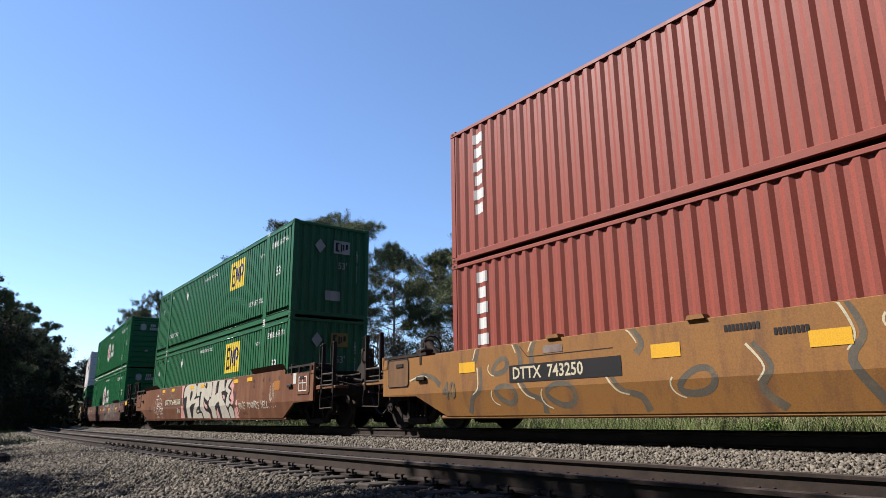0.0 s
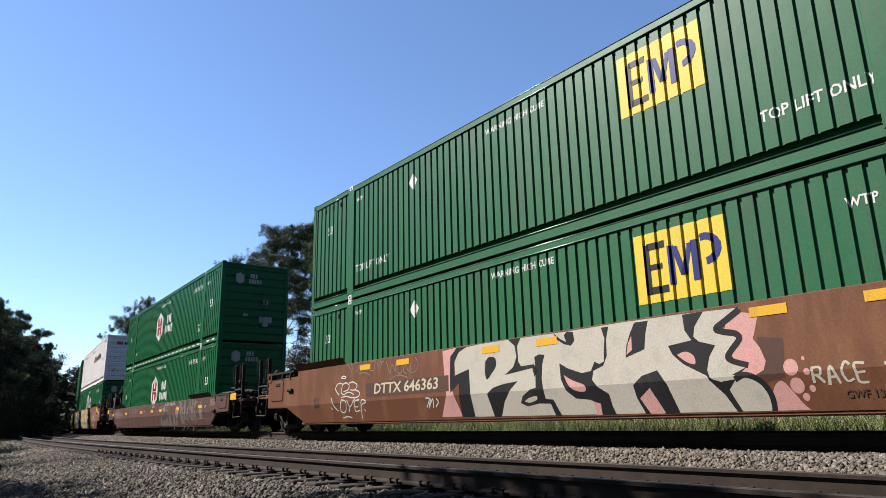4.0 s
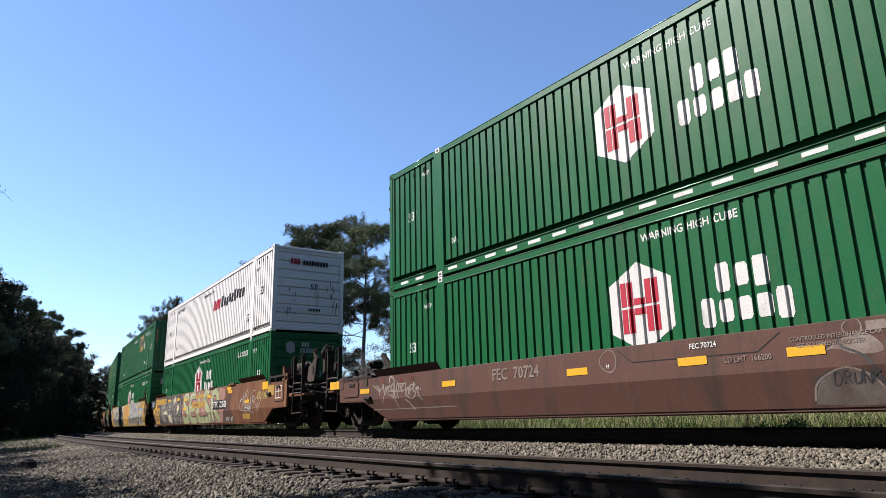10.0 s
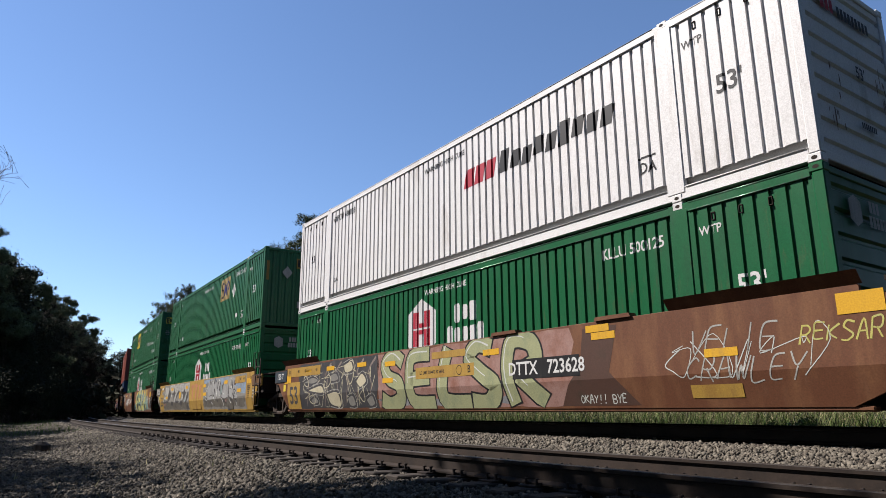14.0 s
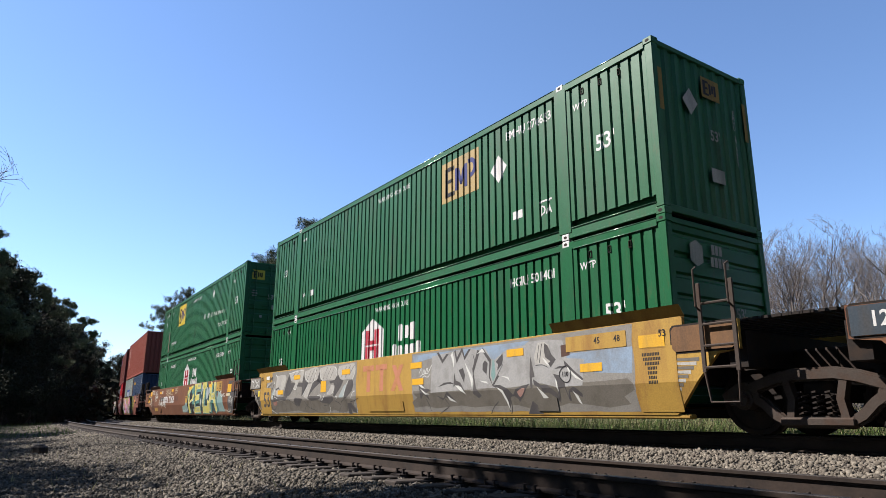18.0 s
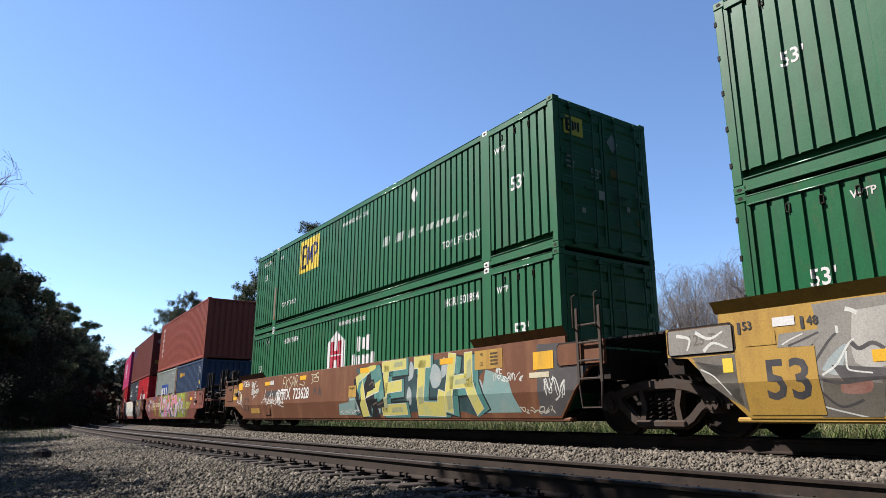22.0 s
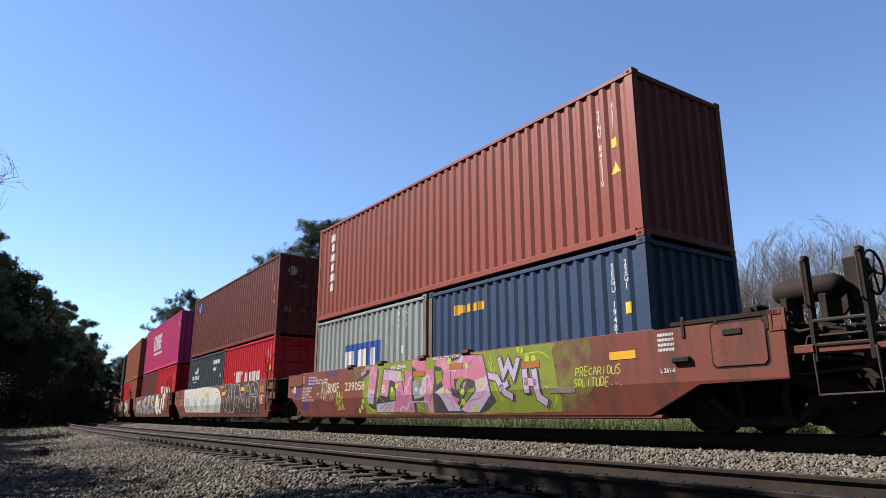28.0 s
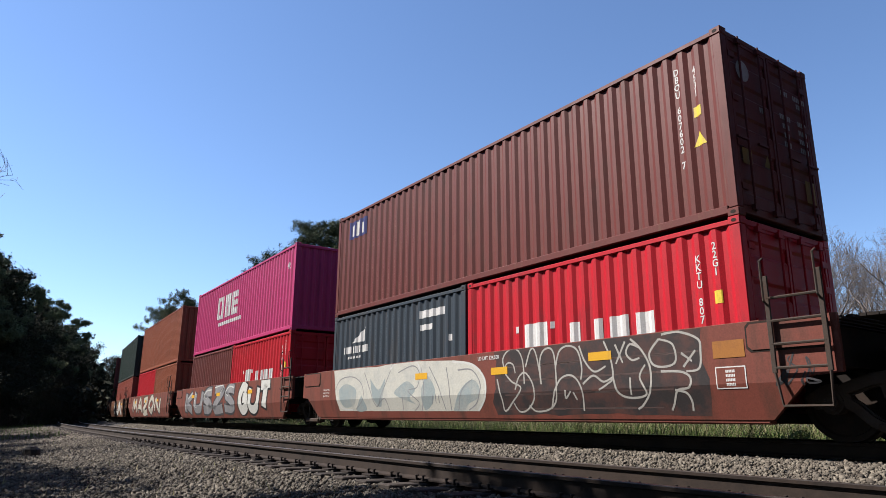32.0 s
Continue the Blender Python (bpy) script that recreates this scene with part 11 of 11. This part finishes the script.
def pine_tree(label, height, seed, bare=0.44, tufts=190):
    rnd = random.Random(seed)
    t = thing("pine_tree", label, "tree", "trees beside the line")
    segs, clumps = [], []
    p = Vector((0, 0, -0.2))
    r = height * 0.014
    for i in range(8):
        nq = p + Vector((rnd.gauss(0, 0.10), rnd.gauss(0, 0.10), height / 8))
        segs.append((p.copy(), nq.copy(), r * (1 - i / 9), r * (1 - (i + 1) / 9), 5))
        p = nq
    for i in range(30):
        f = bare + (0.98 - bare) * (i + rnd.random()) / 30
        j = min(7, int(f * 8))
        a, b = segs[j][0], segs[j][1]
        q = a.lerp(b, f * 8 - j)
        ang = i * 2.4 + rnd.random()
        reach = height * (0.24 * (1 - f) ** 0.6 + 0.03) * rnd.uniform(0.5, 1.5)
        w = Vector((math.cos(ang), math.sin(ang), 0.08 + rnd.uniform(-0.12, 0.25) + 0.5 * f * f)).normalized()
        ends = []
        limb(segs, q, w, reach, r * 0.22, 1, rnd, 0.55, ends, 0.05, 0.20, (2, 4), 0.55)
        for e, _ in ends[-1:] + rnd.sample(ends[:-1], min(2, len(ends) - 1)):
            clumps.append((e, height * 0.034 * rnd.uniform(0.7, 1.3), tufts))
    clumps.append((p, height * 0.03, tufts))
    tufted = []
    for c, rr, n in clumps:
        for k in range(15):
            tufted.append((c + Vector((rnd.gauss(0, rr * 0.60), rnd.gauss(0, rr * 0.60), rnd.gauss(0, rr * 0.30))), height * 0.0125 * rnd.uniform(0.7, 1.3), n // 3))
    part("trunk", wood(segs, 0, 9, "trunk", BARK), None, t)
    part("crown", leaves(tufted, 0.07, NEEDLE, "crown", seed, 1.6, 1.2, 0.40), None, t, "tufted dark green needles")
    return t


def broad_tree(label, height, seed, material=None, count=210, low=0.12, reach=1.0):
    rnd = random.Random(seed)
    t = thing("leafy_tree", label, "tree", "trees beside the line")
    segs, ends = [], []
    p = Vector((0, 0, -0.2))
    r = height * 0.014
    d = Vector((rnd.gauss(0, 0.05), rnd.gauss(0, 0.05), 1)).normalized()
    segs.append((p, p + d * height * 0.85, r, r * 0.3, 5))
    for k in range(22):
        f = low + (0.82 - low) * (k + rnd.random()) / 22
        a = k * 2.4 + rnd.random()
        nd = Vector((math.cos(a), math.sin(a), 0.45 + rnd.random() * 0.4)).normalized()
        limb(segs, p + d * height * f, nd, reach * height * (0.27 - 0.16 * abs(f - 0.35)) * rnd.uniform(0.7, 1.15), r * 0.3, 1, rnd, 0.5, ends, 0.0, 0.2, (2, 3), 0.55)
    ends.append((p + d * height * 0.88, d))
    part("trunk", wood(segs, 0, 9, "trunk", BARK), None, t)
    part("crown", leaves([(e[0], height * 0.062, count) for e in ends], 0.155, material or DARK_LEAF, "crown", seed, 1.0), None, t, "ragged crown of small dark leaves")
    return t


def shrub(label, height, seed, material, count=40):
    rnd = random.Random(seed)
    t = thing("shrub", label, "shrub", "undergrowth")
    segs, ends = [], []
    for k in range(9):
        a = k * 0.7 + rnd.random()
        nd = Vector((math.cos(a) * 0.5, math.sin(a) * 0.5, 1)).normalized()
        limb(segs, Vector((rnd.gauss(0, 0.15), rnd.gauss(0, 0.15), -0.05)), nd, height * rnd.uniform(0.5, 0.9), 0.015, 1, rnd, 0.5, ends, 0, 0.2, (2, 3), 0.6)
    part("stem", wood(segs, 0, 9, "stem", SHADED_STEM if material is DARK_LEAF else TWIG), None, t)
    part("foliage", leaves([(e[0], height * 0.16, count) for e in ends], 0.055, material, "leaves", seed), None, t)
    return t


GROVE = random.Random(12)
used = set()


def stand(kinds, places):
    """Put copies of the kinds at places (x, y, height factor); the first of each kind is the thing itself."""
    for i, (x, y, k) in enumerate(places):
        t = kinds[i % len(kinds)]
        m = pose(x, y, 0, 0, 0, GROVE.uniform(0, 360))
        if t.name in used:
            c = copy_thing(t, m)
        else:
            used.add(t.name)
            c = t
            c.matrix_basis = m
        c.scale = (k, k, k)


pines = [pine_tree("tall pine with tufted dark green crown", 26, s) for s in (1, 2, 3)]
stand(pines, [(4.0, 75, 0.93), (9.4, 79, 0.86), (13.5, 84, 0.78), (-1, 88, 0.88), (-16.9, 88.4, 1.05), (-20.5, 86, 1.0), (-12.7, 84, 1.0), (-25, 92, 0.90), (-30, 97, 0.9), (-7.5, 94.7, 0.98),
              (-48.2, 110, 0.80), (-53, 113, 0.72), (-43, 114, 0.74), (18, 92, 0.7), (24, 96, 0.62), (1.5, 97, 0.95), (-36, 104, 0.84)])
bares = [bare_tree("bare grey-brown deciduous tree with fine twigs", 13.5, s, 5) for s in (5, 6, 7)]
stand(bares, [(17.0, 57.5, 0.92), (15.5, 55, 0.85), (19.0, 55, 1.05), (21, 50, 1.12), (24, 46, 1.12), (28.5, 39, 1.08), (17.9, 52, 0.98), (21.6, 45.3, 1.06), (25.0, 39.5, 0.98), (29, 44, 1.1), (32, 40, 1.1),
              (14.5, 60, 0.7), (11.0, 58, 0.55), (22, 53, 1.1), (30, 34, 0.95), (6, 56, 0.5), (-2, 60, 0.5), (35, 45, 1.2)])
fellers = [broad_tree("dense dark broadleaf tree in shade", 15.5, s) for s in (21, 22, 23)]
left_row = [(-41, 50, 0.92), (-44, 55, 1.0), (-47, 60, 0.98), (-50, 66, 0.98), (-52, 71, 0.97), (-54, 77, 1.0), (-57, 83, 0.98), (-60, 90, 0.99), (-63, 97, 0.98), (-67, 105, 1.0), (-71, 114, 0.98), (-75, 123, 1.0), (-80, 133, 1.0), (-86, 144, 1.0)]
left_row += [(x - 9, y - 2, k * 1.05) for x, y, k in left_row] + [(x + 3.5, y + 2, k * 0.62) for x, y, k in left_row[:14]]
# Taller rear row, added to keep the sun off the trees in front.
left_row += [(x - 16, y - 4, k * 1.12) for x, y, k in left_row[:14]]
left_row += [(-82, 155, 1.0), (-74, 160, 0.95), (-66, 165, 0.9), (-92, 150, 1.1), (-58, 168, 0.85), (-50, 172, 0.85), (-40, 176, 0.85), (-30, 178, 0.8)]
left_row = [(x, y, k * 1.0) for x, y, k in left_row]
stand(fellers, left_row)
middle = [broad_tree("olive-brown mixed tree under the pines", 15.5, s, MIXED_LEAF, 120, 0.10) for s in (24, 25)]
stand(middle, [(-34 + 4.6 * k + GROVE.uniform(-1.5, 1.5), 98 + GROVE.uniform(-4, 4) - 0.3 * k, GROVE.uniform(0.42, 0.56)) for k in range(11)])
stand(middle + bares[:2], [(-36 + 4.1 * k + GROVE.uniform(-1.5, 1.5), 92 + GROVE.uniform(-4, 4) - 0.5 * k, GROVE.uniform(0.60, 0.80)) for k in range(16)])
far_pines = [pine_tree("dark pine rising above the wood's edge", 18, s, 0.26, 220) for s in (31, 32)]
stand(far_pines, [(-42.5, 54, 0.90), (-40, 49, 0.92), (-46, 62, 0.84), (-52, 74, 0.90), (-58, 87, 0.92), (-64, 101, 0.95), (-70, 117, 0.95)])
# trees beside and behind the camera, whose shade falls on the near track
shade_trees = [broad_tree("tall roadside tree with a high leafy crown", 14, s, None, 70, 0.62, 0.55) for s in (41, 42)]
# Four trees out of view on the left, added to shade the undergrowth.
stand(fellers, [(-32, 25, 1.0), (-35.5, 29.5, 1.0), (-39, 34.5, 1.05), (-43.5, 40, 1.05)])
stand(shade_trees, [(-11.4, 6.8, 1.0), (-11.6, 4.4, 1.0), (-28.6, 27.2, 1.0)])
low_shade = [broad_tree("leafy roadside tree with low branches", 14, s, None, 70, 0.22, 0.8) for s in (43, 44)]
thick_shade = [broad_tree("thick leafy tree at the line's shaded edge", 14, s, None, 130, 0.10, 0.8) for s in (46, 47)]
stand(low_shade, [(-6.6, 2.2, 1.0), (-5.2, -1.0, 0.98), (-5.0, -4.6, 0.95), (-11, -3.5, 1.0)])
stand(thick_shade, [(-18.25, 8.4, 1.0), (-20.25, 11.2, 1.0), (-22.25, 14.0, 1.0), (-24.3, 16.8, 1.0), (-26.4, 19.6, 1.0), (-29.2, 22.8, 1.0), (-33.3, 25.9, 1.0), (-22.2, 7.1, 1.0), (-26.2, 12.3, 1.0)])
edge_tree = bare_tree("bare tree with thin pale branches at the line's edge", 12, 45, 4)
stand([edge_tree], [(-16.7, 17.75, 0.84)])
# Unseen rows of trees, added to keep skylight off the container ends.
behind = [broad_tree("tall dense tree added out of view", 19, s, None, 44, 0.08, 1.0) for s in (51, 52)]
UNSEEN_ROW = []
for k in range(30):
    p, _ = track_at(2 - 4.2 * (k // 2) + GROVE.uniform(-1, 1), -19.5 - 5.5 * (k % 2) + GROVE.uniform(-1, 1))
    UNSEEN_ROW.append((p.x, p.y, GROVE.uniform(0.9, 1.15)))
for k in range(26):
    p, _ = track_at(-3 - 4.4 * (k // 2) + GROVE.uniform(-1, 1), 10.5 + 6.0 * (k % 2) + GROVE.uniform(-1, 1))
    UNSEEN_ROW.append((p.x, p.y, GROVE.uniform(0.9, 1.15)))
stand(behind, UNSEEN_ROW)
low_green = [shrub("low bright green shrub beyond the rails", 1.1, s, LEAF) for s in (61, 62, 63)]
SHRUBS = []
for k in range(24):
    s, lat = GROVE.uniform(2, 46), GROVE.uniform(4.6, 11)
    p, _ = track_at(s, lat)
    SHRUBS.append((p.x, p.y, GROVE.uniform(0.35, 0.6)))
for k in range(14):
    p, _ = track_at(GROVE.uniform(3, 9), GROVE.uniform(4.6, 7.5))
    SHRUBS.append((p.x, p.y, GROVE.uniform(0.3, 0.55)))
stand(low_green, SHRUBS)
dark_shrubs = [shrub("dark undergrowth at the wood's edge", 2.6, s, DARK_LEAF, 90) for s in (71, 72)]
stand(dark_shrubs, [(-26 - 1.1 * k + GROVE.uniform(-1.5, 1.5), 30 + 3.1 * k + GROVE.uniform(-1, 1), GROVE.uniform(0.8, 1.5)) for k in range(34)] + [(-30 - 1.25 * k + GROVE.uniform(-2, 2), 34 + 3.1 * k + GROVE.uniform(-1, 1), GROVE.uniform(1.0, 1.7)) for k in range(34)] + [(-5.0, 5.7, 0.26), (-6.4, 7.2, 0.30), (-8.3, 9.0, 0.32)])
far_wood = []
WOODS = random.Random(5)
for k in range(1900):
    yaw = radians(WOODS.uniform(-75, 62))
    r = WOODS.uniform(120, 190)
    top = 9.0 + 4.0 * noise.noise((yaw * 6, r * 0.05, 0)) + WOODS.uniform(-1.5, 2)
    far_wood.append(((-math.sin(yaw) * r, math.cos(yaw) * r, top * WOODS.random() ** 0.7), 2.6, 26))
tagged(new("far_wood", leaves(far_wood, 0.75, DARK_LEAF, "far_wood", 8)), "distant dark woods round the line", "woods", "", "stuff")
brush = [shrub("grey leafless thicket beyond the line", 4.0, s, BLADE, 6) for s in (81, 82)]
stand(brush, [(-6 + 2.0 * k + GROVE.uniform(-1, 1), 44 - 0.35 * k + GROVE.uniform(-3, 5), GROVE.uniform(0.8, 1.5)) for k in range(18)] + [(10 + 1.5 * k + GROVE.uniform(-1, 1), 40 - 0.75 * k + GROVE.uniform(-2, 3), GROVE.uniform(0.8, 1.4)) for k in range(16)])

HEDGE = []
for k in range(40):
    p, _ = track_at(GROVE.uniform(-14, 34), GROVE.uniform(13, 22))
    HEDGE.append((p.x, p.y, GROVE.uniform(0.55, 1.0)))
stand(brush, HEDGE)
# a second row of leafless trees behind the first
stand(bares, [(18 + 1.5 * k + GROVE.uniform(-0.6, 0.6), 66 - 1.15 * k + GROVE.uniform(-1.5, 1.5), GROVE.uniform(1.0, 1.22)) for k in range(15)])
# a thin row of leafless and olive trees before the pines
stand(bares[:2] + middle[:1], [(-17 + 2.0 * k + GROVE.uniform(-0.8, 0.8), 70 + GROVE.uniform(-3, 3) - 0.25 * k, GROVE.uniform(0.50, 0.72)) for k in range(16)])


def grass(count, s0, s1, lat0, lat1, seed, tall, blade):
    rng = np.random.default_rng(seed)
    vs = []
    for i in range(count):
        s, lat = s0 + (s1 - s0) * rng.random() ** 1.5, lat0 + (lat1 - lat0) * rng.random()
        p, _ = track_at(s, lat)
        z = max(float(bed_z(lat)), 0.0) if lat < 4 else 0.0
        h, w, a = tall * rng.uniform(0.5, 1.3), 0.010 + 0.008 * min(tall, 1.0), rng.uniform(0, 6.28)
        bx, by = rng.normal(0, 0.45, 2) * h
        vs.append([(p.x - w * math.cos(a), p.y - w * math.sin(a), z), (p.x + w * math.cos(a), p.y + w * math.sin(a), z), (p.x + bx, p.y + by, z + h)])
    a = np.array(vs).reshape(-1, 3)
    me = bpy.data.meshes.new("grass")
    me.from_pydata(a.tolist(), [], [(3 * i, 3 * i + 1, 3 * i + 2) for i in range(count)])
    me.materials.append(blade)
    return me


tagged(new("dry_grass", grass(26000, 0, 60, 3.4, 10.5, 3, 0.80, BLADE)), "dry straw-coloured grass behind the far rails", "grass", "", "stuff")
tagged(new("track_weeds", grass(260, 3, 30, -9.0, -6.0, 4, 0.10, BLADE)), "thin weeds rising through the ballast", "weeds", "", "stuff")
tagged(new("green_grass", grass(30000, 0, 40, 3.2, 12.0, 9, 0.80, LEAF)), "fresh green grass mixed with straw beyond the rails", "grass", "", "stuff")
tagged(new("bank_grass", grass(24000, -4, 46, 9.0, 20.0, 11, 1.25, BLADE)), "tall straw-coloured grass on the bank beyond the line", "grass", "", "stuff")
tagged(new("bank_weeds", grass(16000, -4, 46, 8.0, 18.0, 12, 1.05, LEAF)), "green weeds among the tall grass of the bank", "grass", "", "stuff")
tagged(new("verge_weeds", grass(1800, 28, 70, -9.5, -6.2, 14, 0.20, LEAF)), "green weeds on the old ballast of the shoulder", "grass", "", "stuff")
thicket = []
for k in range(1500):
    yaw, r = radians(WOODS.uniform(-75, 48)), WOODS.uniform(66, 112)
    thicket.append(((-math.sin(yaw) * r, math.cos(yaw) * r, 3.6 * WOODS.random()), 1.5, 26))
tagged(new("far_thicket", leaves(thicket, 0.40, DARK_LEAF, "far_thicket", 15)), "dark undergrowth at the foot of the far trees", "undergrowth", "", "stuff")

# ---- ties, spikes and loose stones ----
tie_mesh = Shape().box(-0.115, 0.115, -1.30, 1.30, -0.17, 0.0, 0.012).mesh("tie", TIE)
plate_mesh = Shape().box(-0.10, 0.10, -0.18, 0.18, 0.0, 0.018, 0.004).mesh("tie_plate", RAIL_RUST)
clip = Shape()
for x in (-0.065, 0.065):
    clip.box(x - 0.010, x + 0.010, -0.120, -0.098, 0.0, 0.055, 0.003).box(x - 0.013, x + 0.013, -0.122, -0.082, 0.05, 0.064, 0.004)
clip.box(-0.10, -0.055, -0.10, -0.074, -0.06, 0.03, 0.004).box(0.055, 0.10, -0.10, -0.074, -0.06, 0.03, 0.004)
spike_mesh = clip.mesh("spike", RAIL_RUST)
for holder, mid, top, s0, count, detail in ((near_track, NEAR_LAT, NEAR_RAIL, 0.3, 110, 40), (far_track, 0.0, FAR_RAIL, 0.5, 110, 0)):
    for k in range(count):
        s = s0 + k * 0.53
        m = track_pose(s, mid, top - 0.203, GROVE.uniform(-1.2, 1.2))
        ob = new("tie", tie_mesh)
        ob.parent, ob.matrix_basis = holder, m
        if k < detail:
            for side in (-0.755, 0.755):
                pl = new("tie_plate", plate_mesh)
                pl.parent, pl.matrix_basis = holder, m @ pose(0, side, 0)
                sp = new("spike", spike_mesh)
                sp.parent, sp.matrix_basis = holder, m @ pose(0, side, 0.012)


def stones(count, s0, s1, lat0, lat1, seed, size, rock, power=1.6):
    """Angular stones lying on the ballast, thickest near s0."""
    rng = np.random.default_rng(seed)
    s = s0 + (s1 - s0) * rng.random(count) ** power
    lat = lat0 + (lat1 - lat0) * rng.random(count)
    h = np.interp(s, GS, _turn)
    x = np.interp(s, GS, GP[:, 0]) + lat * np.cos(h)
    y = np.interp(s, GS, GP[:, 1]) + lat * np.sin(h)
    z = bed_z(lat) + rng.uniform(-0.012, 0.018, count)
    cube = np.array([(a, b, c) for a in (-1, 1) for b in (-1, 1) for c in (-1, 1)], float)
    k = size * rng.lognormal(0, 0.28, (count, 1, 1)) * 0.5
    v = cube[None] * rng.uniform(0.30, 1.25, (count, 8, 3)) * k * rng.uniform(0.7, 1.25, (count, 1, 3))
    q = rng.normal(0, 1, (count, 4))
    q /= np.linalg.norm(q, axis=1)[:, None]
    w, a, b, c = q.T
    R = np.stack([np.stack([1 - 2 * (b * b + c * c), 2 * (a * b - c * w), 2 * (a * c + b * w)], -1), np.stack([2 * (a * b + c * w), 1 - 2 * (a * a + c * c), 2 * (b * c - a * w)], -1),
                  np.stack([2 * (a * c - b * w), 2 * (b * c + a * w), 1 - 2 * (a * a + b * b)], -1)], 1)
    v = np.einsum("nij,nkj->nki", R, v) + np.stack([x, y, z], 1)[:, None, :]
    quads = np.array([(0, 1, 3, 2), (4, 6, 7, 5), (0, 4, 5, 1), (2, 3, 7, 6), (0, 2, 6, 4), (1, 5, 7, 3)])
    f = (quads[None] + 8 * np.arange(count)[:, None, None]).reshape(-1)
    me = bpy.data.meshes.new("ballast_stones")
    me.vertices.add(8 * count)
    me.vertices.foreach_set("co", v.astype(np.float32).ravel())
    me.loops.add(len(f))
    me.loops.foreach_set("vertex_index", f.astype(np.int32))
    me.polygons.add(6 * count)
    me.polygons.foreach_set("loop_start", np.arange(0, 24 * count, 4, dtype=np.int32))
    me.update(calc_edges=True)
    me.materials.append(rock)
    return me


for n, s0, s1, a, b, seed, size, rock, label in ((80000, 2.0, 46, -3.55, -0.85, 1, 0.031, STONE, "pale loose angular ballast stones between the tracks"), (110000, 1.0, 26, -9.9, -5.35, 2, 0.031, OLD_STONE, "brown weathered ballast stones on the near shoulder"), (22000, 25.0, 60, -11.5, -5.5, 5, 0.055, OLD_STONE, "brown weathered ballast stones along the far shoulder"), (16000, 1.0, 26, -12.0, -9.8, 6, 0.038, OLD_STONE, "brown weathered ballast stones at the shoulder's foot"), (7000, 1.0, 25, -5.1, -3.8, 3, 0.050, OLD_STONE, "dull ballast stones between the near rails"), (3000, 2.0, 30, -0.6, 1.9, 4, 0.05, STONE, "ballast stones under the train")):
    tagged(new("ballast_stones", stones(n, s0, s1, a, b, seed, size, rock)), label, "ballast", "", "stuff")


rock = Shape()
rr = np.random.default_rng(77)
ring_pts = [[(0.30 * k * math.cos(a) * rr.uniform(0.8, 1.15), 0.17 * k * math.sin(a) * rr.uniform(0.8, 1.15), z) for a in np.linspace(0, 6.2832, 10)[:-1]] for k, z in ((0.9, -0.06), (1.0, 0.06), (0.85, 0.16), (0.45, 0.22))]
rock.add([q for r in ring_pts for q in r], [(i * 9 + j, i * 9 + (j + 1) % 9, i * 9 + 9 + (j + 1) % 9, i * 9 + 9 + j) for i in range(3) for j in range(9)] + [tuple(range(27, 36))])
thing("boulder", "dark rock lying on the shaded ballast slope", "rock", m=track_pose(17.6, -8.0, 0.13, 20), shape=rock, material=GRIME)


# ---- what moves ----
def motions():
    for ob, s, inner in movers:
        walk(ob, [(t, car_pose(s + ride(t)) @ inner) for t in [k * 1.0 for k in range(33)]])
    step = 0.15
    ts = [k * step for k in range(int(32 / step) + 1)] + [32.0]
    for w, x in wheelsets:
        walk(w, [(t, pose(x, 0, WHEEL_R) @ Matrix.Rotation(-(ride(t) - ride(0)) / WHEEL_R, 4, "Y")) for t in ts])


motions()
